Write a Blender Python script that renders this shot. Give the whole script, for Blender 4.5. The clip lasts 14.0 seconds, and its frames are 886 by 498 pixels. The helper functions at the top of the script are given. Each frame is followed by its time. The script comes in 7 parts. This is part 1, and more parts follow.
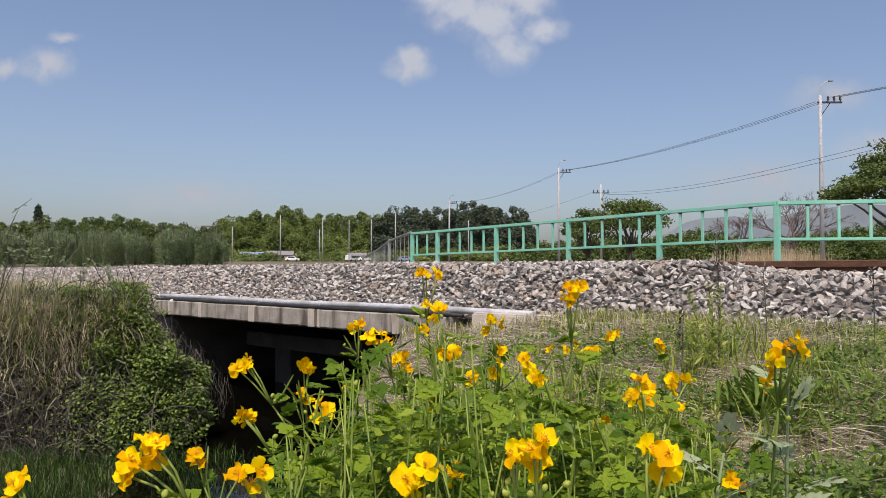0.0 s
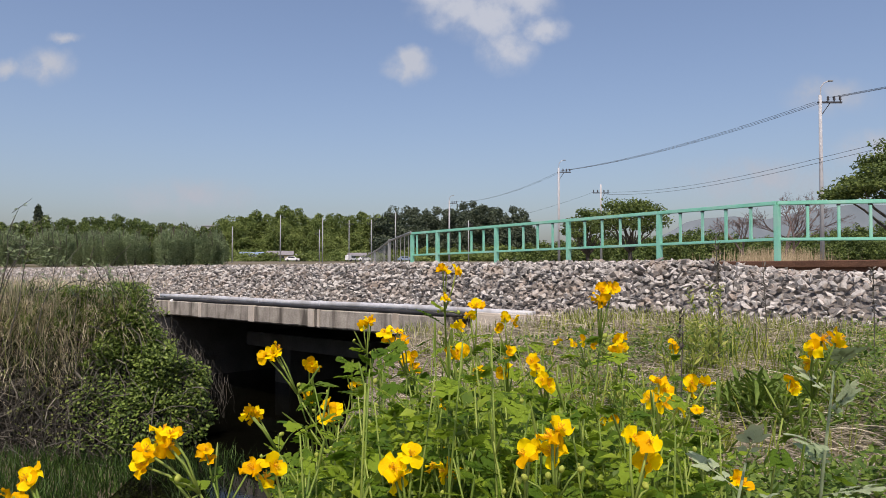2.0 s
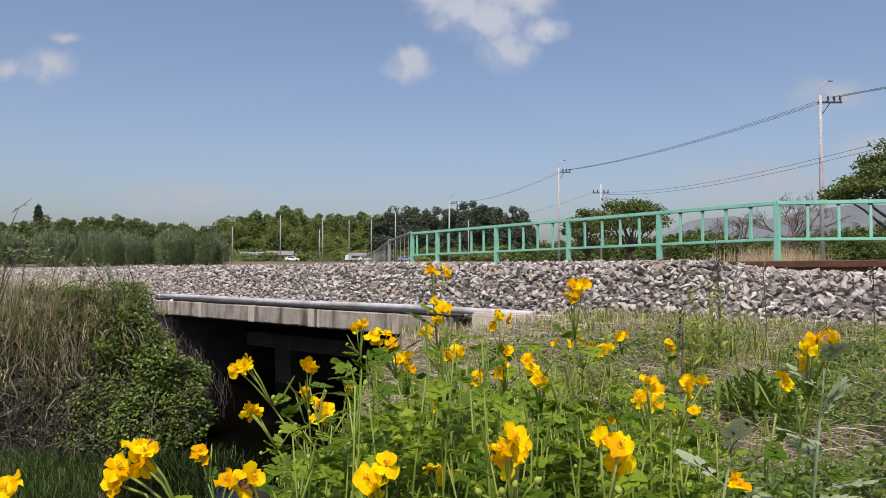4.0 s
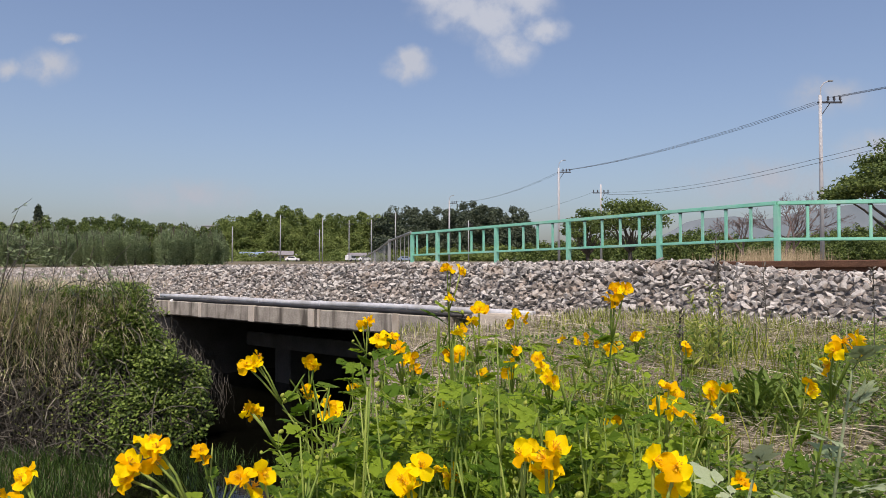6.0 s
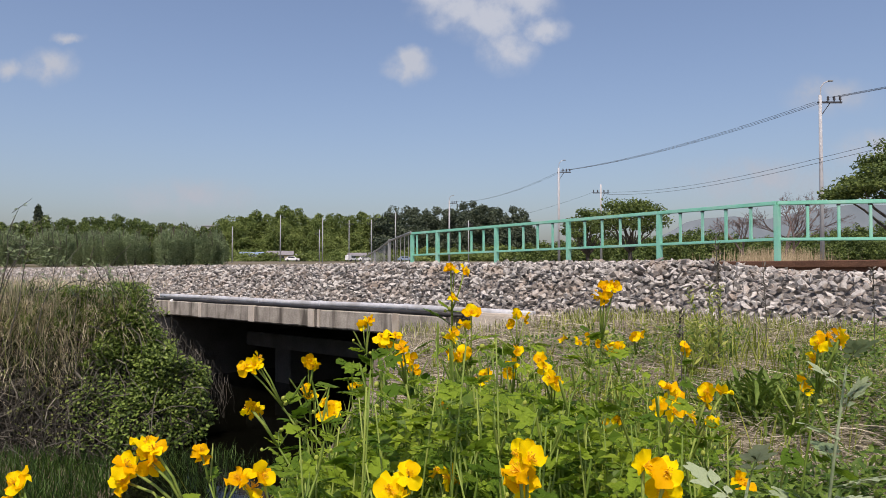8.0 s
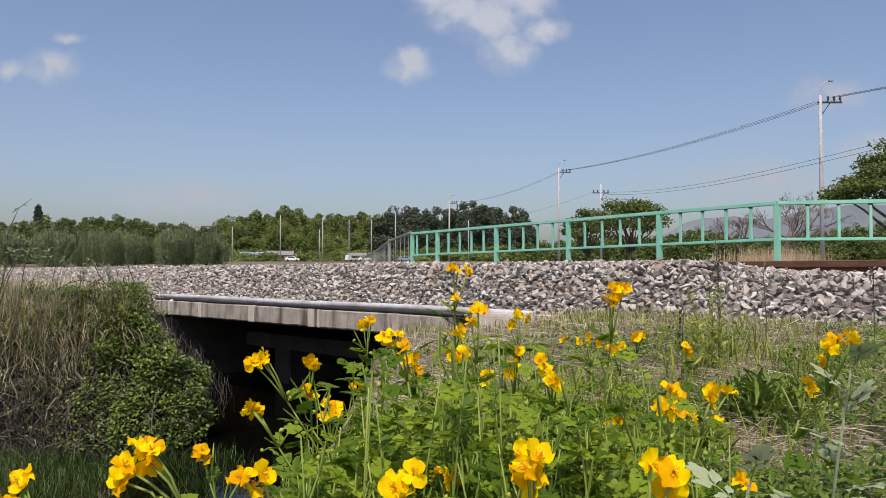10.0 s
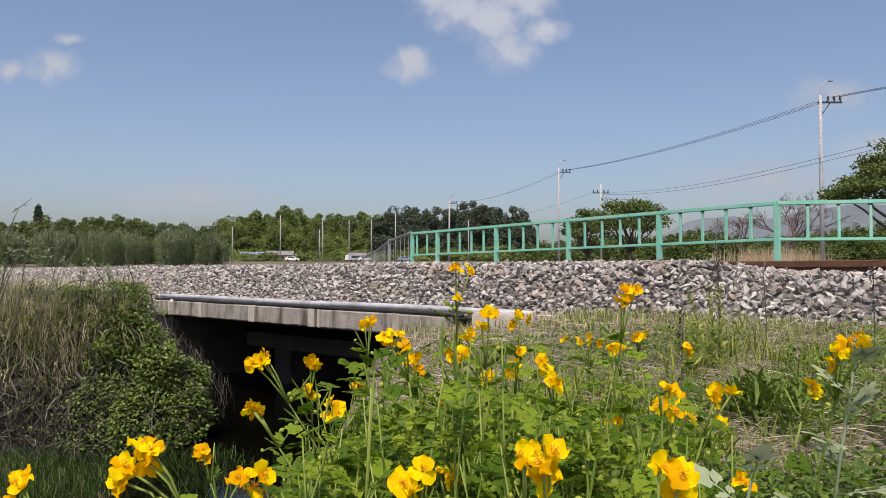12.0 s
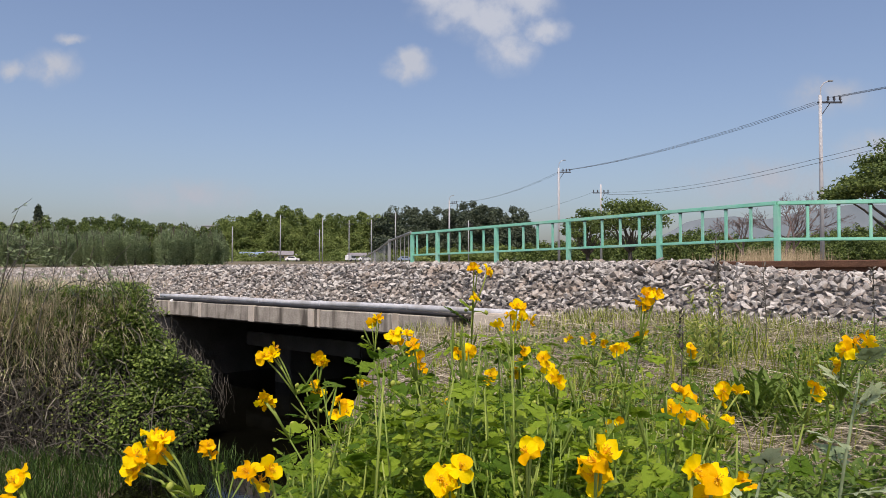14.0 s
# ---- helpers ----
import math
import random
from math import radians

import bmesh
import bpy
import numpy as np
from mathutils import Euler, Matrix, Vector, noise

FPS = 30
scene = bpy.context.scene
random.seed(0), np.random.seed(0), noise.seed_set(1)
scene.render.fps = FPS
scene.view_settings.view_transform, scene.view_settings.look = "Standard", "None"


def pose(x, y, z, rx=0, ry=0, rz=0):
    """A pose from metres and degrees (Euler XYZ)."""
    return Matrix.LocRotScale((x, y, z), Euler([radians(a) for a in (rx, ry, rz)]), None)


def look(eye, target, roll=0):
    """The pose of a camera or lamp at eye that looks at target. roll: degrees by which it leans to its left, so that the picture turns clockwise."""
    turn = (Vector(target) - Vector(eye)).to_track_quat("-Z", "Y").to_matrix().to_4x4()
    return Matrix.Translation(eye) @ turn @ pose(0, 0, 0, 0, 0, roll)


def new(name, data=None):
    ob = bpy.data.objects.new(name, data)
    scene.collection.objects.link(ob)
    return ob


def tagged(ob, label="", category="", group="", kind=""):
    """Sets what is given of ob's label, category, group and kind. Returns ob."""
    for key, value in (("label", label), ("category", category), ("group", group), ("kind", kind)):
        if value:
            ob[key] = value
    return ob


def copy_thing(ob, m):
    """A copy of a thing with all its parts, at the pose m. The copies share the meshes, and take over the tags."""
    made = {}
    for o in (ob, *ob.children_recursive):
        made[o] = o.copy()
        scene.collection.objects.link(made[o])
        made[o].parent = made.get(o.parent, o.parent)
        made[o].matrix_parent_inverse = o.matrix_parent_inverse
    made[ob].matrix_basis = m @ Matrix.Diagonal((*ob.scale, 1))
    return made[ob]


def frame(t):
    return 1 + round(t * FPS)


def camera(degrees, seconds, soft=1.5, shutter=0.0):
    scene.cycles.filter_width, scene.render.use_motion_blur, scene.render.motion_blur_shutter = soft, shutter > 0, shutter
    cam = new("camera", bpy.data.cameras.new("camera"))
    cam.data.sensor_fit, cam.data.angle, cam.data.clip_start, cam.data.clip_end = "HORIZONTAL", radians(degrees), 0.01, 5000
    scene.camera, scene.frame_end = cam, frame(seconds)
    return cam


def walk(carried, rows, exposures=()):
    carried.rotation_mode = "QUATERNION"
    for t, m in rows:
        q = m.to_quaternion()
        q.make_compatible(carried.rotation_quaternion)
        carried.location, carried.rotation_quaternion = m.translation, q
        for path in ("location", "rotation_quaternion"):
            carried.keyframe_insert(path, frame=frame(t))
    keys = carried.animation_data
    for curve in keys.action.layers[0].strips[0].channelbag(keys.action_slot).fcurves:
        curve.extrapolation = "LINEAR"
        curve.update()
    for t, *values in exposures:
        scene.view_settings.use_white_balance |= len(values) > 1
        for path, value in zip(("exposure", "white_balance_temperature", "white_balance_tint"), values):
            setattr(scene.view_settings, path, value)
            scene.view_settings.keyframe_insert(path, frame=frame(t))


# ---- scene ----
HALF = 2 * math.degrees(math.atan(784 / 1305))
cam = camera(HALF, 14.0, soft=0.85)
EYE = (0.0, 0.0, 0.5)
EYE_POSE = look(EYE, (0.0, 10.0, 0.5 + 10 * math.tan(radians(1.71))))
walk(cam, [(0.0, EYE_POSE), (14.0, EYE_POSE)], [(0.0, 0.0, 7100, 18), (14.0, 0.0, 7100, 18)])

# ---------------------------------------------------------------- light
SUN_EL, SUN_AZ = 60.0, 186.0      # azimuth clockwise from +y
world = bpy.data.worlds.new("sky")
scene.world = world
world.use_nodes = True
wn, wl = world.node_tree.nodes, world.node_tree.links
sky = wn.new("ShaderNodeTexSky")
sky.sky_type = "NISHITA"
sky.sun_disc = False
sky.sun_elevation, sky.sun_rotation = radians(SUN_EL), radians(SUN_AZ)
sky.air_density, sky.dust_density, sky.ozone_density = 1.0, 2.8, 4.4
wn["Background"].inputs["Strength"].default_value = 0.15
wl.new(sky.outputs[0], wn["Background"].inputs["Color"])
sun_data = bpy.data.lights.new("sun", "SUN")
sun_data.energy, sun_data.angle, sun_data.color = 3.7, radians(0.55), (1.0, 0.94, 0.84)
sun = new("sun", sun_data)
sun_way = Vector((math.sin(radians(SUN_AZ)) * math.cos(radians(SUN_EL)), math.cos(radians(SUN_AZ)) * math.cos(radians(SUN_EL)), math.sin(radians(SUN_EL))))
sun.matrix_world = look(sun_way * 60, (0, 0, 0))


# ---------------------------------------------------------------- materials
def material(name, dark, light, scale=6.0, rough=0.8, bump=0.3, fine=60.0, metal=0.0, island=0.0, each=0.0, through_light=0.0, stain=None, stain_scale=1.5, spec=0.4, streak=1.0):
    """Two scales of noise between two colours, an optional stain, tone per island or per object, bump, and light through thin leaves."""
    m = bpy.data.materials.new(name)
    m.use_nodes = True
    n, l = m.node_tree.nodes, m.node_tree.links
    b = n["Principled BSDF"]
    tc = n.new("ShaderNodeTexCoord")
    where = tc.outputs["Object"]
    big, small = n.new("ShaderNodeTexNoise"), n.new("ShaderNodeTexNoise")
    big.inputs["Scale"].default_value, small.inputs["Scale"].default_value = scale, fine
    big.inputs["Detail"].default_value, small.inputs["Detail"].default_value = 5, 3
    l.new(where, big.inputs["Vector"]), l.new(where, small.inputs["Vector"])
    ramp = n.new("ShaderNodeValToRGB")
    ramp.color_ramp.elements[0].color, ramp.color_ramp.elements[1].color = (*dark, 1), (*light, 1)
    ramp.color_ramp.elements[0].position, ramp.color_ramp.elements[1].position = 0.32, 0.7
    blend = n.new("ShaderNodeMix")
    blend.inputs[0].default_value = 0.4
    l.new(big.outputs[0], blend.inputs[2]), l.new(small.outputs[0], blend.inputs[3])
    value = blend.outputs[0]
    if island or each:
        add = n.new("ShaderNodeMath")
        add.operation = "MULTIPLY_ADD"
        add.inputs[1].default_value = island or each
        if island:
            l.new(n.new("ShaderNodeNewGeometry").outputs["Random Per Island"], add.inputs[0])
        else:
            l.new(n.new("ShaderNodeObjectInfo").outputs["Random"], add.inputs[0])
        off = n.new("ShaderNodeMath")
        off.operation = "SUBTRACT"
        off.inputs[1].default_value = (island or each) / 2
        l.new(value, off.inputs[0]), l.new(off.outputs[0], add.inputs[2])
        value = add.outputs[0]
    l.new(value, ramp.inputs[0])
    colour = ramp.outputs[0]
    if stain:
        sn, sr, mx = n.new("ShaderNodeTexNoise"), n.new("ShaderNodeValToRGB"), n.new("ShaderNodeMix")
        sn.inputs["Scale"].default_value, sn.inputs["Detail"].default_value = stain_scale, 6
        run = n.new("ShaderNodeMapping")
        run.inputs["Scale"].default_value = (1.0, 1.0, streak)
        l.new(where, run.inputs["Vector"]), l.new(run.outputs[0], sn.inputs["Vector"])
        sr.color_ramp.elements[0].position, sr.color_ramp.elements[1].position = 0.48, 0.66
        l.new(sn.outputs[0], sr.inputs[0])
        mx.data_type = "RGBA"
        l.new(sr.outputs[0], mx.inputs[0]), l.new(colour, mx.inputs[6])
        mx.inputs[7].default_value = (*stain, 1)
        colour = mx.outputs[2]
    l.new(colour, b.inputs["Base Color"])
    b.inputs["Roughness"].default_value, b.inputs["Metallic"].default_value = rough, metal
    b.inputs["Specular IOR Level"].default_value = spec
    if bump:
        bp = n.new("ShaderNodeBump")
        bp.inputs["Strength"].default_value, bp.inputs["Distance"].default_value = bump, 0.01
        l.new(small.outputs[0], bp.inputs["Height"]), l.new(bp.outputs[0], b.inputs["Normal"])
    if through_light:
        tr, ms = n.new("ShaderNodeBsdfTranslucent"), n.new("ShaderNodeMixShader")
        l.new(colour, tr.inputs["Color"])
        ms.inputs[0].default_value = through_light
        l.new(b.outputs[0], ms.inputs[1]), l.new(tr.outputs[0], ms.inputs[2])
        l.new(ms.outputs[0], n["Material Output"].inputs[0])
    return m


M_SOIL = material("soil", (0.085, 0.07, 0.048), (0.23, 0.19, 0.135), 3.0, 0.95, 0.8, 40, stain=(0.10, 0.105, 0.045), stain_scale=0.8)
# bed dust with the shade of the gaps between stones in its colour
M_SHADE_DUST = material("ballast_gap_shade_dust", (0.11, 0.10, 0.092), (0.22, 0.205, 0.19), 12, 0.95, 0.6, 90)
M_STONE = material("ballast_stone", (0.175, 0.168, 0.158), (0.51, 0.49, 0.46), 30, 0.85, 0.5, 160, island=0.8, stain=(0.33, 0.28, 0.235), stain_scale=7)
M_STONE_EACH = material("ballast_stone_single", (0.165, 0.158, 0.15), (0.51, 0.49, 0.46), 0.8, 0.85, 0.15, 4, each=0.9, stain=(0.33, 0.28, 0.235), stain_scale=0.5)
M_CONCRETE = material("concrete", (0.23, 0.21, 0.178), (0.49, 0.455, 0.395), 9, 0.9, 0.4, 90, stain=(0.11, 0.098, 0.082), stain_scale=11, streak=0.14)
# concrete darkened to put the culvert's shade into its colour
M_SHADE_CONCRETE = material("shade_dark_concrete", (0.045, 0.045, 0.04), (0.10, 0.097, 0.09), 5, 0.85, 0.4, 60)
M_CONCRETE_PALE = material("pale_mortar", (0.46, 0.41, 0.35), (0.64, 0.59, 0.51), 12, 0.9, 0.3, 90, stain=(0.36, 0.31, 0.25), stain_scale=6)
M_PIPE = material("galvanised_pipe", (0.40, 0.42, 0.45), (0.58, 0.60, 0.63), 9, 0.55, 0.1, 60, metal=0.1, stain=(0.34, 0.34, 0.34), stain_scale=6)
M_CABLE = material("black_rubber", (0.012, 0.012, 0.013), (0.03, 0.03, 0.032), 10, 0.6, 0.1)
M_RUST = material("rusty_rail", (0.07, 0.032, 0.018), (0.17, 0.085, 0.05), 18, 0.8, 0.4, 120)
M_GREEN = material("green_paint", (0.17, 0.52, 0.39), (0.25, 0.62, 0.49), 5, 0.45, 0.1, 50, stain=(0.30, 0.58, 0.48), stain_scale=3)
M_GREY_STEEL = material("grey_steel", (0.24, 0.25, 0.25), (0.38, 0.39, 0.39), 5, 0.5, 0.1, metal=0.3)
M_POLE = material("pole_concrete", (0.34, 0.35, 0.37), (0.47, 0.48, 0.50), 3, 0.85, 0.2)
M_DARK_STEEL = material("dark_steel", (0.04, 0.04, 0.045), (0.09, 0.09, 0.1), 6, 0.55, 0.1, metal=0.4)
M_WIRE = material("wire", (0.05, 0.055, 0.065), (0.09, 0.095, 0.11), 3, 0.6, 0)
M_STRAW = material("dry_straw", (0.24, 0.21, 0.15), (0.60, 0.54, 0.42), 8, 0.85, 0.0, island=0.8, through_light=0.25)
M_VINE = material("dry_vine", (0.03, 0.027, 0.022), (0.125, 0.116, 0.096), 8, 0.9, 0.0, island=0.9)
M_GREY_STRAW = material("weathered_straw", (0.07, 0.066, 0.052), (0.26, 0.242, 0.20), 8, 0.9, 0.0, island=0.9, through_light=0.1)
M_OLIVE = material("olive_leaf", (0.06, 0.085, 0.02), (0.20, 0.23, 0.07), 9, 0.6, 0.0, island=0.9, through_light=0.3)
# bank earth coloured near-black so gaps between the vines read as shade
M_SHADE_EARTH = material("shade_dark_earth", (0.02, 0.016, 0.012), (0.055, 0.045, 0.032), 3.0, 0.95, 0.8, 40)
M_GRASS = material("grass_blade", (0.13, 0.18, 0.014), (0.35, 0.39, 0.055), 5, 0.6, 0.0, island=0.7, through_light=0.4)
M_TOE = material("lime_grass", (0.18, 0.24, 0.035), (0.44, 0.47, 0.12), 5, 0.6, 0.0, island=0.8, through_light=0.4)
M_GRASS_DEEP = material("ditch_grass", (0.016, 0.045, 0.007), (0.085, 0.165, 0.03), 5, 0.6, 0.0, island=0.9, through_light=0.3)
M_IVY = material("creeper_leaf", (0.055, 0.10, 0.015), (0.20, 0.285, 0.055), 9, 0.55, 0.0, island=0.9, through_light=0.3)
M_WEED = material("weed_leaf", (0.06, 0.125, 0.016), (0.17, 0.26, 0.04), 12, 0.6, 0.2, island=0.6, through_light=0.35)
M_LEAF = material("celandine_leaf", (0.085, 0.175, 0.012), (0.26, 0.385, 0.032), 22, 0.6, 0.35, 160, each=0.9, through_light=0.45, spec=0.25)
M_STEM = material("celandine_stem", (0.15, 0.24, 0.035), (0.30, 0.38, 0.08), 30, 0.6, 0.1, each=0.5, through_light=0.2)
M_PETAL = material("yellow_petal", (0.84, 0.45, 0.001), (1.0, 0.76, 0.005), 60, 0.7, 0.1, 240, each=0.8, through_light=0.40, spec=0.12)
M_STAMEN = material("yellow_stamen", (0.70, 0.34, 0.006), (0.92, 0.55, 0.015), 200, 0.7, 0.0)
M_BUD = material("green_bud", (0.26, 0.34, 0.05), (0.46, 0.50, 0.09), 60, 0.6, 0.1, through_light=0.2)
M_MUGWORT = material("mugwort_leaf", (0.20, 0.28, 0.14), (0.38, 0.46, 0.28), 25, 0.75, 0.2, each=0.5, through_light=0.3)
M_BARK = material("bark", (0.05, 0.042, 0.035), (0.14, 0.12, 0.10), 9, 0.9, 0.5)
# willow, forest and pine: distance haze put into the base greens
M_WILLOW = material("hazed_willow_leaf", (0.135, 0.195, 0.10), (0.32, 0.40, 0.21), 0.35, 0.7, 0.0, island=0.5, through_light=0.45)
M_WOOD = material("hazed_forest_leaf", (0.10, 0.145, 0.045), (0.29, 0.36, 0.12), 0.07, 0.85, 0.0, 0.25, island=0.22, through_light=0.45, spec=0.08)
M_PINE = material("hazed_pine_needles", (0.045, 0.065, 0.045), (0.12, 0.15, 0.095), 0.07, 0.8, 0.0, 0.25, island=0.4, through_light=0.15, spec=0.15)
M_TREE = material("tree_leaf", (0.05, 0.085, 0.02), (0.16, 0.22, 0.055), 0.8, 0.65, 0.0, island=0.6, through_light=0.3)
M_BARE = material("bare_twigs", (0.12, 0.09, 0.085), (0.22, 0.17, 0.16), 4, 0.9, 0.0)
# pale blue base colour carries the haze over the hills
M_HILL = material("haze_coloured_hill", (0.15, 0.185, 0.215), (0.19, 0.225, 0.255), 0.01, 1.0, 0.0, 0.05, spec=0.0)
M_WHITE = material("white_paint", (0.62, 0.63, 0.64), (0.78, 0.79, 0.80), 2, 0.5, 0.05)
M_BLUE = material("blue_paint", (0.16, 0.23, 0.33), (0.25, 0.33, 0.43), 2, 0.45, 0.05)
M_ROOF = material("grey_roof", (0.16, 0.15, 0.16), (0.27, 0.26, 0.27), 2, 0.8, 0.1)
M_GLASS = material("dark_glass", (0.02, 0.025, 0.03), (0.05, 0.06, 0.07), 2, 0.08, 0.0)
M_ROAD = material("road", (0.22, 0.21, 0.20), (0.30, 0.29, 0.28), 1, 0.9, 0.1)
M_REED = material("dry_reed", (0.30, 0.235, 0.14), (0.56, 0.46, 0.31), 2, 0.9, 0.0, island=0.7, through_light=0.25)
M_BANK_STRAW = material("bank_straw", (0.40, 0.345, 0.22), (0.74, 0.66, 0.48), 2, 0.9, 0.0, island=0.8, through_light=0.3)


# ---------------------------------------------------------------- mesh helpers
class Soup:
    """Loose pieces gathered into one mesh."""

    def __init__(self):
        self.v, self.f = [], []

    def add(self, verts, faces):
        k = len(self.v)
        self.v.extend([tuple(p) for p in verts])
        self.f.extend([tuple(i + k for i in f) for f in faces])

    def tube(self, points, radii, sides=5, caps=True):
        pts = [Vector(p) for p in points]
        if isinstance(radii, (int, float)):
            radii = [radii] * len(pts)
        verts, faces = [], []
        side = None
        for i, p in enumerate(pts):
            d = (pts[min(i + 1, len(pts) - 1)] - pts[max(i - 1, 0)]).normalized()
            if side is None:
                side = d.cross(Vector((0.31, 0.17, 0.93)))
                if side.length < 1e-3:
                    side = d.cross(Vector((1, 0, 0)))
            side = (side - d * side.dot(d)).normalized()
            up = d.cross(side)
            for j in range(sides):
                a = 2 * math.pi * j / sides
                verts.append(p + (side * math.cos(a) + up * math.sin(a)) * radii[i])
        for i in range(len(pts) - 1):
            for j in range(sides):
                a, b = i * sides + j, i * sides + (j + 1) % sides
                faces.append((a, b, b + sides, a + sides))
        if caps:
            faces.append(tuple(range(sides))[::-1])
            faces.append(tuple(range((len(pts) - 1) * sides, len(pts) * sides)))
        self.add(verts, faces)

    def box(self, lo, hi, m=None, bevel=0.0):
        bm = bmesh.new()
        bmesh.ops.create_cube(bm, size=1)
        for v in bm.verts:
            v.co = Vector([(lo[k] + hi[k]) / 2 + v.co[k] * (hi[k] - lo[k]) for k in range(3)])
        if bevel:
            bmesh.ops.bevel(bm, geom=bm.edges[:], offset=bevel, segments=2, affect="EDGES")
        bm.verts.index_update()
        self.add([(m @ v.co if m else v.co) for v in bm.verts], [[v.index for v in f.verts] for f in bm.faces])
        bm.free()

    def blade(self, root, tip, width, droop=0.3, segs=3, face=None):
        """A grass blade or straw: a tapering strip that bends."""
        root, tip = Vector(root), Vector(tip)
        d = tip - root
        side = face or Vector((-d.y + 1e-4, d.x, 0.0))
        side = side.normalized() * width / 2
        verts, faces = [], []
        for i in range(segs + 1):
            t = i / segs
            p = root + d * t + Vector((0, 0, droop * d.length * (t - t * t)))
            w = (1 - t) ** 0.6 if i < segs else 0.04
            verts += [p - side * w, p + side * w]
        for i in range(segs):
            faces.append((2 * i, 2 * i + 1, 2 * i + 3, 2 * i + 2))
        self.add(verts, faces)

    def leaflet(self, p, d, up, length, width):
        """A small leaf folded along its rib."""
        d, up = d.normalized(), up.normalized()
        s = d.cross(up).normalized() * width / 2
        lift = up * width * 0.18
        self.add([p, p + d * length * 0.45 + s + lift, p + d * length, p + d * length * 0.45 - s + lift], [(0, 1, 2), (0, 2, 3)])

    def data(self, name, mat, smooth=False):
        me = bpy.data.meshes.new(name)
        me.from_pydata(self.v, [], self.f)
        me.materials.append(mat)
        if smooth:
            me.polygons.foreach_set("use_smooth", [True] * len(me.polygons))
        me.update()
        return me

    def thing(self, name, mat, parent=None, label="", smooth=False):
        ob = new(name, self.data(name, mat, smooth))
        ob.parent = parent
        if label:
            tagged(ob, label)
        return ob


def empty(name, m, label, category, group="", kind=""):
    ob = new(name)
    ob.empty_display_size = 0.1
    ob.matrix_basis = m
    return tagged(ob, label, category, group, kind)


def soft(a, b, x):
    t = min(max((x - a) / (b - a), 0.0), 1.0)
    return t * t * (3 - 2 * t)


R = random.Random(7)
U = R.uniform
N_DIR = Vector((0.788, 0.616))        # across the track, away from the eye
T_DIR = Vector((-0.616, 0.788))       # along the track, into the distance


def on_track(p, s, z=0.0):
    return Vector((N_DIR.x * p + T_DIR.x * s, N_DIR.y * p + T_DIR.y * s, z))


def across(x, y):
    return x * N_DIR.x + y * N_DIR.y


def along(x, y):
    return x * T_DIR.x + y * T_DIR.y


# ---------------------------------------------------------------- ground
BEAM_A, BEAM_B = Vector((-3.07, 8.0)), Vector((-0.02, 5.12))
BEAM_DIR = (BEAM_B - BEAM_A).normalized()
BEAM_IN = Vector((-BEAM_DIR.y, BEAM_DIR.x))      # under the track


def low_mask(x, y):
    """1 in the ditch, 0 on the banks."""
    right = -0.36 if y < 4.9 else -0.36 + (y - 4.9) * 0.98
    r = soft(right + 0.1, right - 0.22, x)
    if y < 5.4:
        left = 1.0
    else:
        edge = -2.45 - (y - 4.8) * 0.40 if y < 8.0 else -3.73 + (y - 8.0) * 0.98
        left = max(soft(edge - 0.25, edge + 0.1, x), soft(6.0, 5.5, y))
    return r * left * soft(11.5, 11.0, across(x, y))


def ground_height(x, y):
    p = across(x, y)
    z = 0.03 + 0.10 * min(max(p - 0.4, 0), 2.5)
    z -= 0.155 * soft(2.1, 3.5, along(x, y)) * soft(1.2, 2.2, p) * soft(7, 6, p)
    if p > 7:
        z = 0.28 - 0.1 * soft(7, 9, p)
    far = math.hypot(x, y)
    z += 0.016 * max(0, y - 22) * soft(22, 40, y) if y < 400 else 6.05
    bumps = noise.noise((x * 1.3, y * 1.3, 0)) * 0.03 + noise.noise((x * 5, y * 5, 3)) * 0.012
    z += bumps * soft(0.25, 1.0, far)
    m = low_mask(x, y)
    return z * (1 - m) + (-0.74 + bumps) * m


def spaced(fine, step, reach):
    out, v, d = [], 0.0, step
    while v < reach:
        out.append(v)
        if v > fine:
            d *= 1.22
        v += d
    return out + [reach]


gx = spaced(5.0, 0.09, 2600)
gx = [-v for v in gx[:0:-1]] + gx
gy = [-v for v in spaced(2.0, 0.12, 300)[:0:-1]] + spaced(10.0, 0.09, 2600)
ground_soup = Soup()
ground_soup.v = [(x, y, ground_height(x, y)) for y in gy for x in gx]
W = len(gx)
ground_soup.f = [(j * W + i, j * W + i + 1, j * W + W + i + 1, j * W + W + i) for j in range(len(gy) - 1) for i in range(W - 1)]
ground = tagged(ground_soup.thing("ground", M_SOIL, smooth=True), "bare brown soil bank with straw and a sunken ditch", "ground", kind="structure")


# ---------------------------------------------------------------- railway
def crest(s):
    return 0.482 + 0.066 * soft(1.8, 2.7, s) + 0.012 * noise.noise((s * 0.8, 5.0, 0))


def toe_line(s):
    """Where the foot of the stones runs: straight, but for the bridge edge that cuts it askew."""
    if s < 3.3:
        return 2.86 + 0.56 * soft(1.6, 2.6, s)
    if s < 4.05:
        return 3.42 - 0.14 * (s - 3.3) / 0.75
    return 3.28 - 0.64 * min((s - 4.05) / 4.15, 1)


def bed_height(p, s):
    toe = toe_line(s)
    z = 0.19 + (crest(s) - 0.19) * soft(toe - 0.12, min(toe + 0.68, 3.96), p)
    if p > 6.2:
        z = crest(s) - (crest(s) - 0.15) * soft(6.2, 7.2, p)
    return z


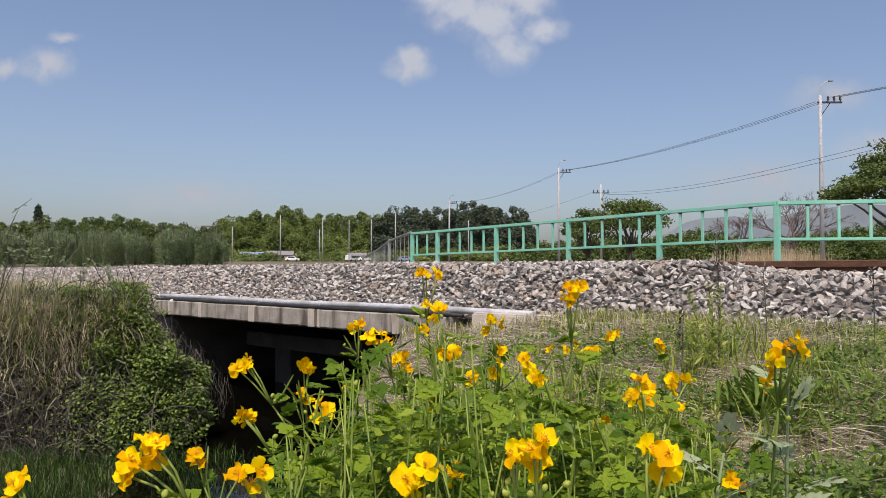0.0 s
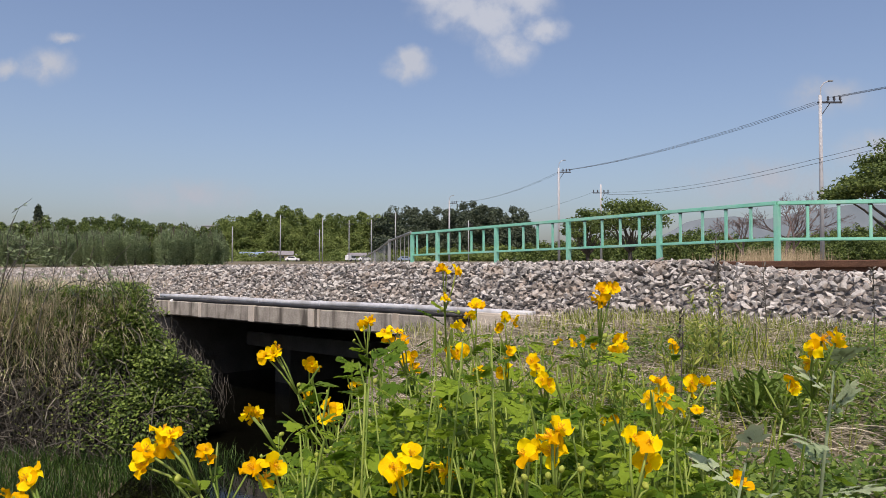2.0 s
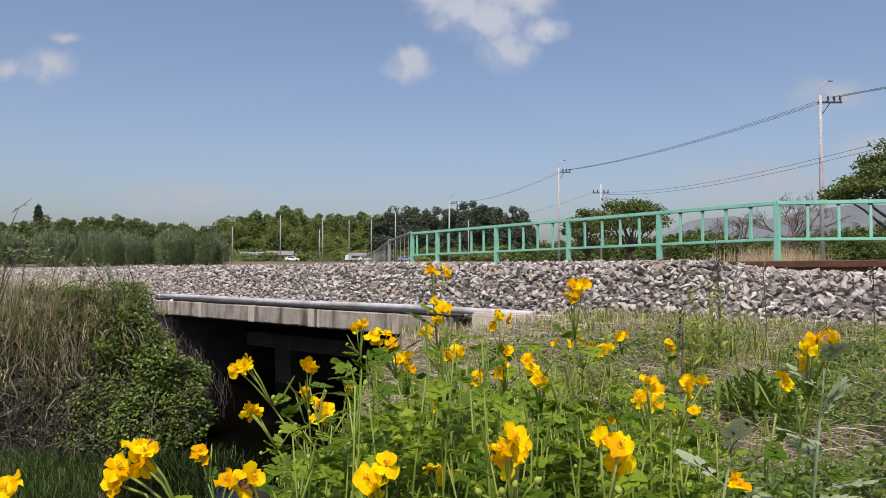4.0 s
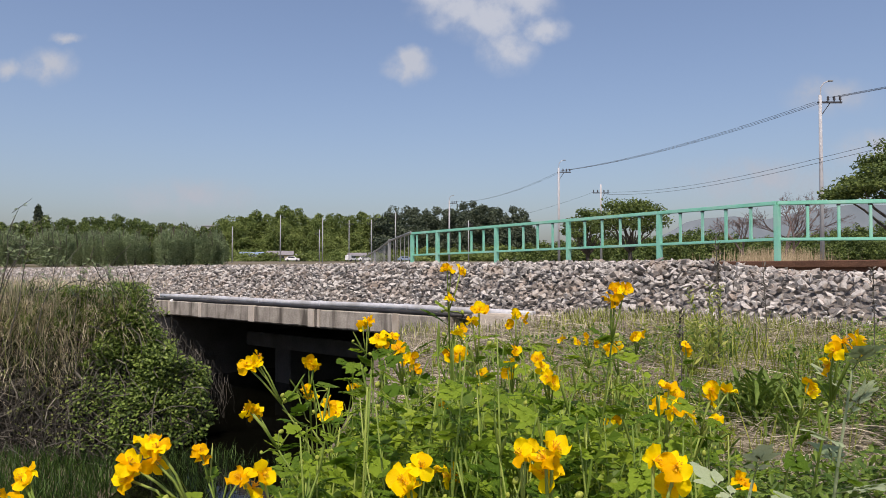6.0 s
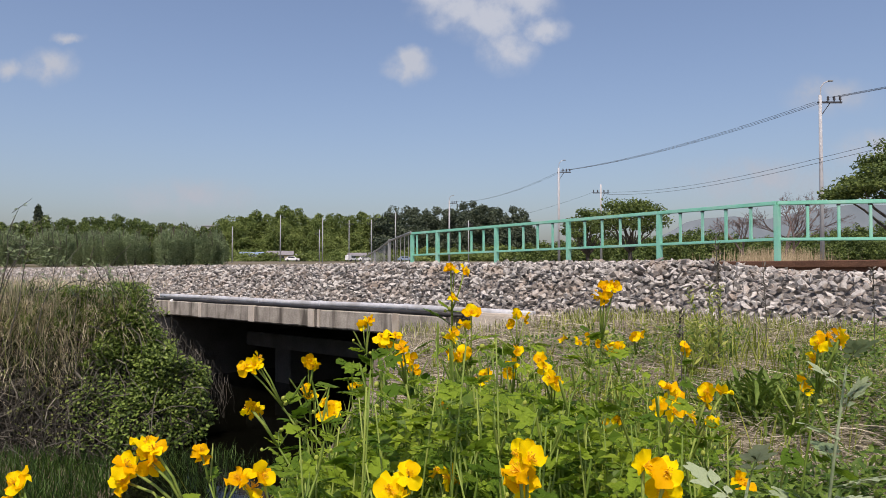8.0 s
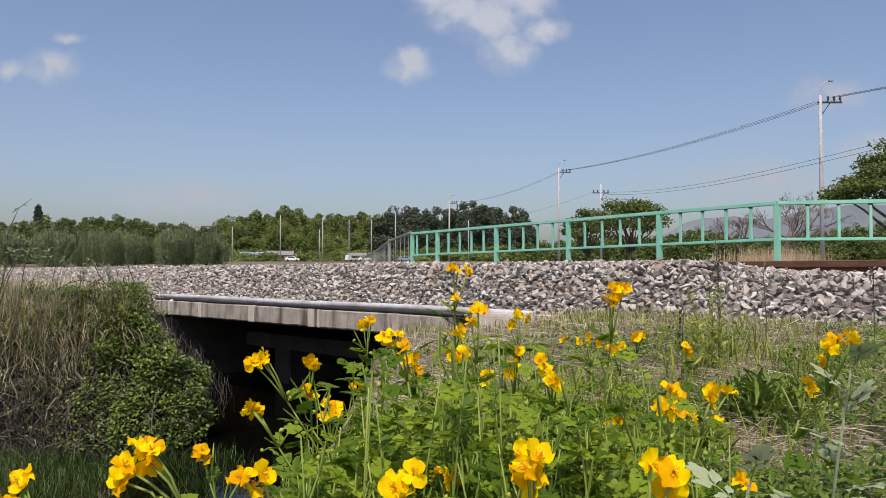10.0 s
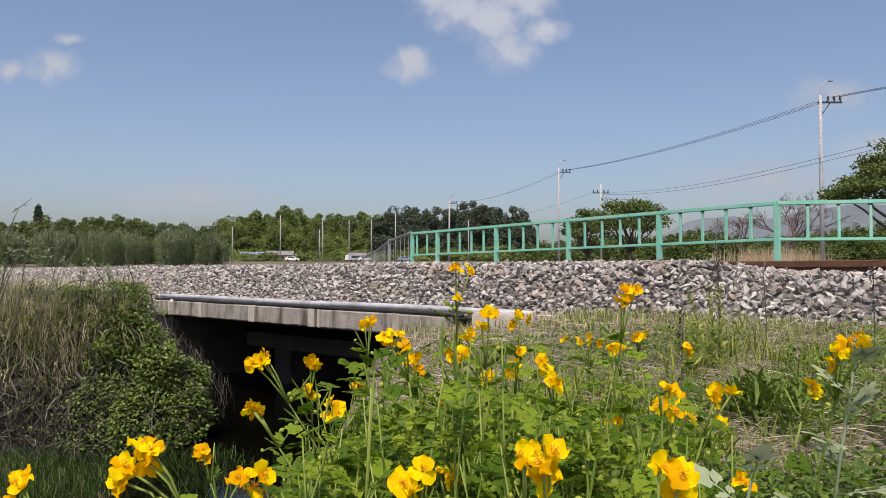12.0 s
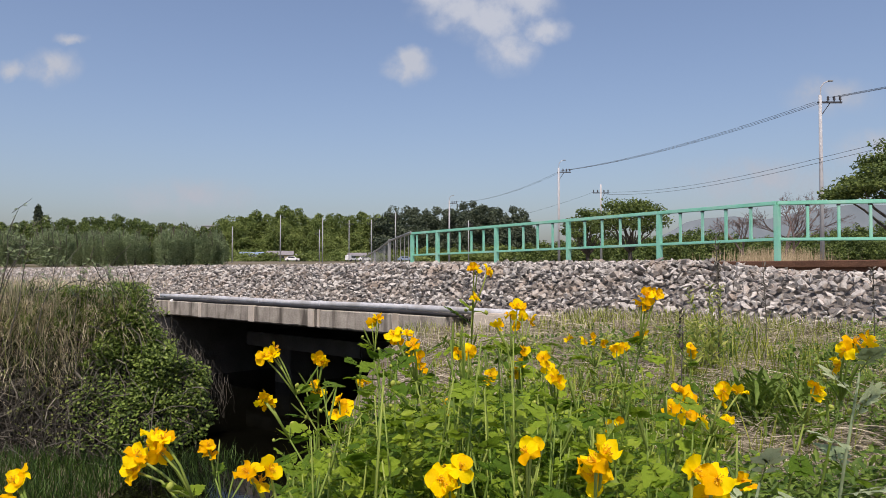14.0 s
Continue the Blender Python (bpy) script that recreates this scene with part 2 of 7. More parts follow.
bed = Soup()
ps = [0.0 + 0.1 * i for i in range(11)] + [1.3 + 0.35 * i for i in range(11)]
ss = [-6 + 0.2 * i for i in range(160)] + [26 + 4 * i for i in range(60)]
bed.v = [tuple(on_track(toe_line(s) - 0.03 + p, s, bed_height(toe_line(s) - 0.03 + p, s) - 0.035)) for s in ss for p in ps]
W = len(ps)
bed.f = [(j * W + i, j * W + i + 1, j * W + W + i + 1, j * W + W + i) for j in range(len(ss) - 1) for i in range(W - 1)]
ballast = tagged(bed.thing("ballast_bed", M_SHADE_DUST), "bank of crushed grey and tan railway ballast under the track", "ballast", kind="structure")


def stone_shape(rng):
    """A broken angular stone: the hull of a few points."""
    bm = bmesh.new()
    sx, sy, sz = rng.uniform(1.0, 1.6), rng.uniform(0.7, 1.05), rng.uniform(0.42, 0.7)
    for k in range(10):
        d = Vector((rng.gauss(0, 1), rng.gauss(0, 1), rng.gauss(0, 1))).normalized() * rng.uniform(0.85, 1.15)
        bm.verts.new((d.x * sx, d.y * sy, d.z * sz))
    hull = bmesh.ops.convex_hull(bm, input=bm.verts[:])
    bmesh.ops.delete(bm, geom=[v for v in bm.verts if not v.link_faces], context="VERTS")
    bm.verts.index_update()
    out = ([v.co.copy() for v in bm.verts], [[v.index for v in f.verts] for f in bm.faces])
    bm.free()
    return out


stone_kinds = [stone_shape(R) for _ in range(40)]
stone_meshes = []
for verts, faces in stone_kinds:
    so = Soup()
    so.add(verts, faces)
    stone_meshes.append(so.data("stone", M_STONE_EACH))
rest, singles = Soup(), 0
spots = []
s = -0.6
while s < 34:
    grow = 1 + max(0, s - 8) * 0.05
    step = 0.032 * grow
    p = toe_line(s) - 0.03
    while p < (toe_line(s) + 0.95 if s > 2.4 else 4.35):
        spots.append((p + U(-0.5, 0.5) * step, s + U(-0.5, 0.5) * step, grow))
        p += step
    s += step
for i in range(215):
    for j in range(38):
        spots.append((3.75 + j * 0.075 + U(-0.03, 0.03), -5 + i * 0.075 + U(-0.03, 0.03), 1.5))
for p, s, grow in spots:
    size = U(0.015, 0.0275) * grow ** 0.8
    if U(0, 1) < 0.12:
        size *= 1.3
    if s < 2.6:
        size *= 0.86
    k = R.randrange(len(stone_kinds))
    sunk = 0.03 if p > toe_line(s) + 0.95 or s < -0.6 else 0.0
    if sunk and min(abs(p - 4.05), abs(p - 5.485)) < 0.1:
        continue
    place = on_track(p, s, bed_height(p, s) + U(-0.012, 0.012) - sunk)
    m = Matrix.LocRotScale(place, Euler((U(-0.85, 0.85), U(-0.85, 0.85), U(0, 6.3))), (size, size, size))
    if 1.25 < s < 2.6 and 2.86 < p < 3.35 and singles < 300:
        ob = new("stone", stone_meshes[k])
        ob.parent, ob.matrix_basis = ballast, m
        singles += 1
    else:
        rest.add([m @ v for v in stone_kinds[k][0]], stone_kinds[k][1])
tagged(rest.thing("loose_stones", M_STONE, ballast), kind="stuff")


def rail(name, p):
    so = Soup()
    outline = [(-0.065, -0.135), (0.065, -0.135), (0.065, -0.122), (0.012, -0.105), (0.010, -0.045), (0.034, -0.034), (0.034, -0.004), (0.028, 0.0), (-0.028, 0.0), (-0.034, -0.004), (-0.034, -0.034), (-0.010, -0.045), (-0.012, -0.105), (-0.065, -0.122)]
    k = len(outline)
    cuts = [-8, 0, 4, 10, 20, 40, 120]
    verts = [on_track(p + a, c, 0.557 + b) for c in cuts for a, b in outline]
    faces = [(i * k + j, i * k + (j + 1) % k, i * k + k + (j + 1) % k, i * k + k + j) for i in range(len(cuts) - 1) for j in range(k)]
    so.add(verts, faces)
    return tagged(so.thing(name, M_RUST), "rusty brown steel rail on the ballast", "rail", "rails of the track")


rail("rail", 4.05)
rail("rail", 5.485)


def bridge():
    b = empty("culvert_bridge", Matrix.Identity(4), "weathered concrete culvert slab carrying the ballast over the ditch", "bridge", kind="structure")
    ax = Matrix.Translation((BEAM_A.x, BEAM_A.y, 0)) @ Matrix(((BEAM_DIR.x, BEAM_IN.x, 0, 0), (BEAM_DIR.y, BEAM_IN.y, 0, 0), (0, 0, 1, 0), (0, 0, 0, 1)))
    length = (BEAM_B - BEAM_A).length
    so = Soup()
    cuts = 90
    for i in range(cuts + 1):
        u = -0.35 + (length + 0.40) * i / cuts
        chip = 0.012 * max(0.0, noise.noise((u * 7, 2, 0))) + 0.004 * noise.noise((u * 23, 5, 0))
        top = 0.185 + 0.003 * noise.noise((u * 9, 8, 0))
        ring = ((0.0, 0.045 + chip), (0.0, top - 0.008), (0.008, top), (0.22, top), (0.22, 0.035), (0.012, 0.035 + chip * 0.6))
        so.v += [tuple(ax @ Vector((u, v, z))) for v, z in ring]
    so.f = [(i * 6 + j, i * 6 + (j + 1) % 6, i * 6 + 6 + (j + 1) % 6, i * 6 + 6 + j) for i in range(cuts) for j in range(6)] + [tuple(range(6)), tuple(range(cuts * 6 + 5, cuts * 6 - 1, -1))]
    so.thing("edge_beam", M_CONCRETE, b, "stained grey concrete edge beam")
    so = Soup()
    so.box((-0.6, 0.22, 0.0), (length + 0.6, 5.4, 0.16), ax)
    so.thing("deck_slab", M_SHADE_CONCRETE, b)
    for u, w in ((0.205, 0.028), (0.84, 0.06), (1.765, 0.095), (2.675, 0.085), (2.80, 0.03), (3.71, 0.065)):
        so = Soup()
        so.box((u, -0.006, 0.037), (u + w, 0.02, 0.187), ax, 0.003)
        so.thing("mortar_band", M_CONCRETE_PALE, b, "pale mortar joint band")
    # two side walls, then an unseen end wall added to shut out daylight
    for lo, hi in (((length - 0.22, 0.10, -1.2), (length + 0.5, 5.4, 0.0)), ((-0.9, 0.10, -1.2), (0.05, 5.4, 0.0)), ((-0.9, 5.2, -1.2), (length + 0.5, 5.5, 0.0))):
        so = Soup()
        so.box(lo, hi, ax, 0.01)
        so.thing("abutment", M_SHADE_CONCRETE, b, "concrete culvert wall, shade put into its dark colour")
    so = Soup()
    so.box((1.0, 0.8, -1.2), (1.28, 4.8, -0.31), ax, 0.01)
    so.thing("pier", M_SHADE_CONCRETE, b, "concrete middle pier, shade put into its dark colour")
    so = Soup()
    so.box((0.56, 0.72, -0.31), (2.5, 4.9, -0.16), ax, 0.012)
    so.thing("cap_beam", M_SHADE_CONCRETE, b, "concrete cap beam on the pier, shade put into its colour")
    so = Soup()
    so.box((length + 0.3, -0.02, -0.05), (length + 1.5, 0.12, 0.225), ax, 0.012)
    so.thing("wing_slab", M_CONCRETE_PALE, b, "pale concrete slab at the end of the bridge")
    return ax, length


BRIDGE_AXES, BRIDGE_LENGTH = bridge()


def conduit():
    c = empty("conduit_pipe", Matrix.Identity(4), "galvanised grey conduit pipe lying along the bridge edge", "pipe")
    pts = [BRIDGE_AXES @ Vector((u, 0.07, 0.229 + 0.004 * math.sin(u * 2.1))) for u in np.linspace(-0.1, BRIDGE_LENGTH + 0.75, 14)]
    so = Soup()
    so.tube(pts, 0.0235, 12)
    so.thing("pipe", M_PIPE, c, smooth=True)
    for u in (0.90, 1.82, 2.73, 3.77):
        so = Soup()
        so.tube([BRIDGE_AXES @ Vector((u + d, 0.07, 0.229 + 0.004 * math.sin(u * 2.1))) for d in (0, 0.035)], 0.028, 12)
        so.thing("coupling", M_PIPE, c, "pipe coupling sleeve")
    # cable made thicker so its black doubles as the shadow under the pipe
    cb = Soup()
    cb.tube([BRIDGE_AXES @ Vector((u, 0.02 + 0.01 * math.sin(u * 4), 0.199)) for u in np.linspace(-0.1, BRIDGE_LENGTH + 0.2, 20)], 0.014, 7)
    tagged(cb.thing("black_cable", M_CABLE, smooth=True), "black cable along the concrete edge, thickened to stand for the pipe's shadow", "cable")
    st = Soup()
    st.add([BRIDGE_AXES @ Vector((0.28, 0.0, 0.19)) + v * 0.028 for v in stone_kinds[3][0]], stone_kinds[3][1])
    tagged(st.thing("white_pebble", M_WHITE), "small white stone lying on the concrete edge", "stone")


conduit()


# ---------------------------------------------------------------- fences
F0 = Vector((4.66, 10.27))
F_RIGHT = Vector((1.29, -0.37)).normalized()


def green_fence():
    f = empty("green_fence", pose(F0.x, F0.y, 0), "mint green painted steel pedestrian fence beside the track", "fence")
    posts = [(F0 + T_DIR * 1.94 * i, -0.0165 * i) for i in range(5)] + [(F0 + T_DIR * 8.72, -0.074)] + [(F0 + F_RIGHT * 1.94 * i, -0.012 * i) for i in (1, 2, 3)]
    o = Vector((F0.x, F0.y, 0))

    def at(q, z):
        return Vector((q.x, q.y, z)) - o

    def turned(q, d):
        return Matrix.Translation(at(q, 0)) @ Matrix(((d.x, -d.y, 0, 0), (d.y, d.x, 0, 0), (0, 0, 1, 0), (0, 0, 0, 1)))
    for k, (q, dz) in enumerate(posts):
        so = Soup()
        d = T_DIR if k < 6 else F_RIGHT
        so.box((-0.037, -0.037, 0.1), (0.037, 0.037, 1.42 + dz), turned(q, d), 0.006)
        so.thing("post", M_GREEN, f)
    main, right = [posts[i] for i in range(6)], [posts[0]] + posts[6:]
    for run, d in ((main, T_DIR), (right, F_RIGHT)):
        for (a, za), (b, zb) in zip(run, run[1:]):
            for z, h, w in ((1.420, 0.054, 0.034), (0.921, 0.042, 0.024)):
                m = turned(a, d)
                n = (b - a).length
                so = Soup()
                so.box((0, -w, z), (n, w, z + h), None, 0.006)
                so.v = [tuple(m @ (Vector(v) + Vector((0, 0, za + (zb - za) * v[0] / n)))) for v in so.v]
                so.thing("top_rail" if h > 0.05 else "lower_rail", M_GREEN, f)
            n = (b - a).length
            for i in range(1, 5):
                if 0.388 * i > n - 0.1:
                    continue
                q = a + (b - a) * (i * 0.388 / n)
                z = za + (zb - za) * i * 0.388 / n
                so = Soup()
                so.box((-0.019, -0.018, 0.96 + z), (0.019, 0.018, 1.40 + z), turned(q, d), 0.004)
                bar = so.thing("slat", M_GREEN, f)
                so = Soup()
                so.box((-0.021, -0.02, 1.400 + z), (0.021, 0.02, 1.421 + z), turned(q, d))
                so.thing("cap", M_DARK_STEEL, bar, "black cap")


green_fence()


def grey_fence():
    f = empty("grey_mesh_fence", pose(-0.71, 17.14, 0), "grey galvanised picket fence continuing along the lane", "fence")
    o = Vector((-0.71, 17.14, 0))
    knots = [Vector((-0.75, 17.2, 1.40)), Vector((-1.6, 22.0, 1.40)), Vector((-3.05, 33.0, 1.38)), Vector((-5.0, 46.0, 1.3))]
    for a, b in zip(knots, knots[1:]):
        for h in (0.0, -0.95):
            so = Soup()
            so.tube([a - o + Vector((0, 0, h)), b - o + Vector((0, 0, h))], 0.03, 6)
            so.thing("rail", M_GREY_STEEL, f)
        so = Soup()
        so.tube([Vector((b.x, b.y, 0.0)) - o, b - o + Vector((0, 0, 0.05))], 0.05, 8)
        so.thing("post", M_GREY_STEEL, f)
        n = int((b - a).length / 0.75)
        for i in range(n):
            q = a + (b - a) * (i + 0.5) / n - o
            so = Soup()
            so.tube([q - Vector((0, 0, 1.0)), q], 0.009, 4)
            so.thing("picket", M_GREY_STEEL, f)


grey_fence()


# ---------------------------------------------------------------- poles and wires
def utility_pole(x, y, foot, top, arm_dir=1.0, lamp=False, arms=1, radius=0.15):
    """A tapered concrete pole with a crossarm, insulators and, on some, a small street lamp."""
    u = empty("utility_pole", pose(x, y, foot), "tall pale concrete utility pole with steel crossarm", "utility pole", "poles along the road")
    h = top - foot
    so = Soup()
    so.tube([(0, 0, -0.3), (0, 0, h * 0.5), (0, 0, h)], [radius, radius * 0.85, radius * 0.68], 12)
    so.thing("shaft", M_POLE, u, smooth=True)
    for k in range(arms):
        z = h - 0.42 - 0.8 * k if lamp else h - 0.95 - 0.8 * k
        lo, hi = (-0.15, 1.25) if arm_dir > 0 else (-0.9, 0.9)
        so = Soup()
        so.box((lo, -0.05, z - 0.05), (hi, 0.05, z + 0.05), None, 0.008)
        arm = so.thing("crossarm", M_DARK_STEEL, u)
        so = Soup()
        so.tube([(0.05, 0, z - 0.75), (hi * 0.45, 0, z - 0.04)], 0.025, 5)
        so.thing("brace", M_DARK_STEEL, u)
        for a in (0.45, 0.8, 1.15) if arm_dir > 0 else (-0.8, -0.35, 0.35, 0.8):
            so = Soup()
            so.tube([(a, 0, z + 0.05), (a, 0, z + 0.12), (a, 0, z + 0.14), (a, 0, z + 0.34)], [0.03, 0.03, 0.075, 0.055], 7)
            so.thing("insulator", M_DARK_STEEL, arm)
    if lamp:
        so = Soup()
        so.tube([(0, 0, h - 0.1), (0.05, 0, h + 0.45), (0.22, 0, h + 0.7), (0.5, 0, h + 0.82)], 0.035, 6)
        bracket = so.thing("lamp_bracket", M_POLE, u)
        so = Soup()
        so.box((0.45, -0.07, h + 0.78), (0.75, 0.07, h + 0.86), None, 0.02)
        so.thing("lamp_head", M_GREY_STEEL, bracket, "small grey street lamp head")
    return u


utility_pole(21.62, 42.0, 0.5, 10.58, 1, True, radius=0.125)
utility_pole(11.8, 75.0, 1.0, 11.0, 1, True, radius=0.14)
utility_pole(1.0, 117.0, 1.6, 11.7, 1, True, radius=0.15)
utility_pole(17.6, 82.0, 1.1, 10.15, -1, False, 1, 0.13)
for x, y, a, b in ((-27.6, 125.0, 2.2, 10.0), (-21.9, 134.0, 2.3, 10.2), (-19.0, 149.0, 2.5, 10.8), (-14.6, 150.0, 2.5, 11.0), (-9.8, 152.0, 2.6, 12.6), (-36.6, 128.0, 2.2, 8.2), (5.2, 150.0, 2.6, 10.8), (-26, 155.0, 2.6, 9.2)):
    utility_pole(x, y, a, b, -1, False, 0 if a < 2.4 else 1, 0.10)


def power_line(a, b, sag, offsets, label):
    for off in offsets:
        o = Vector(off)
        p, q = Vector(a) + o, Vector(b) + o * 1.0
        pts = [p + (q - p) * t - Vector((0, 0, sag * 4 * t * (1 - t))) for t in np.linspace(0, 1, 18)]
        so = Soup()
        so.tube(pts, 0.0135, 4)
        tagged(so.thing("power_line", M_WIRE), label, "cable", "overhead lines")


near_off = ((0.45, 0, 0), (0.8, 0, 0.02), (1.15, 0, 0.05))
power_line((20.9, 42, 10.2), (11.6, 75, 10.75), 0.5, near_off, "thin dark overhead power line strung between poles")
power_line((21.5, 42, 10.42), (33, 10, 9.9), 0.5, near_off, "thin dark overhead power line strung between poles")
power_line((11.6, 75, 10.75), (1.0, 117, 11.5), 0.9, near_off[:2], "thin dark overhead power line strung between poles")
low_off = ((0, 0, 0), (0.0, 0, -0.26))
power_line((18.3, 82, 9.3), (21.5, 42.0, 6.95), 0.55, low_off, "lower dark overhead telephone cable")
power_line((21.5, 42.0, 6.95), (33, 10, 9.2), 0.1, low_off, "lower dark overhead telephone cable")
power_line((16.8, 82, 9.3), (1.0, 120, 7.8), 0.8, low_off[:1], "lower dark overhead telephone cable")


# ---------------------------------------------------------------- trees
def leaf_cloud(so, centre, radii, count, size, rng, hollow=0.55):
    """Small leaf tufts through an uneven crown."""
    for _ in range(count):
        d = Vector((rng.gauss(0, 1), rng.gauss(0, 1), rng.gauss(0, 1))).normalized()
        r = hollow + (1 - hollow) * rng.random() ** 0.6
        r *= 0.82 + 0.36 * noise.noise(d * 2.3 + Vector(centre))
        p = Vector(centre) + Vector((d.x * radii[0], d.y * radii[1], d.z * radii[2])) * r
        w = Vector((rng.gauss(0, 1), rng.gauss(0, 1), rng.gauss(0, 0.6)))
        up = Vector((rng.gauss(0, 0.7), rng.gauss(0, 0.7), 1)) + d
        s = size * rng.uniform(0.6, 1.4)
        so.leaflet(p, w, up, s * 1.4, s)


def limb(so, a, b, r0, r1, rng, wobble=0.1):
    a, b = Vector(a), Vector(b)
    pts = [a + (b - a) * t + Vector((rng.uniform(-1, 1), rng.uniform(-1, 1), rng.uniform(-0.5, 0.5))) * wobble * (b - a).length * (0 < t < 1) for t in (0, 0.33, 0.66, 1)]
    so.tube(pts, [r0 + (r1 - r0) * t for t in (0, 0.33, 0.66, 1)], 6)
    return pts


def broad_tree(m, height, spread, trunk_h, label, name="tree", mat=None, tufts=260, clumps=16, leaf=0.16, seed=1, flat=0.55, group=""):
    rng = random.Random(seed)
    t = empty(name, m, label, "tree", group)
    wood, crown = Soup(), Soup()
    wood.tube([(0, 0, -0.2), (0.03, 0, trunk_h * 0.5), (0, 0.03, trunk_h)], [height * 0.035, height * 0.028, height * 0.022], 9)
    for k in range(clumps):
        a = 2 * math.pi * (k * 0.618 % 1)
        ring = math.sqrt((k + 0.5) / clumps)
        c = Vector((math.cos(a) * ring * spread * 0.78, math.sin(a) * ring * spread * 0.78, trunk_h + (height - trunk_h) * (0.38 + 0.5 * (1 - ring * ring) * rng.uniform(0.6, 1.1)) ))
        limb(wood, (0, 0, trunk_h * rng.uniform(0.7, 1)), c, height * 0.014, height * 0.003, rng)
        cr = spread * rng.uniform(0.28, 0.46)
        leaf_cloud(crown, c, (cr, cr, cr * flat), tufts, leaf, rng, 0.25)
    wood.thing("trunk", M_BARK, t, smooth=True)
    crown.thing("crown", mat or M_TREE, t)
    return t


def bare_tree(m, height, seed):
    rng = random.Random(seed)
    t = empty("bare_tree", m, "leafless purplish grey tree with fine twigs", "tree", "leafless trees")
    wood = Soup()

    def grow(a, d, length, r, depth):
        b = a + d * length
        wood.tube([a, a + d * length * 0.5 + Vector((rng.uniform(-1, 1), rng.uniform(-1, 1), 0)) * length * 0.06, b], [r, r * 0.8, r * 0.6], 4, False)
        if depth:
            for _ in range(3 if depth > 1 else 4):
                q = (d + Vector((rng.gauss(0, 0.5), rng.gauss(0, 0.5), rng.gauss(0.12, 0.3)))).normalized()
                grow(a + d * length * rng.uniform(0.6, 1), q, length * rng.uniform(0.55, 0.8), max(r * 0.6, 0.007), depth - 1)
    grow(Vector((0, 0, -0.1)), Vector((0, 0, 1)), height * 0.28, height * 0.018, 6)
    wood.thing("crown", M_BARE, t)
    return t


# line of young willows beyond the track
def willow(m, height, spread, seed):
    rng = random.Random(seed)
    t = empty("willow", m, "young grey-green willow in a dense row", "tree", "row of willows")
    wood, crown = Soup(), Soup()
    for k in range(4):
        tip = Vector((rng.uniform(-1, 1) * spread * 0.5, rng.uniform(-1, 1) * spread * 0.5, height * rng.uniform(0.75, 0.95)))
        limb(wood, (0, 0, -0.2), tip, 0.06, 0.015, rng, 0.05)
    for k in range(64):
        # upright feathery shoots of uneven height
        a, r = rng.uniform(0, 6.28), spread * 0.5 * math.sqrt(rng.random())
        foot = Vector((math.cos(a) * r * 0.7, math.sin(a) * r * 0.7, height * rng.uniform(0.0, 0.35)))
        reach = height * rng.uniform(0.3, 0.62)
        tip = foot + Vector((math.cos(a) * 0.3 * r, math.sin(a) * 0.3 * r, min(reach, height * rng.uniform(0.82, 1.04) * (1 - 0.42 * (2 * r / spread) ** 2) - foot.z)))
        wide = rng.uniform(0.10, 0.22)
        for j in range(150):
            q = rng.random()
            p = foot.lerp(tip, q) + Vector((rng.gauss(0, 1), rng.gauss(0, 1), rng.gauss(0, 0.5))) * wide * (1.15 - q)
            n = rng.uniform(0.045, 0.10)
            crown.leaflet(p, Vector((rng.gauss(0, 0.7), rng.gauss(0, 0.7), rng.gauss(0.5, 0.5))), Vector((rng.gauss(0, 0.7), rng.gauss(-0.4, 0.6), 1)), n * 1.9, n * 0.8)
    wood.thing("trunk", M_BARK, t)
    crown.thing("crown", M_WILLOW, t)
    return t


kinds = [willow(pose(-34 + 4 * k, 66, 0.8), 4.6, 1.9, 20 + k) for k in range(4)]
for k in range(44):
    x = -44 + k * 0.77 + U(-0.4, 0.4)
    y = 62 + U(-4, 8)
    sc = U(0.66, 1.04) * (1.04 if 11 < k < 31 else 0.98)
    if x > -17.6 - (y - 62) * 0.35:
        continue
    w = copy_thing(kinds[k % 4], pose(x, y, ground_height(x, y), 0, 0, U(0, 360)))
    wide = sc * U(0.95, 1.5)
    w.scale = (wide, wide, sc)
for k, w in enumerate(kinds):
    w.matrix_basis = pose(-43.0 + 5.8 * k, 72, ground_height(-40 + 6 * k, 72), 0, 0, 40 * k)
    w.scale = (1.2, 1.2, 0.98)


def conifer(m, height, seed):
    rng = random.Random(seed)
    t = empty("conifer", m, "dark pointed conifer rising above the wood", "tree")
    wood, crown = Soup(), Soup()
    wood.tube([(0, 0, -0.3), (0, 0, height)], [0.2, 0.03], 6)
    for k in range(24):
        z = height * (0.2 + 0.78 * k / 23)
        w = height * 0.26 * (1.05 - z / height) + 0.1
        leaf_cloud(crown, (0, 0, z), (w, w, height * 0.03), 90, 0.35, rng, 0.3)
    wood.thing("trunk", M_BARK, t)
    crown.thing("crown", M_PINE, t)


conifer(pose(-66, 120, 1.7), 9.2, 3)


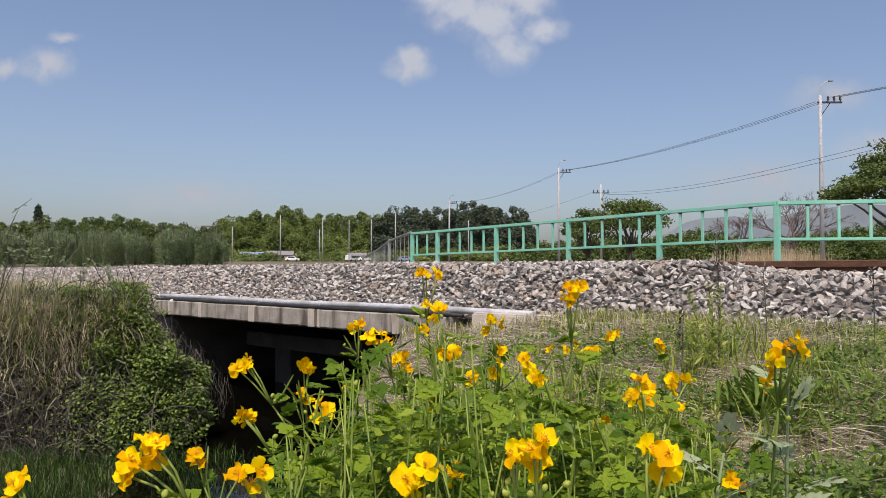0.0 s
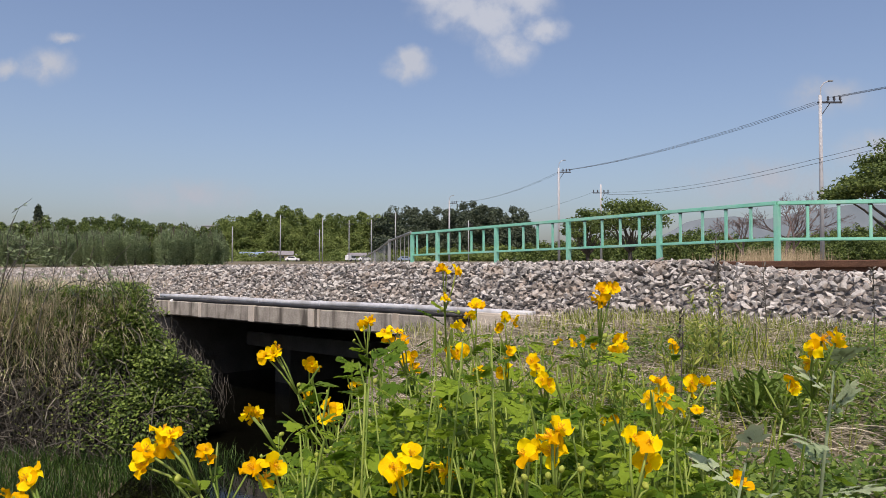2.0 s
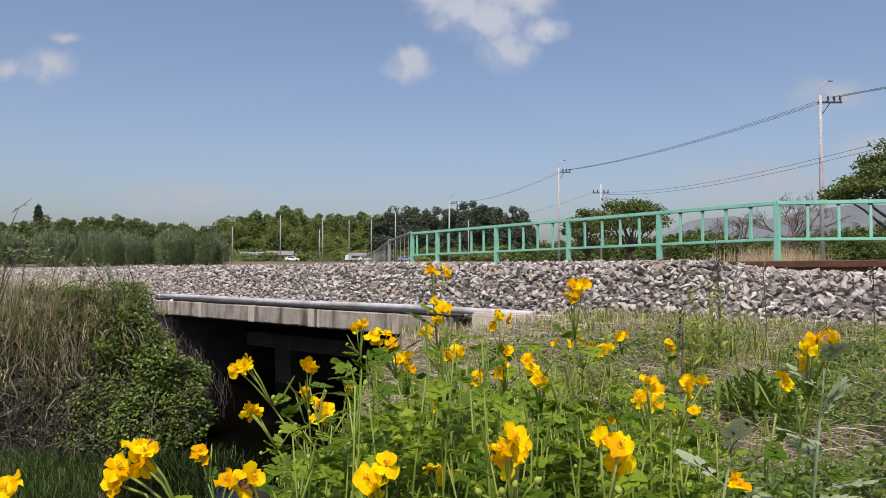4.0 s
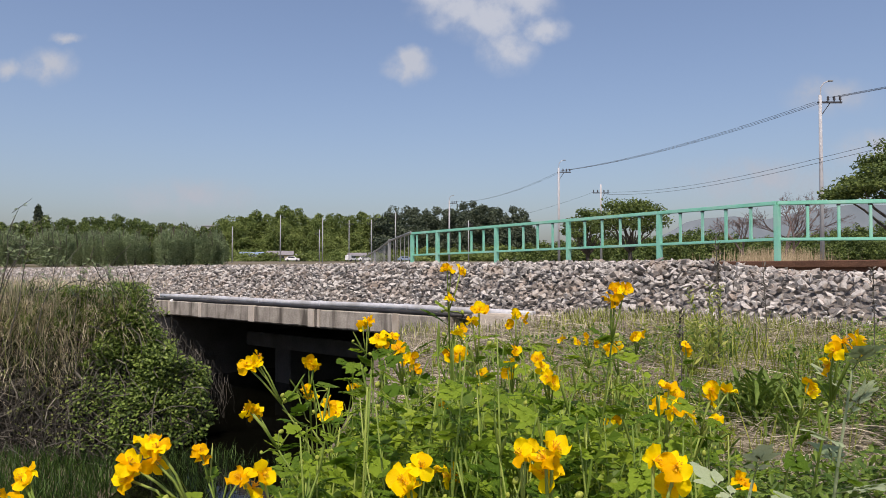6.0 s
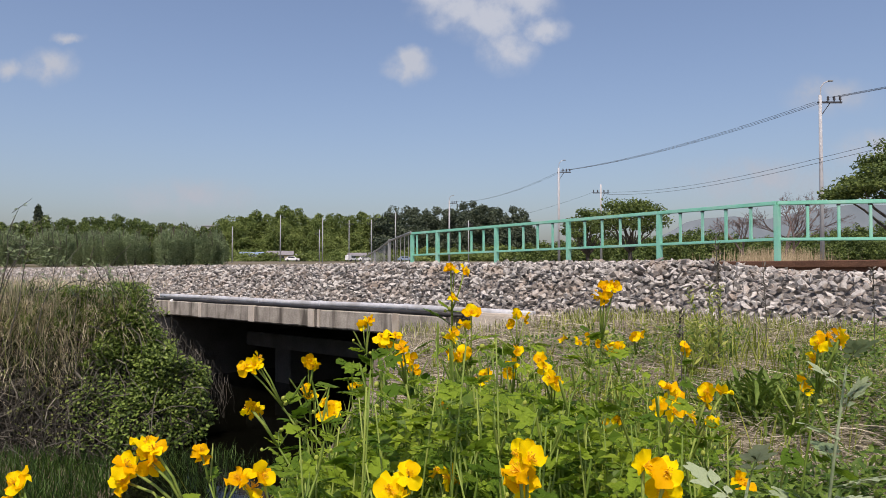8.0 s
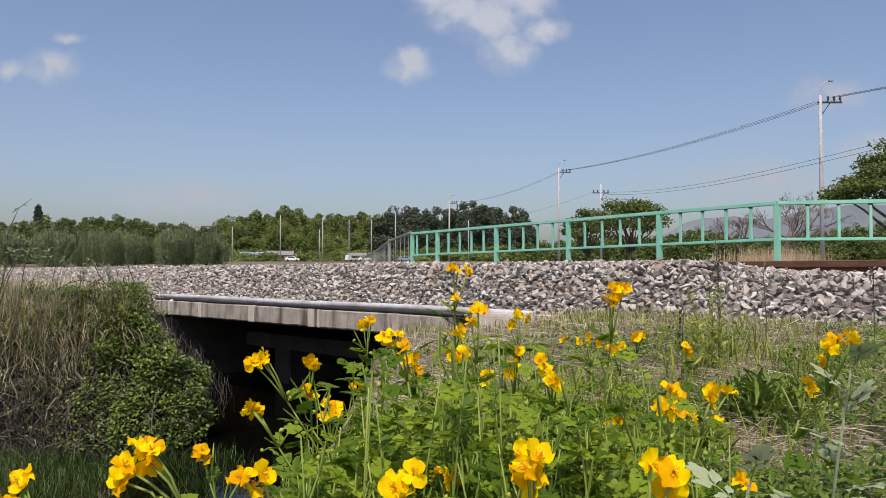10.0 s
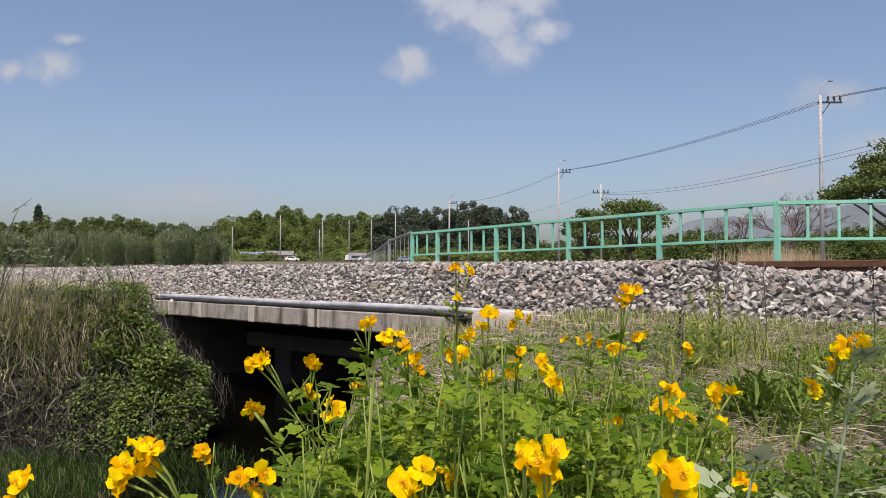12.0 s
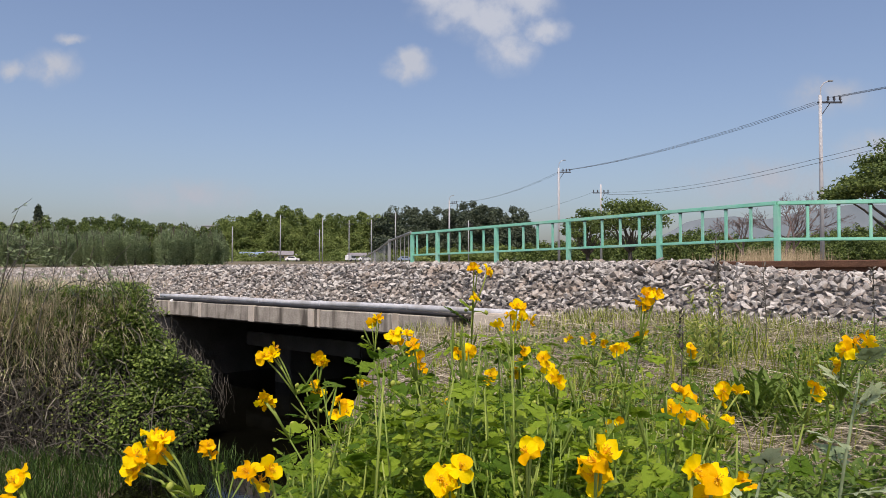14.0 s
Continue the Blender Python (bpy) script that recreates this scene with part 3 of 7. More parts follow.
def woods(name, mat, label, crowns, leaf, count, rng):
    """A far wood: many crowns of leaf tufts in one sheet of growth."""
    so = Soup()
    for x, y, top, r in crowns:
        base = ground_height(x, y)
        h = top - base
        lobes = [((x + rng.uniform(-0.55, 0.55) * r, y + rng.uniform(-0.5, 0.5) * r, base + h * z), w) for z, w in ((0.84, 0.55), (0.72, 0.6), (0.62, 0.7), (0.5, 0.7), (0.42, 0.75), (0.26, 0.8), (0.12, 0.8))]
        for (cx, cy, cz), w in lobes:
            w *= r * rng.uniform(0.75, 1.15)
            leaf_cloud(so, (cx, cy, cz), (w, w, min(w, top - cz)), count // 7, leaf, rng, 0.75)
    return tagged(so.thing(name, mat), label, "woods", kind="stuff")


rw = random.Random(5)
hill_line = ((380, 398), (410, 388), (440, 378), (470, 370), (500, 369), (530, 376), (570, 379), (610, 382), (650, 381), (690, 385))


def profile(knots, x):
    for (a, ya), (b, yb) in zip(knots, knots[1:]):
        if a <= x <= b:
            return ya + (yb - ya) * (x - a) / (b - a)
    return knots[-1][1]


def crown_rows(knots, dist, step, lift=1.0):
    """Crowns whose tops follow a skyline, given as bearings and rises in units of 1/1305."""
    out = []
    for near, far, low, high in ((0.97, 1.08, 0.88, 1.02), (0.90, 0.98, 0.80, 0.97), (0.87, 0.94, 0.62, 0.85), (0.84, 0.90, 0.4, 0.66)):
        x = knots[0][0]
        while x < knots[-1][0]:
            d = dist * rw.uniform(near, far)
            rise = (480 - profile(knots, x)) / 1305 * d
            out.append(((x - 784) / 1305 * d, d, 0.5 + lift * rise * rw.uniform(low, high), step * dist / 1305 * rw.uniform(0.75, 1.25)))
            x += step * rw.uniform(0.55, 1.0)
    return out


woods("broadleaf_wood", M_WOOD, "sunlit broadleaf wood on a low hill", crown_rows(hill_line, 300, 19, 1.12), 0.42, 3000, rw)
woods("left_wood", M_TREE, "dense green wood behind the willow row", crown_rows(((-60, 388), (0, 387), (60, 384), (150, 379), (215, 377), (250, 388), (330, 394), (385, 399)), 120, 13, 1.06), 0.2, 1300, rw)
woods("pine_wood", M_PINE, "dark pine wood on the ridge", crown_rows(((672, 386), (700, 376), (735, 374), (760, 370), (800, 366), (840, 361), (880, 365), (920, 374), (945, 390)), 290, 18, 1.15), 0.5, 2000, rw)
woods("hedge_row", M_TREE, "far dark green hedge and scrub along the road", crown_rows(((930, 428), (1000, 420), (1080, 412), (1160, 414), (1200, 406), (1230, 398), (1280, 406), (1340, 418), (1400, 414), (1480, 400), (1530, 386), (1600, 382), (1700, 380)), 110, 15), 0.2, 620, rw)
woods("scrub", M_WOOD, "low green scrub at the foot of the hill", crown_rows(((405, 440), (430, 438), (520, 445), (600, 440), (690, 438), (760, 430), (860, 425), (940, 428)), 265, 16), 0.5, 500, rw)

broad_tree(pose(12.3, 48.5, ground_height(12.3, 48.5)), 5.2, 2.9, 1.3, "dark green round-crowned roadside tree", seed=4, tufts=330, clumps=20, leaf=0.12, group="roadside trees")
broad_tree(pose(10.2, 52, ground_height(10.2, 52)), 4.6, 2.1, 1.0, "dark green roadside tree with open crown", seed=9, tufts=260, leaf=0.12, group="roadside trees")
broad_tree(pose(16.25, 25.2, 0.2), 5.05, 3.15, 1.4, "dark green spreading roadside tree with layered branches", seed=12, tufts=900, clumps=28, leaf=0.078, flat=0.26, group="roadside trees")
bare_tree(pose(22.0, 54, 0.7), 6.4, 3)
bare_tree(pose(26.2, 56, 0.7), 8.6, 8)
bare_tree(pose(27.6, 58, 0.8), 7.6, 12)

# far hills, with the haze painted into their colour
so = Soup()
hv = []
for i in range(41):
    x = 500 + i * 45
    h = 172 * math.exp(-((x - 1180) / 460) ** 2) + 70 * math.exp(-((x - 700) / 160) ** 2) + 12 * noise.noise((i * 0.5, 0, 0))
    hv += [(x, 2000, -5), (x, 2060, 15 + h)]
so.add(hv, [(2 * i, 2 * i + 2, 2 * i + 3, 2 * i + 1) for i in range(40)])
tagged(so.thing("backdrop_hills", M_HILL, smooth=True), "mountain on the horizon, haze put into its pale blue colour", "mountain", kind="structure")


# ---------------------------------------------------------------- clouds
def cloud_material(lobes, seed, strength, soft_edge):
    m = bpy.data.materials.new("cloud_vapour")
    m.use_nodes = True
    n, l = m.node_tree.nodes, m.node_tree.links
    n.remove(n["Principled BSDF"])
    tc = n.new("ShaderNodeTexCoord")
    warp, off, add = n.new("ShaderNodeTexNoise"), n.new("ShaderNodeVectorMath"), n.new("ShaderNodeVectorMath")
    warp.inputs["Scale"].default_value, warp.inputs["Detail"].default_value = 0.014, 7
    warp.noise_dimensions = "4D"
    warp.inputs["W"].default_value = seed
    off.operation, add.operation = "MULTIPLY_ADD", "ADD"
    off.inputs[1].default_value, off.inputs[2].default_value = (70, 70, 0), (-35, -35, 0)
    l.new(tc.outputs["Object"], warp.inputs["Vector"])
    l.new(warp.outputs["Color"], off.inputs[0])
    l.new(tc.outputs["Object"], add.inputs[0]), l.new(off.outputs[0], add.inputs[1])
    total = None
    for cx, cy, rx, ry in lobes:
        mp, gr = n.new("ShaderNodeMapping"), n.new("ShaderNodeTexGradient")
        mp.vector_type = "TEXTURE"
        mp.inputs["Location"].default_value, mp.inputs["Scale"].default_value = (cx, cy, 0), (rx, ry, 1)
        gr.gradient_type = "SPHERICAL"
        l.new(add.outputs[0], mp.inputs["Vector"]), l.new(mp.outputs[0], gr.inputs["Vector"])
        if total is None:
            total = gr.outputs["Fac"]
        else:
            mx = n.new("ShaderNodeMath")
            mx.operation = "MAXIMUM"
            l.new(total, mx.inputs[0]), l.new(gr.outputs["Fac"], mx.inputs[1])
            total = mx.outputs[0]
    fbm, spread, gate = n.new("ShaderNodeTexNoise"), n.new("ShaderNodeMath"), n.new("ShaderNodeMath")
    fbm.inputs["Scale"].default_value, fbm.inputs["Detail"].default_value, fbm.inputs["Roughness"].default_value = 0.011, 9, 0.6
    fbm.noise_dimensions = "4D"
    fbm.inputs["W"].default_value = seed + 3
    l.new(tc.outputs["Object"], fbm.inputs["Vector"])
    spread.operation, gate.operation = "MULTIPLY_ADD", "MULTIPLY"
    spread.inputs[1].default_value, spread.inputs[2].default_value = 1.9, -0.2
    l.new(fbm.outputs[0], spread.inputs[0])
    l.new(total, gate.inputs[0]), l.new(spread.outputs[0], gate.inputs[1])
    ramp = n.new("ShaderNodeValToRGB")
    ramp.color_ramp.interpolation = "EASE"
    ramp.color_ramp.elements[0].position, ramp.color_ramp.elements[1].position = 0.03, soft_edge
    ramp.color_ramp.elements[1].color = (0.9, 0.9, 0.9, 1)
    l.new(gate.outputs[0], ramp.inputs[0])
    em, tr, mix = n.new("ShaderNodeEmission"), n.new("ShaderNodeBsdfTransparent"), n.new("ShaderNodeMixShader")
    em.inputs["Color"].default_value, em.inputs["Strength"].default_value = (0.74, 0.85, 1.0, 1), strength
    l.new(ramp.outputs[0], mix.inputs[0]), l.new(tr.outputs[0], mix.inputs[1]), l.new(em.outputs[0], mix.inputs[2])
    l.new(mix.outputs[0], n["Material Output"].inputs[0])
    return m


def cloud(azim, rise, w, h, lobes, seed, strength=0.72, soft_edge=0.4, dist=2400):
    """A far bank of vapour, given by bearing and rise in units of 1/1305 of its distance."""
    k = dist / 1305
    so = Soup()
    so.add([(-w * k / 2, -h * k / 2, 0), (w * k / 2, -h * k / 2, 0), (w * k / 2, h * k / 2, 0), (-w * k / 2, h * k / 2, 0)], [(0, 1, 2, 3)])
    ob = so.thing("cloud", cloud_material([(a * k, b * k, c * k, d * k) for a, b, c, d in lobes], seed, strength, soft_edge))
    ob.matrix_basis = pose(azim * k, dist, 0.5 + rise * k, 90, 0, 0)
    ob.visible_shadow = False
    return tagged(ob, "small white fair-weather cumulus cloud", "cloud", "clouds in the sky", "structure")


CLOUDS = [
    cloud(67, 425, 460, 300, [(-40, 52, 110, 66), (20, 30, 100, 76), (50, -28, 74, 60), (82, 60, 82, 66), (-85, 70, 70, 44), (112, 6, 66, 34)], 1.0, 0.70, 0.72, 2400),
    cloud(-63, 366, 140, 110, [(0, -4, 58, 40), (8, 12, 40, 34)], 4.0, 0.66, 0.6, 2440),
    cloud(-705, 368, 220, 160, [(0, -4, 72, 44), (-68, -6, 38, 28), (35, 48, 44, 15)], 7.0, 0.64, 0.75, 2480),
    cloud(690, 310, 300, 120, [(0, 0, 115, 46), (-30, 10, 55, 40)], 9.0, 0.60, 1.0, 2520),
    cloud(775, 215, 260, 110, [(0, 0, 115, 50)], 12.0, 0.62, 0.8, 2560),
    cloud(-460, 130, 460, 110, [(0, 0, 210, 50)], 15.0, 0.58, 3.2, 2600),
    cloud(560, 160, 460, 140, [(0, 0, 215, 62)], 17.0, 0.58, 2.6, 2640),
]


# ---------------------------------------------------------------- banks and ditch
rb = random.Random(31)


def bank_face(x, z):
    """Distance of the overgrown bank's face at a place along it and a height."""
    y = 4.85 + 0.45 * max(0.0, z + 0.72) ** 1.3
    y += 1.1 * max(0.0, x + 2.15) ** 2
    return y + 0.10 * noise.noise((x * 1.8, z * 2.2, 1)) - 0.12 * soft(0.0, 0.25, z) + 0.06 * noise.noise((x * 6, z * 6, 4))


hull = Soup()
hx = [-6.0 + 0.1 * i for i in range(43)]
hz = [-0.78 + 0.07 * i for i in range(16)]



def bank_end(z):
    """How far the overgrown bank reaches towards the culvert at a height."""
    return -1.61 - 0.46 * soft(-0.35, 0.3, z)


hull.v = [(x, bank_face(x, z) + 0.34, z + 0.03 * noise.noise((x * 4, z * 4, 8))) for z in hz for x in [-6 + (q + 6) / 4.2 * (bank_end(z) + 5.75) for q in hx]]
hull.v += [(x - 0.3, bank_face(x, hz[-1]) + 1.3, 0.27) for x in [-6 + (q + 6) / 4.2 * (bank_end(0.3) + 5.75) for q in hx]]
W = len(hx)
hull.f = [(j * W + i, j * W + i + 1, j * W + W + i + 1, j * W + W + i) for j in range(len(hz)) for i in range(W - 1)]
tagged(hull.thing("bank", M_SHADE_EARTH, smooth=True), "steep earth bank, darkened to pass for shade behind tangled vines", "bank", kind="structure")

vines, pale = Soup(), Soup()
for k in range(6400):
    x = rb.uniform(-3.7, -1.75)
    z = rb.uniform(-0.72, 0.32)
    if z > 0.0 and x < -2.3 and rb.random() < 0.65:
        continue
    if z < -0.1 and x < -2.1 and rb.random() < 0.35:
        continue
    if x > bank_end(z) - 0.5 and rb.random() < 0.6:
        continue
    if x > bank_end(z) - 0.06:
        x = bank_end(z) - 0.06 - 0.9 * rb.random()
    out = rb.uniform(-0.24, 0.15)
    p = Vector((x, bank_face(x, z) - out, z))
    d = Vector((rb.gauss(0, 0.7), rb.gauss(0, 0.25), rb.gauss(-0.25, 0.7))).normalized()
    pts = [p.copy()]
    step = rb.uniform(0.03, 0.085)
    for i in range(6):
        d = (d + Vector((rb.gauss(0, 0.28), rb.gauss(0, 0.15), rb.gauss(-0.14, 0.2)))).normalized()
        p = p + d * step
        lim = bank_face(min(p.x, -1.8), p.z)
        if p.x > bank_end(p.z):
            d.x = -abs(d.x)
            p.x -= 0.04
        p.y = min(max(p.y, lim - 0.22), lim + 0.28)
        pts.append(p.copy())
    (pale if rb.random() < 0.34 - 0.2 * soft(-0.3, -0.5, z) else vines).tube(pts, rb.uniform(0.0012, 0.0040), 3, False)
for k in range(150):
    # loose strands hanging past the edge of the creeper into the shade
    z = rb.uniform(-0.35, 0.2)
    x = bank_end(z) + rb.uniform(-0.08, 0.10)
    p = Vector((x, bank_face(bank_end(z), z) + rb.uniform(-0.05, 0.15), z))
    pts = [p.copy()]
    for i in range(5):
        p = p + Vector((rb.gauss(0, 0.018), rb.gauss(0, 0.015), -rb.uniform(0.02, 0.075)))
        pts.append(p.copy())
    vines.tube(pts, rb.uniform(0.001, 0.0024), 3, False)
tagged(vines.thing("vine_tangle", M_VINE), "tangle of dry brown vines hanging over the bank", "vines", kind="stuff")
tagged(pale.thing("pale_vines", M_GREY_STRAW), "pale dry stalks hanging over the bank", "vines", kind="stuff")

ivy, olive = Soup(), Soup()
for k in range(38000):
    t = rb.random()
    if k < 22000:
        z = rb.uniform(-0.66, 0.36)
        x = bank_end(z) + 0.05 * noise.noise((z * 7, 3, 0)) - rb.random() * (0.80 - 0.25 * soft(-0.4, 0.3, z))
        if x < bank_end(z) - 0.50 - 0.16 * noise.noise((z * 3, 0, 0)) and rb.random() < 0.75:
            continue
        if z < -0.42 and rb.random() < 0.55:
            continue
    elif k < 25000:
        x, z = rb.uniform(-2.75, -2.05), rb.uniform(0.20, 0.36)
        if noise.noise((x * 2, z * 3, 6)) < -0.1:
            continue
    else:
        x, z = rb.uniform(-3.7, -2.2), rb.uniform(-0.6, 0.3)
        if noise.noise((x * 2.2, z * 3, 2)) < -0.05 or rb.random() < 0.8 * soft(0.0, -0.25, z):
            continue
    clump = noise.noise((x * 5, z * 5, 9))
    p = Vector((x, bank_face(x, z) - 0.05 - 0.14 * max(0, clump) - rb.uniform(0, 0.1), z + rb.uniform(-0.02, 0.05)))
    if clump < -0.25 and rb.random() < 0.6:
        continue
    d = Vector((rb.gauss(0.1, 0.7), rb.gauss(-0.5, 0.5), rb.gauss(-0.3, 0.5)))
    up = Vector((rb.gauss(0, 0.45), rb.gauss(-0.5, 0.4), 0.9))
    s = rb.uniform(0.012, 0.026) if k < 25000 else rb.uniform(0.010, 0.022)
    (ivy if k < 25000 else olive).leaflet(p, d, up, s * 1.25, s)
for k in range(3400):
    # fresh leafy shoots standing over the end of the beam
    q = rb.random()
    x, y = -2.36 + rb.gauss(0, 0.095) * (1.3 - q), 5.5 + rb.gauss(0, 0.12)
    z = 0.16 + q * (0.24 + 0.10 * noise.noise((x * 9, 4, 0)))
    s = rb.uniform(0.012, 0.024)
    ivy.leaflet(Vector((x, y, z)), Vector((rb.gauss(0, 0.7), rb.gauss(-0.4, 0.5), rb.gauss(0.2, 0.5))), Vector((rb.gauss(0, 0.45), rb.gauss(-0.5, 0.4), 0.9)), s * 1.3, s)
tagged(olive.thing("bank_herbs", M_OLIVE), "small dull olive leaves scattered through the vines", "herbs", kind="stuff")
tagged(ivy.thing("creeper", M_IVY), "green creeper with small leaves covering the bank", "creeper", kind="stuff")

# rough grass on top of the bank
top_dry, top_green = Soup(), Soup()
for k in range(7200):
    x, y = rb.uniform(-8.5, -2.4), rb.uniform(5.0, 11)
    if low_mask(x, y) > 0.15 or across(x, y) > 2.85:
        continue
    z = 0.24 + 0.06 * soft(5, 5.6, y)
    green = noise.noise((x * 1.2, y * 1.2, 2)) > 0.05 and x > -4.4
    h = rb.uniform(0.05, 0.15) if not green else rb.uniform(0.04, 0.12)
    lean = Vector((rb.gauss(0, 0.35), rb.gauss(0, 0.35), 1)) * h
    (top_green if green else top_dry).blade((x, y, z), Vector((x, y, z)) + lean, rb.uniform(0.004, 0.009), rb.uniform(0.1, 0.4))
for k in range(3600):
    x = rb.uniform(-3.7, -2.1)
    z = rb.uniform(0.08, 0.33)
    y = bank_face(x, z) - rb.uniform(0, 0.12)
    d = Vector((rb.gauss(0, 0.1), rb.uniform(-0.16, 0.0), rb.gauss(0.02, 0.09)))
    (top_green if x > -3.0 and rb.random() < 0.35 else top_dry).blade((x, y, z), Vector((x, y, z)) + d, rb.uniform(0.003, 0.007), 0.5)
for k in range(12500):
    # long dry grass spilling over the lip of the bank
    x = rb.uniform(-3.8, -2.25 - 0.25 * rb.random())
    z = rb.uniform(-0.45, 0.34)
    if rb.random() < soft(0.16, -0.42, z + 0.16 * noise.noise((x * 2.6, 7, z * 2))):
        continue
    y = bank_face(x, z) - rb.uniform(0.10, 0.27)
    n = rb.uniform(0.06, 0.2)
    d = Vector((rb.gauss(0, 0.45), rb.uniform(-0.5, 0.1), rb.gauss(0.15, 0.6))) * n
    (top_green if rb.random() < 0.32 + 0.4 * noise.noise((x * 2, z * 2, 3)) else top_dry).blade((x, y, z), Vector((x, y, z)) + d, rb.uniform(0.0022, 0.005), rb.uniform(0.1, 0.5))
tagged(top_dry.thing("dry_grass", M_BANK_STRAW), "rough dry tan grass on top of the bank", "grass", kind="stuff")
tagged(top_green.thing("bank_grass", M_IVY), "fresh yellow-green grass on the bank top", "grass", kind="stuff")


def dry_shrub(x, y, z, h, lean, seed):
    rng = random.Random(seed)
    t = empty("dry_stalk", pose(x, y, z), "tall thin dry weed stalk with a few small leaves", "weed", "dry weed stalks")
    so, lf = Soup(), Soup()
    tip = Vector((lean * h, rng.uniform(-0.1, 0.1), h))
    pts = [tip * q + Vector((rng.uniform(-1, 1), rng.uniform(-1, 1), 0)) * 0.03 * h for q in (0, 0.3, 0.6, 0.8, 1)]
    so.tube(pts, [0.005, 0.004, 0.003, 0.002, 0.001], 4)
    for k in range(9):
        q = tip * rng.uniform(0.4, 1)
        d = Vector((rng.gauss(0, 0.6), rng.gauss(0, 0.6), rng.uniform(0.2, 1))).normalized() * h * rng.uniform(0.12, 0.3)
        tw = Soup()
        tw.tube([q, q + d], [0.002, 0.001], 3)
        tw.thing("twig", M_VINE, t)
        for j in range(5):
            w = q + d * rng.uniform(0.3, 1)
            lf.leaflet(w, Vector((rng.gauss(0, 1), rng.gauss(0, 1), rng.gauss(0, 0.6))), Vector((rng.gauss(0, 0.4), -0.5, 1)), 0.035, 0.014)
    so.thing("stem", M_VINE, t)
    lf.thing("foliage", M_WILLOW, t)


for k, (x, y, h, lean) in enumerate(((-2.75, 4.7, 0.72, 0.22), (-2.62, 4.75, 0.55, 0.3), (-2.9, 4.8, 0.8, 0.05), (-2.45, 4.9, 0.5, 0.15), (-2.2, 5.0, 0.42, -0.2), (-3.0, 4.9, 0.62, 0.35))):
    dry_shrub(x, y, 0.1, h, lean, 60 + k)

ditch = Soup()
for k in range(17000):
    x, y = rb.uniform(-3.4, -0.9), rb.uniform(3.1, 4.8)
    if noise.noise((x * 1.5, y * 1.5, 0)) < -0.25 or x > -1.25 + rb.gauss(0, 0.2):
        continue
    z = ground_height(x, y) - 0.01
    h = rb.uniform(0.05, 0.17)
    ditch.blade((x, y, z), (x + rb.gauss(0, 0.45) * h, y + rb.gauss(-0.2, 0.4) * h, z + h), rb.uniform(0.003, 0.007), 0.25)
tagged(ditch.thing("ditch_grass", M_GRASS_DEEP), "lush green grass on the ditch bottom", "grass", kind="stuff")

# water sheet added in the ditch, its black colour standing for shade
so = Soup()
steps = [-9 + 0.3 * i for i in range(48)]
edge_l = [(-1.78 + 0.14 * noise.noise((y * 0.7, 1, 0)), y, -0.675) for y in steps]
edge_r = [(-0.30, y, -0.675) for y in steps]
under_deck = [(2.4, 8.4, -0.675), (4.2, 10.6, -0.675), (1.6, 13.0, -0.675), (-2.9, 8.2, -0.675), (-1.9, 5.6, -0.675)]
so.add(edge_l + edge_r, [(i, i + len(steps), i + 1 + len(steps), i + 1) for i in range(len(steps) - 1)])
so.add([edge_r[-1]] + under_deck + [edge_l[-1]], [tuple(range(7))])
M_SHADE_WATER = material("shade_black_water", (0.0015, 0.0016, 0.001), (0.003, 0.003, 0.002), 3, 0.03, 0.05, 14, spec=0.15)
tagged(so.thing("water", M_SHADE_WATER), "still ditch water sheet, coloured near black to stand for shade", "water", kind="structure")

# ---------------------------------------------------------------- meadow before the track
straw, grass, toe = Soup(), Soup(), Soup()


def meadow_spot():
    while True:
        d = 0.75 * math.exp(rb.random() * 1.75)
        x = rb.uniform(-0.32, 0.66) * d
        if x > -0.25 and low_mask(x, d) < 0.3 and across(x, d) < 2.92:
            return x, d


for k in range(24000):
    x, y = meadow_spot()
    patch = noise.noise((x * 2.1, y * 2.1, 11)) + 0.35 * noise.noise((x * 6, y * 6, 5))
    z = ground_height(x, y)
    if patch > -0.3:
        a = rb.uniform(0, 6.28)
        length = rb.uniform(0.05, 0.20)
        rise = abs(rb.gauss(0, 0.13)) * length
        z += rb.uniform(0, 0.03)
        if x + math.cos(a) * length < -0.24:
            continue
        straw.blade((x, y, z), (x + math.cos(a) * length, y + math.sin(a) * length, z + rise), rb.uniform(0.0014, 0.0032), rb.uniform(0.0, 0.35), 3, Vector((rb.gauss(0, 1), rb.gauss(0, 1), rb.gauss(0, 1))))
for k in range(5000):
    x, y = meadow_spot()
    patch = noise.noise((x * 2.1, y * 2.1, 11))
    if along(x, y) > 2.5 and across(x, y) > 2.1 and rb.random() < 0.85:
        continue
    if patch > 0.05 and rb.random() < 0.7:
        continue
    z = ground_height(x, y) - 0.005
    h = rb.uniform(0.02, 0.08) * (1 + 0.5 * (patch < -0.1)) * (0.5 if y > 2.1 else 1)
    grass.blade((x, y, z), (x + rb.gauss(0, 0.5) * h, y + rb.gauss(0, 0.5) * h, z + h), rb.uniform(0.0013, 0.0028) * y, rb.uniform(0.05, 0.35))
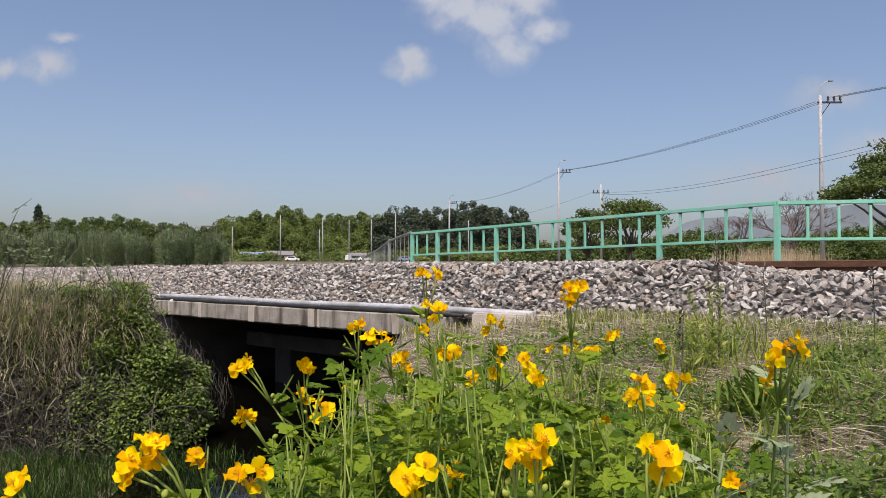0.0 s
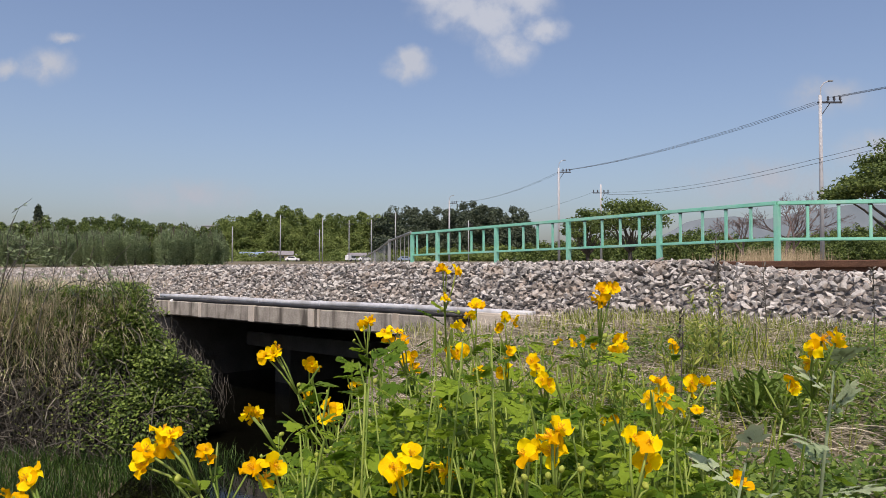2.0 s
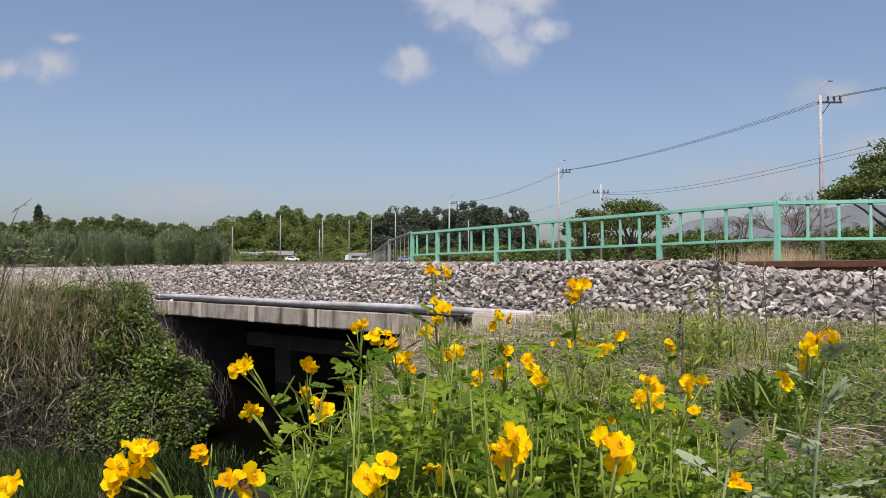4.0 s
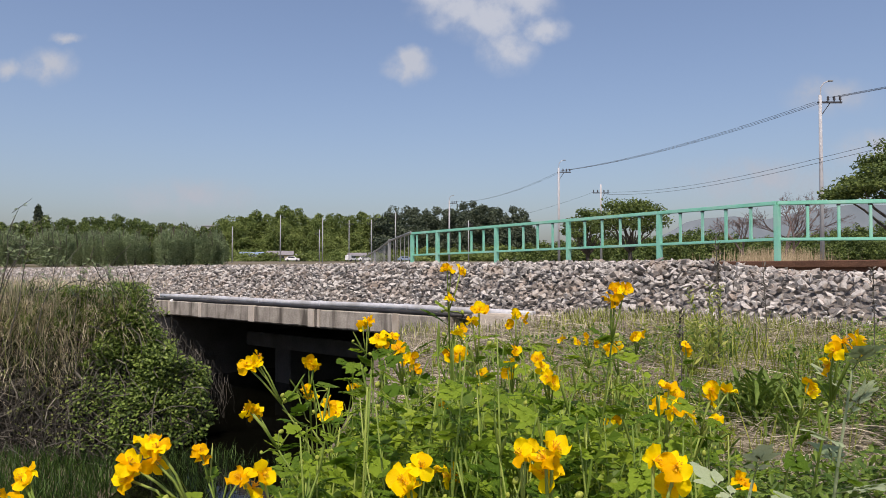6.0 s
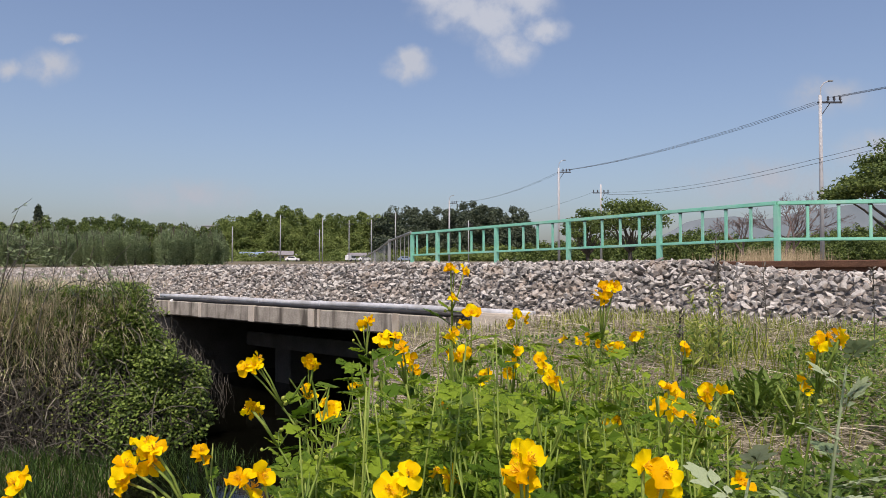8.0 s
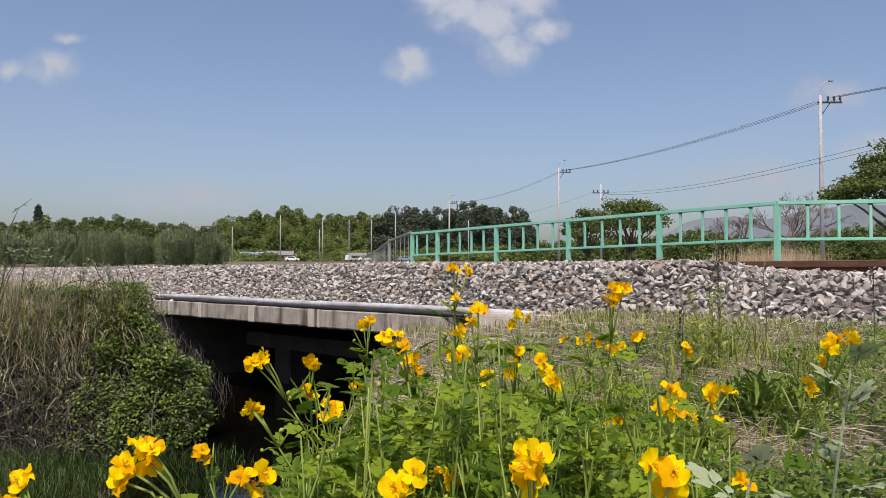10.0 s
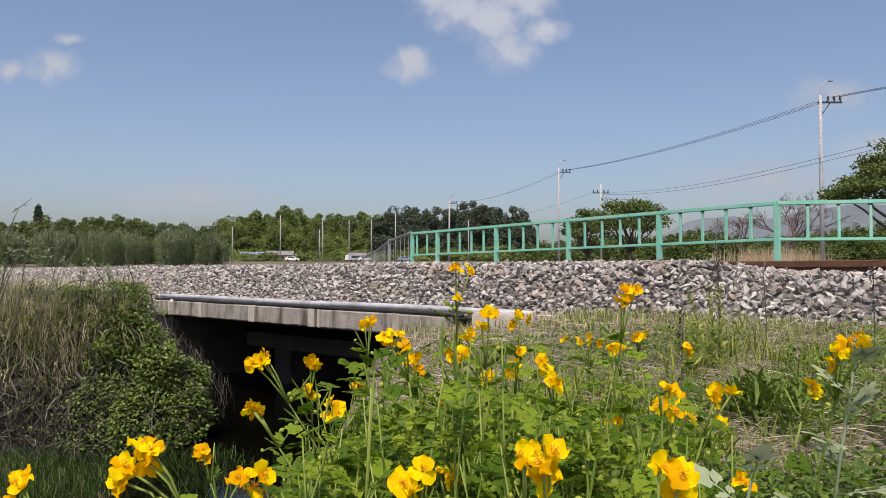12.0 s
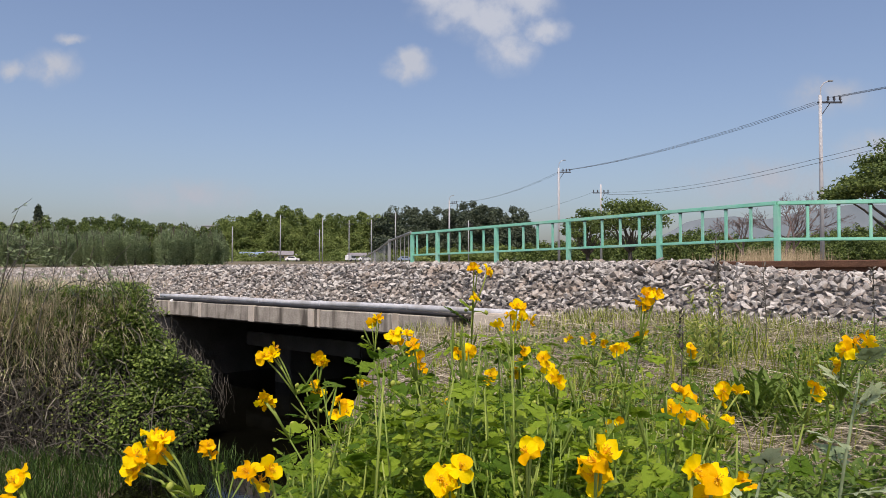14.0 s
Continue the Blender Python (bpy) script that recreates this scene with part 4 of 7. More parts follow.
for k in range(330):
    # grass growing in tufts
    cx, cy = meadow_spot()
    if noise.noise((cx * 2.1, cy * 2.1, 11)) > 0.22 or (along(cx, cy) > 2.5 and across(cx, cy) > 2.1 and rb.random() < 0.7):
        continue
    tall = rb.uniform(0.03, 0.10) * (0.75 if cy > 2.3 else 1)
    tone = grass if rb.random() < 0.7 else toe
    for j in range(rb.randint(14, 40)):
        x, y = cx + rb.gauss(0, 0.018), cy + rb.gauss(0, 0.018)
        z, h = ground_height(x, y) - 0.004, tall * rb.uniform(0.5, 1.2)
        tone.blade((x, y, z), (x + rb.gauss(0, 0.4) * h, y + rb.gauss(0, 0.4) * h, z + h), rb.uniform(0.0012, 0.0026) * y, rb.uniform(0.1, 0.35))
for k in range(5200):
    s = rb.uniform(0.9, 4.3)
    p = 2.94 - abs(rb.gauss(0, 0.25))
    q = on_track(p, s)
    if s > 2.6 and rb.random() < 0.8:
        continue
    if low_mask(q.x, q.y) > 0.2:
        continue
    h = rb.uniform(0.02, 0.075)
    z = ground_height(q.x, q.y)
    b = straw if rb.random() < 0.35 else toe
    b.blade((q.x, q.y, z), (q.x + rb.gauss(0, 0.4) * h, q.y + rb.gauss(0, 0.4) * h, z + h), rb.uniform(0.003, 0.006), 0.2)
for k in range(900):
    # straw tufts beside the bridge end
    x, y = rb.uniform(-0.25, 0.75), rb.uniform(3.6, 5.0)
    z = ground_height(x, y)
    if z < -0.1 or across(x, y) > 2.95:
        continue
    h = rb.uniform(0.03, 0.09)
    (straw if rb.random() < 0.75 else grass).blade((x, y, z), (x + rb.gauss(-0.1, 0.4) * h, y + rb.gauss(0, 0.4) * h, z + h), rb.uniform(0.003, 0.006), 0.3)
for k in range(900):
    # taller tufts standing through the meadow
    y = rb.uniform(1.25, 2.5)
    x = rb.uniform(0.14, 0.56) * y
    if across(x, y) > 2.7 or noise.noise((x * 3, y * 3, 31)) < 0.0:
        continue
    z, h = ground_height(x, y), rb.uniform(0.05, 0.15)
    (toe if rb.random() < 0.3 else grass).blade((x, y, z), (x + rb.gauss(0, 0.38) * h, y + rb.gauss(0, 0.3) * h, z + h), rb.uniform(0.0013, 0.0026) * y, 0.25)
tagged(straw.thing("straw_litter", M_STRAW), "matted pale dry straw lying over the ground", "straw", kind="stuff")
tagged(grass.thing("meadow_grass", M_GRASS), "short fresh green grass between the straw", "grass", kind="stuff")
tagged(toe.thing("toe_grass", M_TOE), "yellow-green grass along the foot of the ballast", "grass", kind="stuff")


def long_straws():
    for k in range(26):
        x, y = rb.uniform(0.38, 0.95), rb.uniform(0.95, 1.6)
        z = ground_height(x, y) + 0.01
        a, n = rb.uniform(-0.6, 0.9), rb.uniform(0.08, 0.2)
        so = Soup()
        so.tube([(x + math.cos(a) * n * q, y + math.sin(a) * n * q * 0.5, z + 0.16 * n * (q - q * q) * 4 * rb.uniform(0.6, 1.2)) for q in (0, 0.25, 0.5, 0.75, 1)], [0.0016, 0.0016, 0.0014, 0.0012, 0.0006], 4)
        tagged(so.thing("fallen_straw", M_STRAW), "arched pale dry grass stem on the ground", "straw", "fallen straws")


long_straws()


# ---------------------------------------------------------------- broad weeds
def lance_leaf():
    so = Soup()
    n = 6
    for i in range(n + 1):
        t = i / n
        w = 0.075 * math.sin(math.pi * min(1, t * 0.92 + 0.08)) ** 0.8 * (1 - 0.25 * (i % 2))
        z = 0.5 * t - 0.42 * t * t
        so.v += [(-w, t, z + 0.05), (0, t, z), (w, t, z + 0.05)]
    for i in range(n):
        for j in (0, 1):
            so.f.append((i * 3 + j, i * 3 + j + 1, i * 3 + j + 4, i * 3 + j + 3))
    return so.data("leaf", M_WEED, True)


LANCE = lance_leaf()


def weed_clump(x, y, count, size, label, upright, seed):
    rng = random.Random(seed)
    t = empty("broadleaf_weed", pose(x, y, ground_height(x, y) - 0.01), label, "weed", "broadleaf weeds")
    for k in range(count):
        s = size * rng.uniform(0.6, 1.15)
        lf = new("leaf", LANCE)
        lf.parent = t
        lf.matrix_basis = Matrix.LocRotScale((rng.gauss(0, 0.5) * size, rng.gauss(0, 0.5) * size, rng.uniform(0, 1.0) * size), Euler((radians(upright + rng.uniform(-25, 25)), rng.uniform(-0.3, 0.3), rng.uniform(0, 6.28))), (s, s, s))
    return t


for k in range(34):
    d = 0.95 * math.exp(rb.random() * 0.85)
    x = rb.choice((rb.uniform(0.40, 0.52), rb.uniform(0.25, 0.62))) * d
    if across(x, d) < 2.7:
        weed_clump(x, d, rb.randint(14, 22), rb.uniform(0.024, 0.042), "dark green weed with long pointed leaves", rb.uniform(40, 65), 80 + k)
for k, (x, y, c, s) in enumerate(((0.69, 1.64, 70, 0.075), (0.74, 1.66, 70, 0.08), (0.71, 1.61, 60, 0.065), (0.78, 1.65, 40, 0.065), (0.05, 2.9, 14, 0.06), (0.12, 2.3, 14, 0.05), (0.32, 1.8, 18, 0.05), (0.50, 1.40, 30, 0.06), (0.72, 1.5, 30, 0.06))):
    weed_clump(x, y, c, s, "dark green weed clump with long pointed leaves", 38, 180 + k)


def dark_stalk(x, y, h, seed):
    rng = random.Random(seed)
    t = empty("seed_stalk", pose(x, y, ground_height(x, y) - 0.01), "thin dark dried seed stalk standing in the grass", "weed", "seed stalks")
    so = Soup()
    so.tube([(0, 0, 0), (0.004, 0, h * 0.5), (rng.uniform(-0.01, 0.01), 0, h)], [0.002, 0.0016, 0.001], 5)
    so.thing("stem", M_VINE, t)
    sd = Soup()
    for k in range(26):
        z = h * rng.uniform(0.55, 1)
        sd.leaflet(Vector((0, 0, z)), Vector((rng.gauss(0, 1), rng.gauss(0, 1), 0.9)), Vector((0, -0.6, 1)), 0.018, 0.006)
    sd.thing("seed_head", M_VINE, t)


dark_stalk(0.82, 2.2, 0.42, 1)
dark_stalk(0.56, 1.75, 0.26, 2)
dark_stalk(0.84, 2.26, 0.34, 3)
dark_stalk(0.98, 2.25, 0.34, 4)
dark_stalk(1.28, 2.2, 0.3, 5)


def leafy_weed(x, y, h, seed):
    """An upright weed with narrow leaves up its stem."""
    rng = random.Random(seed)
    t = empty("tall_weed", pose(x, y, ground_height(x, y) - 0.01), "upright green weed with narrow leaves in the dry grass", "weed", "upright weeds")
    so, lf = Soup(), Soup()
    for j in range(rng.randint(1, 3)):
        foot = Vector((rng.gauss(0, 0.012), rng.gauss(0, 0.012), 0))
        tip = foot + Vector((rng.gauss(0, 0.12) * h, rng.gauss(0, 0.1) * h, h * rng.uniform(0.7, 1.0)))
        so.tube([foot, foot.lerp(tip, 0.5) + Vector((rng.gauss(0, 0.004), 0, 0)), tip], [0.0016, 0.0013, 0.0008], 4)
        for k in range(int(h * 220)):
            q = rng.uniform(0.1, 1.0)
            n = 0.036 * (1.15 - 0.6 * q) * rng.uniform(0.7, 1.2)
            lf.leaflet(foot.lerp(tip, q), Vector((rng.gauss(0, 1), rng.gauss(0, 1), rng.uniform(0.2, 1.3))), Vector((rng.gauss(0, 0.3), -0.5, 1)), n, n * 0.26)
    so.thing("stem", M_STEM, t)
    lf.thing("foliage", M_TOE if seed % 3 else M_WEED, t)


for k in range(18):
    y = rb.uniform(1.45, 2.75)
    x = rb.uniform(0.20, 0.60) * y
    if across(x, y) < 2.8:
        leafy_weed(x, y, rb.uniform(0.07, 0.15), 300 + k)
leafy_weed(0.80, 2.15, 0.30, 341)
leafy_weed(0.84, 2.25, 0.27, 343)
leafy_weed(0.70, 2.05, 0.20, 344)


herbs = Soup()
for k in range(38000):
    y = 0.78 * math.exp(rb.random() * 1.3)
    x = rb.uniform(0.05, 0.63) * y
    if across(x, y) > 2.85 or noise.noise((x * 2.6, y * 2.6, 21)) < 0.0 or low_mask(x, y) > 0.2:
        continue
    n = rb.uniform(0.006, 0.015)
    p = Vector((x, y, ground_height(x, y) + 0.065 * rb.random() ** 1.5))
    herbs.leaflet(p, Vector((rb.gauss(0, 1), rb.gauss(0, 1), rb.gauss(0.3, 0.4))), Vector((rb.gauss(0, 0.5), rb.gauss(-0.3, 0.5), 1)), n * 1.6, n * 0.8)
for k in range(12000):
    # leafier growth close by
    y = rb.uniform(0.8, 1.45)
    x = rb.uniform(0.28, 0.63) * y
    if noise.noise((x * 4, y * 4, 15)) < -0.08:
        continue
    n = rb.uniform(0.007, 0.016)
    p = Vector((x, y, ground_height(x, y) + 0.09 * rb.random() ** 1.6))
    herbs.leaflet(p, Vector((rb.gauss(0, 1), rb.gauss(0, 1), rb.gauss(0.4, 0.5))), Vector((rb.gauss(0, 0.5), rb.gauss(-0.3, 0.5), 1)), n * 1.7, n * 0.7)
tagged(herbs.thing("low_herbs", M_WEED), "low green herbs growing through the straw", "herbs", kind="stuff")


# ---------------------------------------------------------------- far houses, road and vehicles
def house(x, y, z, w, h, roof_h, wall_mat, roof_mat, label, turn=0):
    hs = empty("house", pose(x, y, z, 0, 0, turn), label, "house", "far houses")
    so = Soup()
    so.box((-w / 2, -2, 0), (w / 2, 2, h))
    so.thing("wall", wall_mat, hs)
    so = Soup()
    e = 0.3
    so.add([(-w / 2 - e, -2 - e, h), (w / 2 + e, -2 - e, h), (w / 2 + e, 2 + e, h), (-w / 2 - e, 2 + e, h), (-w / 2 - e, 0, h + roof_h), (w / 2 + e, 0, h + roof_h)], [(0, 1, 5, 4), (2, 3, 4, 5), (0, 4, 3), (1, 2, 5), (3, 2, 1, 0)])
    so.thing("roof", roof_mat, hs)
    n = max(1, int(w / 1.8))
    for k in range(n):
        c = -w / 2 + w * (k + 0.5) / n
        so = Soup()
        so.box((c - 0.4, -2.06, h * 0.4), (c + 0.4, -1.99, h * 0.8))
        so.thing("window", M_GLASS, hs)
    return hs


house(-61, 236, 3.7, 7.5, 1.9, 1.0, M_WHITE, M_BLUE, "low white shed with a pale blue roof")
house(-52.5, 238, 3.8, 8.0, 1.8, 1.4, M_REED, M_ROOF, "low farmhouse with a grey tiled roof", 8)
house(-46.5, 244, 3.7, 4.0, 1.5, 0.9, M_REED, M_ROOF, "small farm building with a grey roof")
house(-27.0, 238, 3.5, 7.0, 1.9, 1.0, M_REED, M_ROOF, "low tan shed with a dark roof", -6)
house(-83, 262, 3.6, 4.5, 12.8, 0.3, M_POLE, M_ROOF, "pale flat-roofed building above the trees")

so = Soup()
so.add([(-64, 206, 3.2), (-20, 205, 3.2), (-4, 190, 2.95), (-4, 196, 3.05), (-20, 213, 3.3), (-64, 214, 3.3)], [(0, 1, 4, 5), (1, 2, 3, 4)])
tagged(so.thing("road", M_ROAD), "pale concrete farm road", "road", kind="structure")


def car(x, y, turn, paint, label, tall=False):
    z = ground_height(x, y)
    c = empty("car", pose(x, y, z, 0, 0, turn), label, "car", "parked vehicles")
    so = Soup()
    side = [(-2.1, 0.35), (-2.1, 0.85), (-1.75, 0.95), (-1.2, 1.42), (0.7, 1.45), (1.3, 0.98), (2.05, 0.85), (2.1, 0.35)] if not tall else [(-2.2, 0.4), (-2.2, 1.75), (-1.0, 1.9), (1.3, 1.85), (1.9, 1.15), (2.2, 1.0), (2.2, 0.4)]
    n = len(side)
    so.add([(u, s * (0.85 if v < 1.0 else 0.72), v) for s in (-1, 1) for u, v in side], [(i, (i + 1) % n, n + (i + 1) % n, n + i) for i in range(n)] + [tuple(range(n)), tuple(range(2 * n - 1, n - 1, -1))])
    so.thing("body", paint, c)
    for s in (-1, 1):
        so = Soup()
        lo, hi = ((-1.1, 0.95), (1.4, 1.65)) if tall else ((-1.15, 0.98), (0.75, 1.36))
        so.box((lo[0], s * 0.80 - 0.03, lo[1] + 0.02), (hi[0], s * 0.80 + 0.03, hi[1]))
        so.thing("side_window", M_GLASS, c)
        for u in (-1.3, 1.3):
            so = Soup()
            so.tube([(u, s * 0.68, 0.32), (u, s * 0.88, 0.32)], 0.32, 12)
            so.thing("wheel", M_CABLE, c)


car(35.2, 101, 80, M_WHITE, "white car parked beyond the fence, seen end-on")
car(56.0, 101, 5, M_BLUE, "blue car parked beyond the fence")
car(53.0, 103, 5, M_WHITE, "white car parked beyond the fence")
car(-27.5, 220, 70, M_WHITE, "white van on the farm road", True)
car(-23.5, 221, 15, M_WHITE, "white car on the farm road")
car(-10.5, 205, 15, M_BLUE, "pale blue car on the farm road")
car(14.5, 130, 10, M_GLASS, "dark car parked along the road")
car(19.5, 131, 10, M_GLASS, "dark car parked along the road")
car(-44.0, 215, 12, M_WHITE, "white car on the farm road")

# dry reeds behind the track
reeds = Soup()
for k in range(2600):
    a = rb.random()
    y = rb.uniform(24, 34)
    x = (rb.gauss(1370, 48) - 784) / 1305 * y if a < 0.75 else rb.uniform(0.1, 0.6) * y
    z = ground_height(x, y)
    h = (rb.uniform(0.5, 1.25) if a < 0.75 else rb.uniform(0.3, 0.7))
    reeds.blade((x, y, z), (x + rb.gauss(0, 0.12) * h, y, z + h), rb.uniform(0.015, 0.035), 0.1, 3, Vector((1, 0.2, 0)))
tagged(reeds.thing("dry_reeds", M_REED), "stand of dry tan reeds behind the track", "reeds", kind="stuff")


# ---------------------------------------------------------------- greater celandine
rc = random.Random(77)


def scallop(so, c, yaw, length, width, lobes, z0, cup, rng):
    """A round-toothed leaflet: rib, edge and a shallow cup."""
    n = lobes * 4 + 1
    cosy, siny = math.cos(yaw), math.sin(yaw)

    def put(u, v, z):
        return (c[0] + u * cosy + v * siny, c[1] - u * siny + v * cosy, z)
    ribs = [put(0, length * q, z0 + cup * (q - 1.1 * q * q) * length) for q in (0.0, 0.33, 0.66)]
    k = len(so.v)
    edge = []
    for i in range(n):
        a = -2.75 + 5.5 * i / (n - 1)
        bite = 0.62 + 0.38 * abs(math.sin(math.pi * lobes * i / (n - 1))) + rng.uniform(-0.06, 0.06)
        u = math.sin(a) * width * 0.5 * bite
        v = length * (0.52 + 0.5 * math.cos(a) * bite)
        q = v / length
        edge.append(put(u, v, z0 + cup * (q - 1.1 * q * q) * length + 0.35 * cup * abs(u) + rng.uniform(-0.03, 0.03) * length))
    so.v.extend(ribs + edge)
    for i in range(n - 1):
        q = (so.v[k + 3 + i][0] - c[0]) * siny + (so.v[k + 3 + i][1] - c[1]) * cosy
        rib = 0 if q < length * 0.3 else 1 if q < length * 0.68 else 2
        q2 = (so.v[k + 4 + i][0] - c[0]) * siny + (so.v[k + 4 + i][1] - c[1]) * cosy
        rib2 = 0 if q2 < length * 0.3 else 1 if q2 < length * 0.68 else 2
        so.f.append((k + rib, k + 3 + i, k + 4 + i))
        if rib2 != rib:
            so.f.append((k + rib, k + 4 + i, k + rib2))


def pinnate_leaf(pairs, rng, mat, slim=1.0):
    """A lobed leaf one unit long, along +y, with its stalk."""
    so = Soup()
    so.tube([(0, 0, 0), (0, 0.4, 0.02), (0, 0.75, -0.02)], [0.012, 0.01, 0.006], 4)
    for k in range(pairs):
        y = 0.26 + 0.44 * k / max(1, pairs)
        s = 0.24 + 0.11 * k
        for side in (-1, 1):
            scallop(so, (side * 0.01, y + rng.uniform(-0.02, 0.02)), side * (1.05 - 0.18 * k), s, s * 0.8 * slim, 3, 0.015, rng.uniform(0.1, 0.4), rng)
    scallop(so, (0, 0.56), 0.0, 0.44, 0.46 * slim, 4, -0.01, rng.uniform(0.0, 0.3), rng)
    return so.data("leaf", mat, True)


LEAVES = [pinnate_leaf(p, rc, M_LEAF) for p in (2, 3, 2, 3, 1)]
PALE_LEAVES = [pinnate_leaf(p, rc, M_MUGWORT, 0.72) for p in (3, 3, 2)]


def petal_shape(rng):
    so = Soup()
    nu, nv = 4, 4
    bend, ruffle = rng.uniform(-0.1, 0.7), rng.uniform(-0.22, 0.22)
    for j in range(nv + 1):
        t = j / nv
        w = 0.46 * math.sin(math.pi * (0.08 + 0.68 * t)) ** 0.9 * (1 if j < nv else 0.8)
        for i in range(nu + 1):
            q = 2 * i / nu - 1
            y = t * (1 - 0.10 * q * q * t)
            z = 0.30 * t - bend * t * t + 0.16 * q * q * t + ruffle * math.sin(3 * q + 4 * t) * t + rng.uniform(-0.06, 0.06)
            so.v.append((q * w + rng.uniform(-0.03, 0.03), y + rng.uniform(-0.03, 0.03) * t, z))
    m = nu + 1
    so.f = [(j * m + i, j * m + i + 1, j * m + m + i + 1, j * m + m + i) for j in range(nv) for i in range(nu)]
    return so.data("petal", M_PETAL, True)


PETALS = [petal_shape(rc) for _ in range(10)]


def stamen_tuft(rng):
    so = Soup()
    for k in range(16):
        a = rng.uniform(0, 6.28)
        r = rng.uniform(0.1, 0.34)
        tip = Vector((math.cos(a) * r, math.sin(a) * r, rng.uniform(0.28, 0.48)))
        so.tube([(0, 0, 0.02), tip * 0.9, tip, tip * 1.12], [0.012, 0.012, 0.036, 0.02], 4)
    so.tube([(0, 0, 0), (0.02, 0, 0.5), (0.03, 0, 0.62)], [0.05, 0.05, 0.03], 5)
    return so.data("stamens", M_STAMEN)


STAMENS = [stamen_tuft(rc) for _ in range(2)]


def bud_shape():
    so = Soup()
    so.tube([(0, 0, 0), (0, 0, 0.25), (0, 0, 0.6), (0, 0, 0.9), (0, 0, 1.0)], [0.12, 0.36, 0.4, 0.22, 0.05], 7)
    return so.data("bud", M_BUD, True)


BUD = bud_shape()


def faced(p, d, size, spin=0.0):
    """A pose at p with +z along d."""
    q = Vector(d).normalized().to_track_quat("Z", "Y").to_matrix().to_4x4()
    return Matrix.Translation(p) @ q @ Matrix.Rotation(spin, 4, "Z") @ Matrix.Diagonal((size, size, size, 1))


def add_flower(parent, p, rng, size):
    fl = new("flower", STAMENS[rng.randrange(2)])
    fl.parent = parent
    fl.matrix_basis = faced(p, (rng.gauss(-0.05, 0.65), -0.5 + rng.gauss(0, 0.5), 0.55 + rng.gauss(0, 0.45)), size, rng.uniform(0, 6.28))
    for k in range(4):
        pt = new("petal", PETALS[rng.randrange(len(PETALS))])
        pt.parent = fl
        pt.matrix_basis = Matrix.Rotation(k * math.pi / 2 + rng.uniform(-0.25, 0.25), 4, "Z") @ Matrix.Rotation(rng.uniform(-0.7, 0.75), 4, "X") @ Matrix.Diagonal((rng.uniform(1.1, 1.38), rng.uniform(0.85, 1.05), 1.0, 1))


def add_leaf(parent, p, yaw, pitch, size, rng, pool):
    lf = new("leaf", pool[rng.randrange(len(pool))])
    lf.parent = parent
    lf.matrix_basis = Matrix.LocRotScale(p, Euler((pitch, rng.uniform(-0.5, 0.5), yaw), "XYZ"), (size, size, size))


def stem_points(h, rng, n=7):
    h = Vector(h)
    side = Vector((rng.uniform(-1, 1), rng.uniform(-1, 1), 0)) * 0.05 * h.length
    flat = Vector((h.x, h.y, 0))
    pts = []
    for i in range(n):
        t = i / (n - 1)
        pts.append(h * t - flat * 0.35 * math.sin(math.pi * t) * 0.6 + side * math.sin(math.pi * t))
    return pts


def on_stem(pts, t):
    q = t * (len(pts) - 1)
    i = min(int(q), len(pts) - 2)
    return pts[i].lerp(pts[i + 1], q - i)


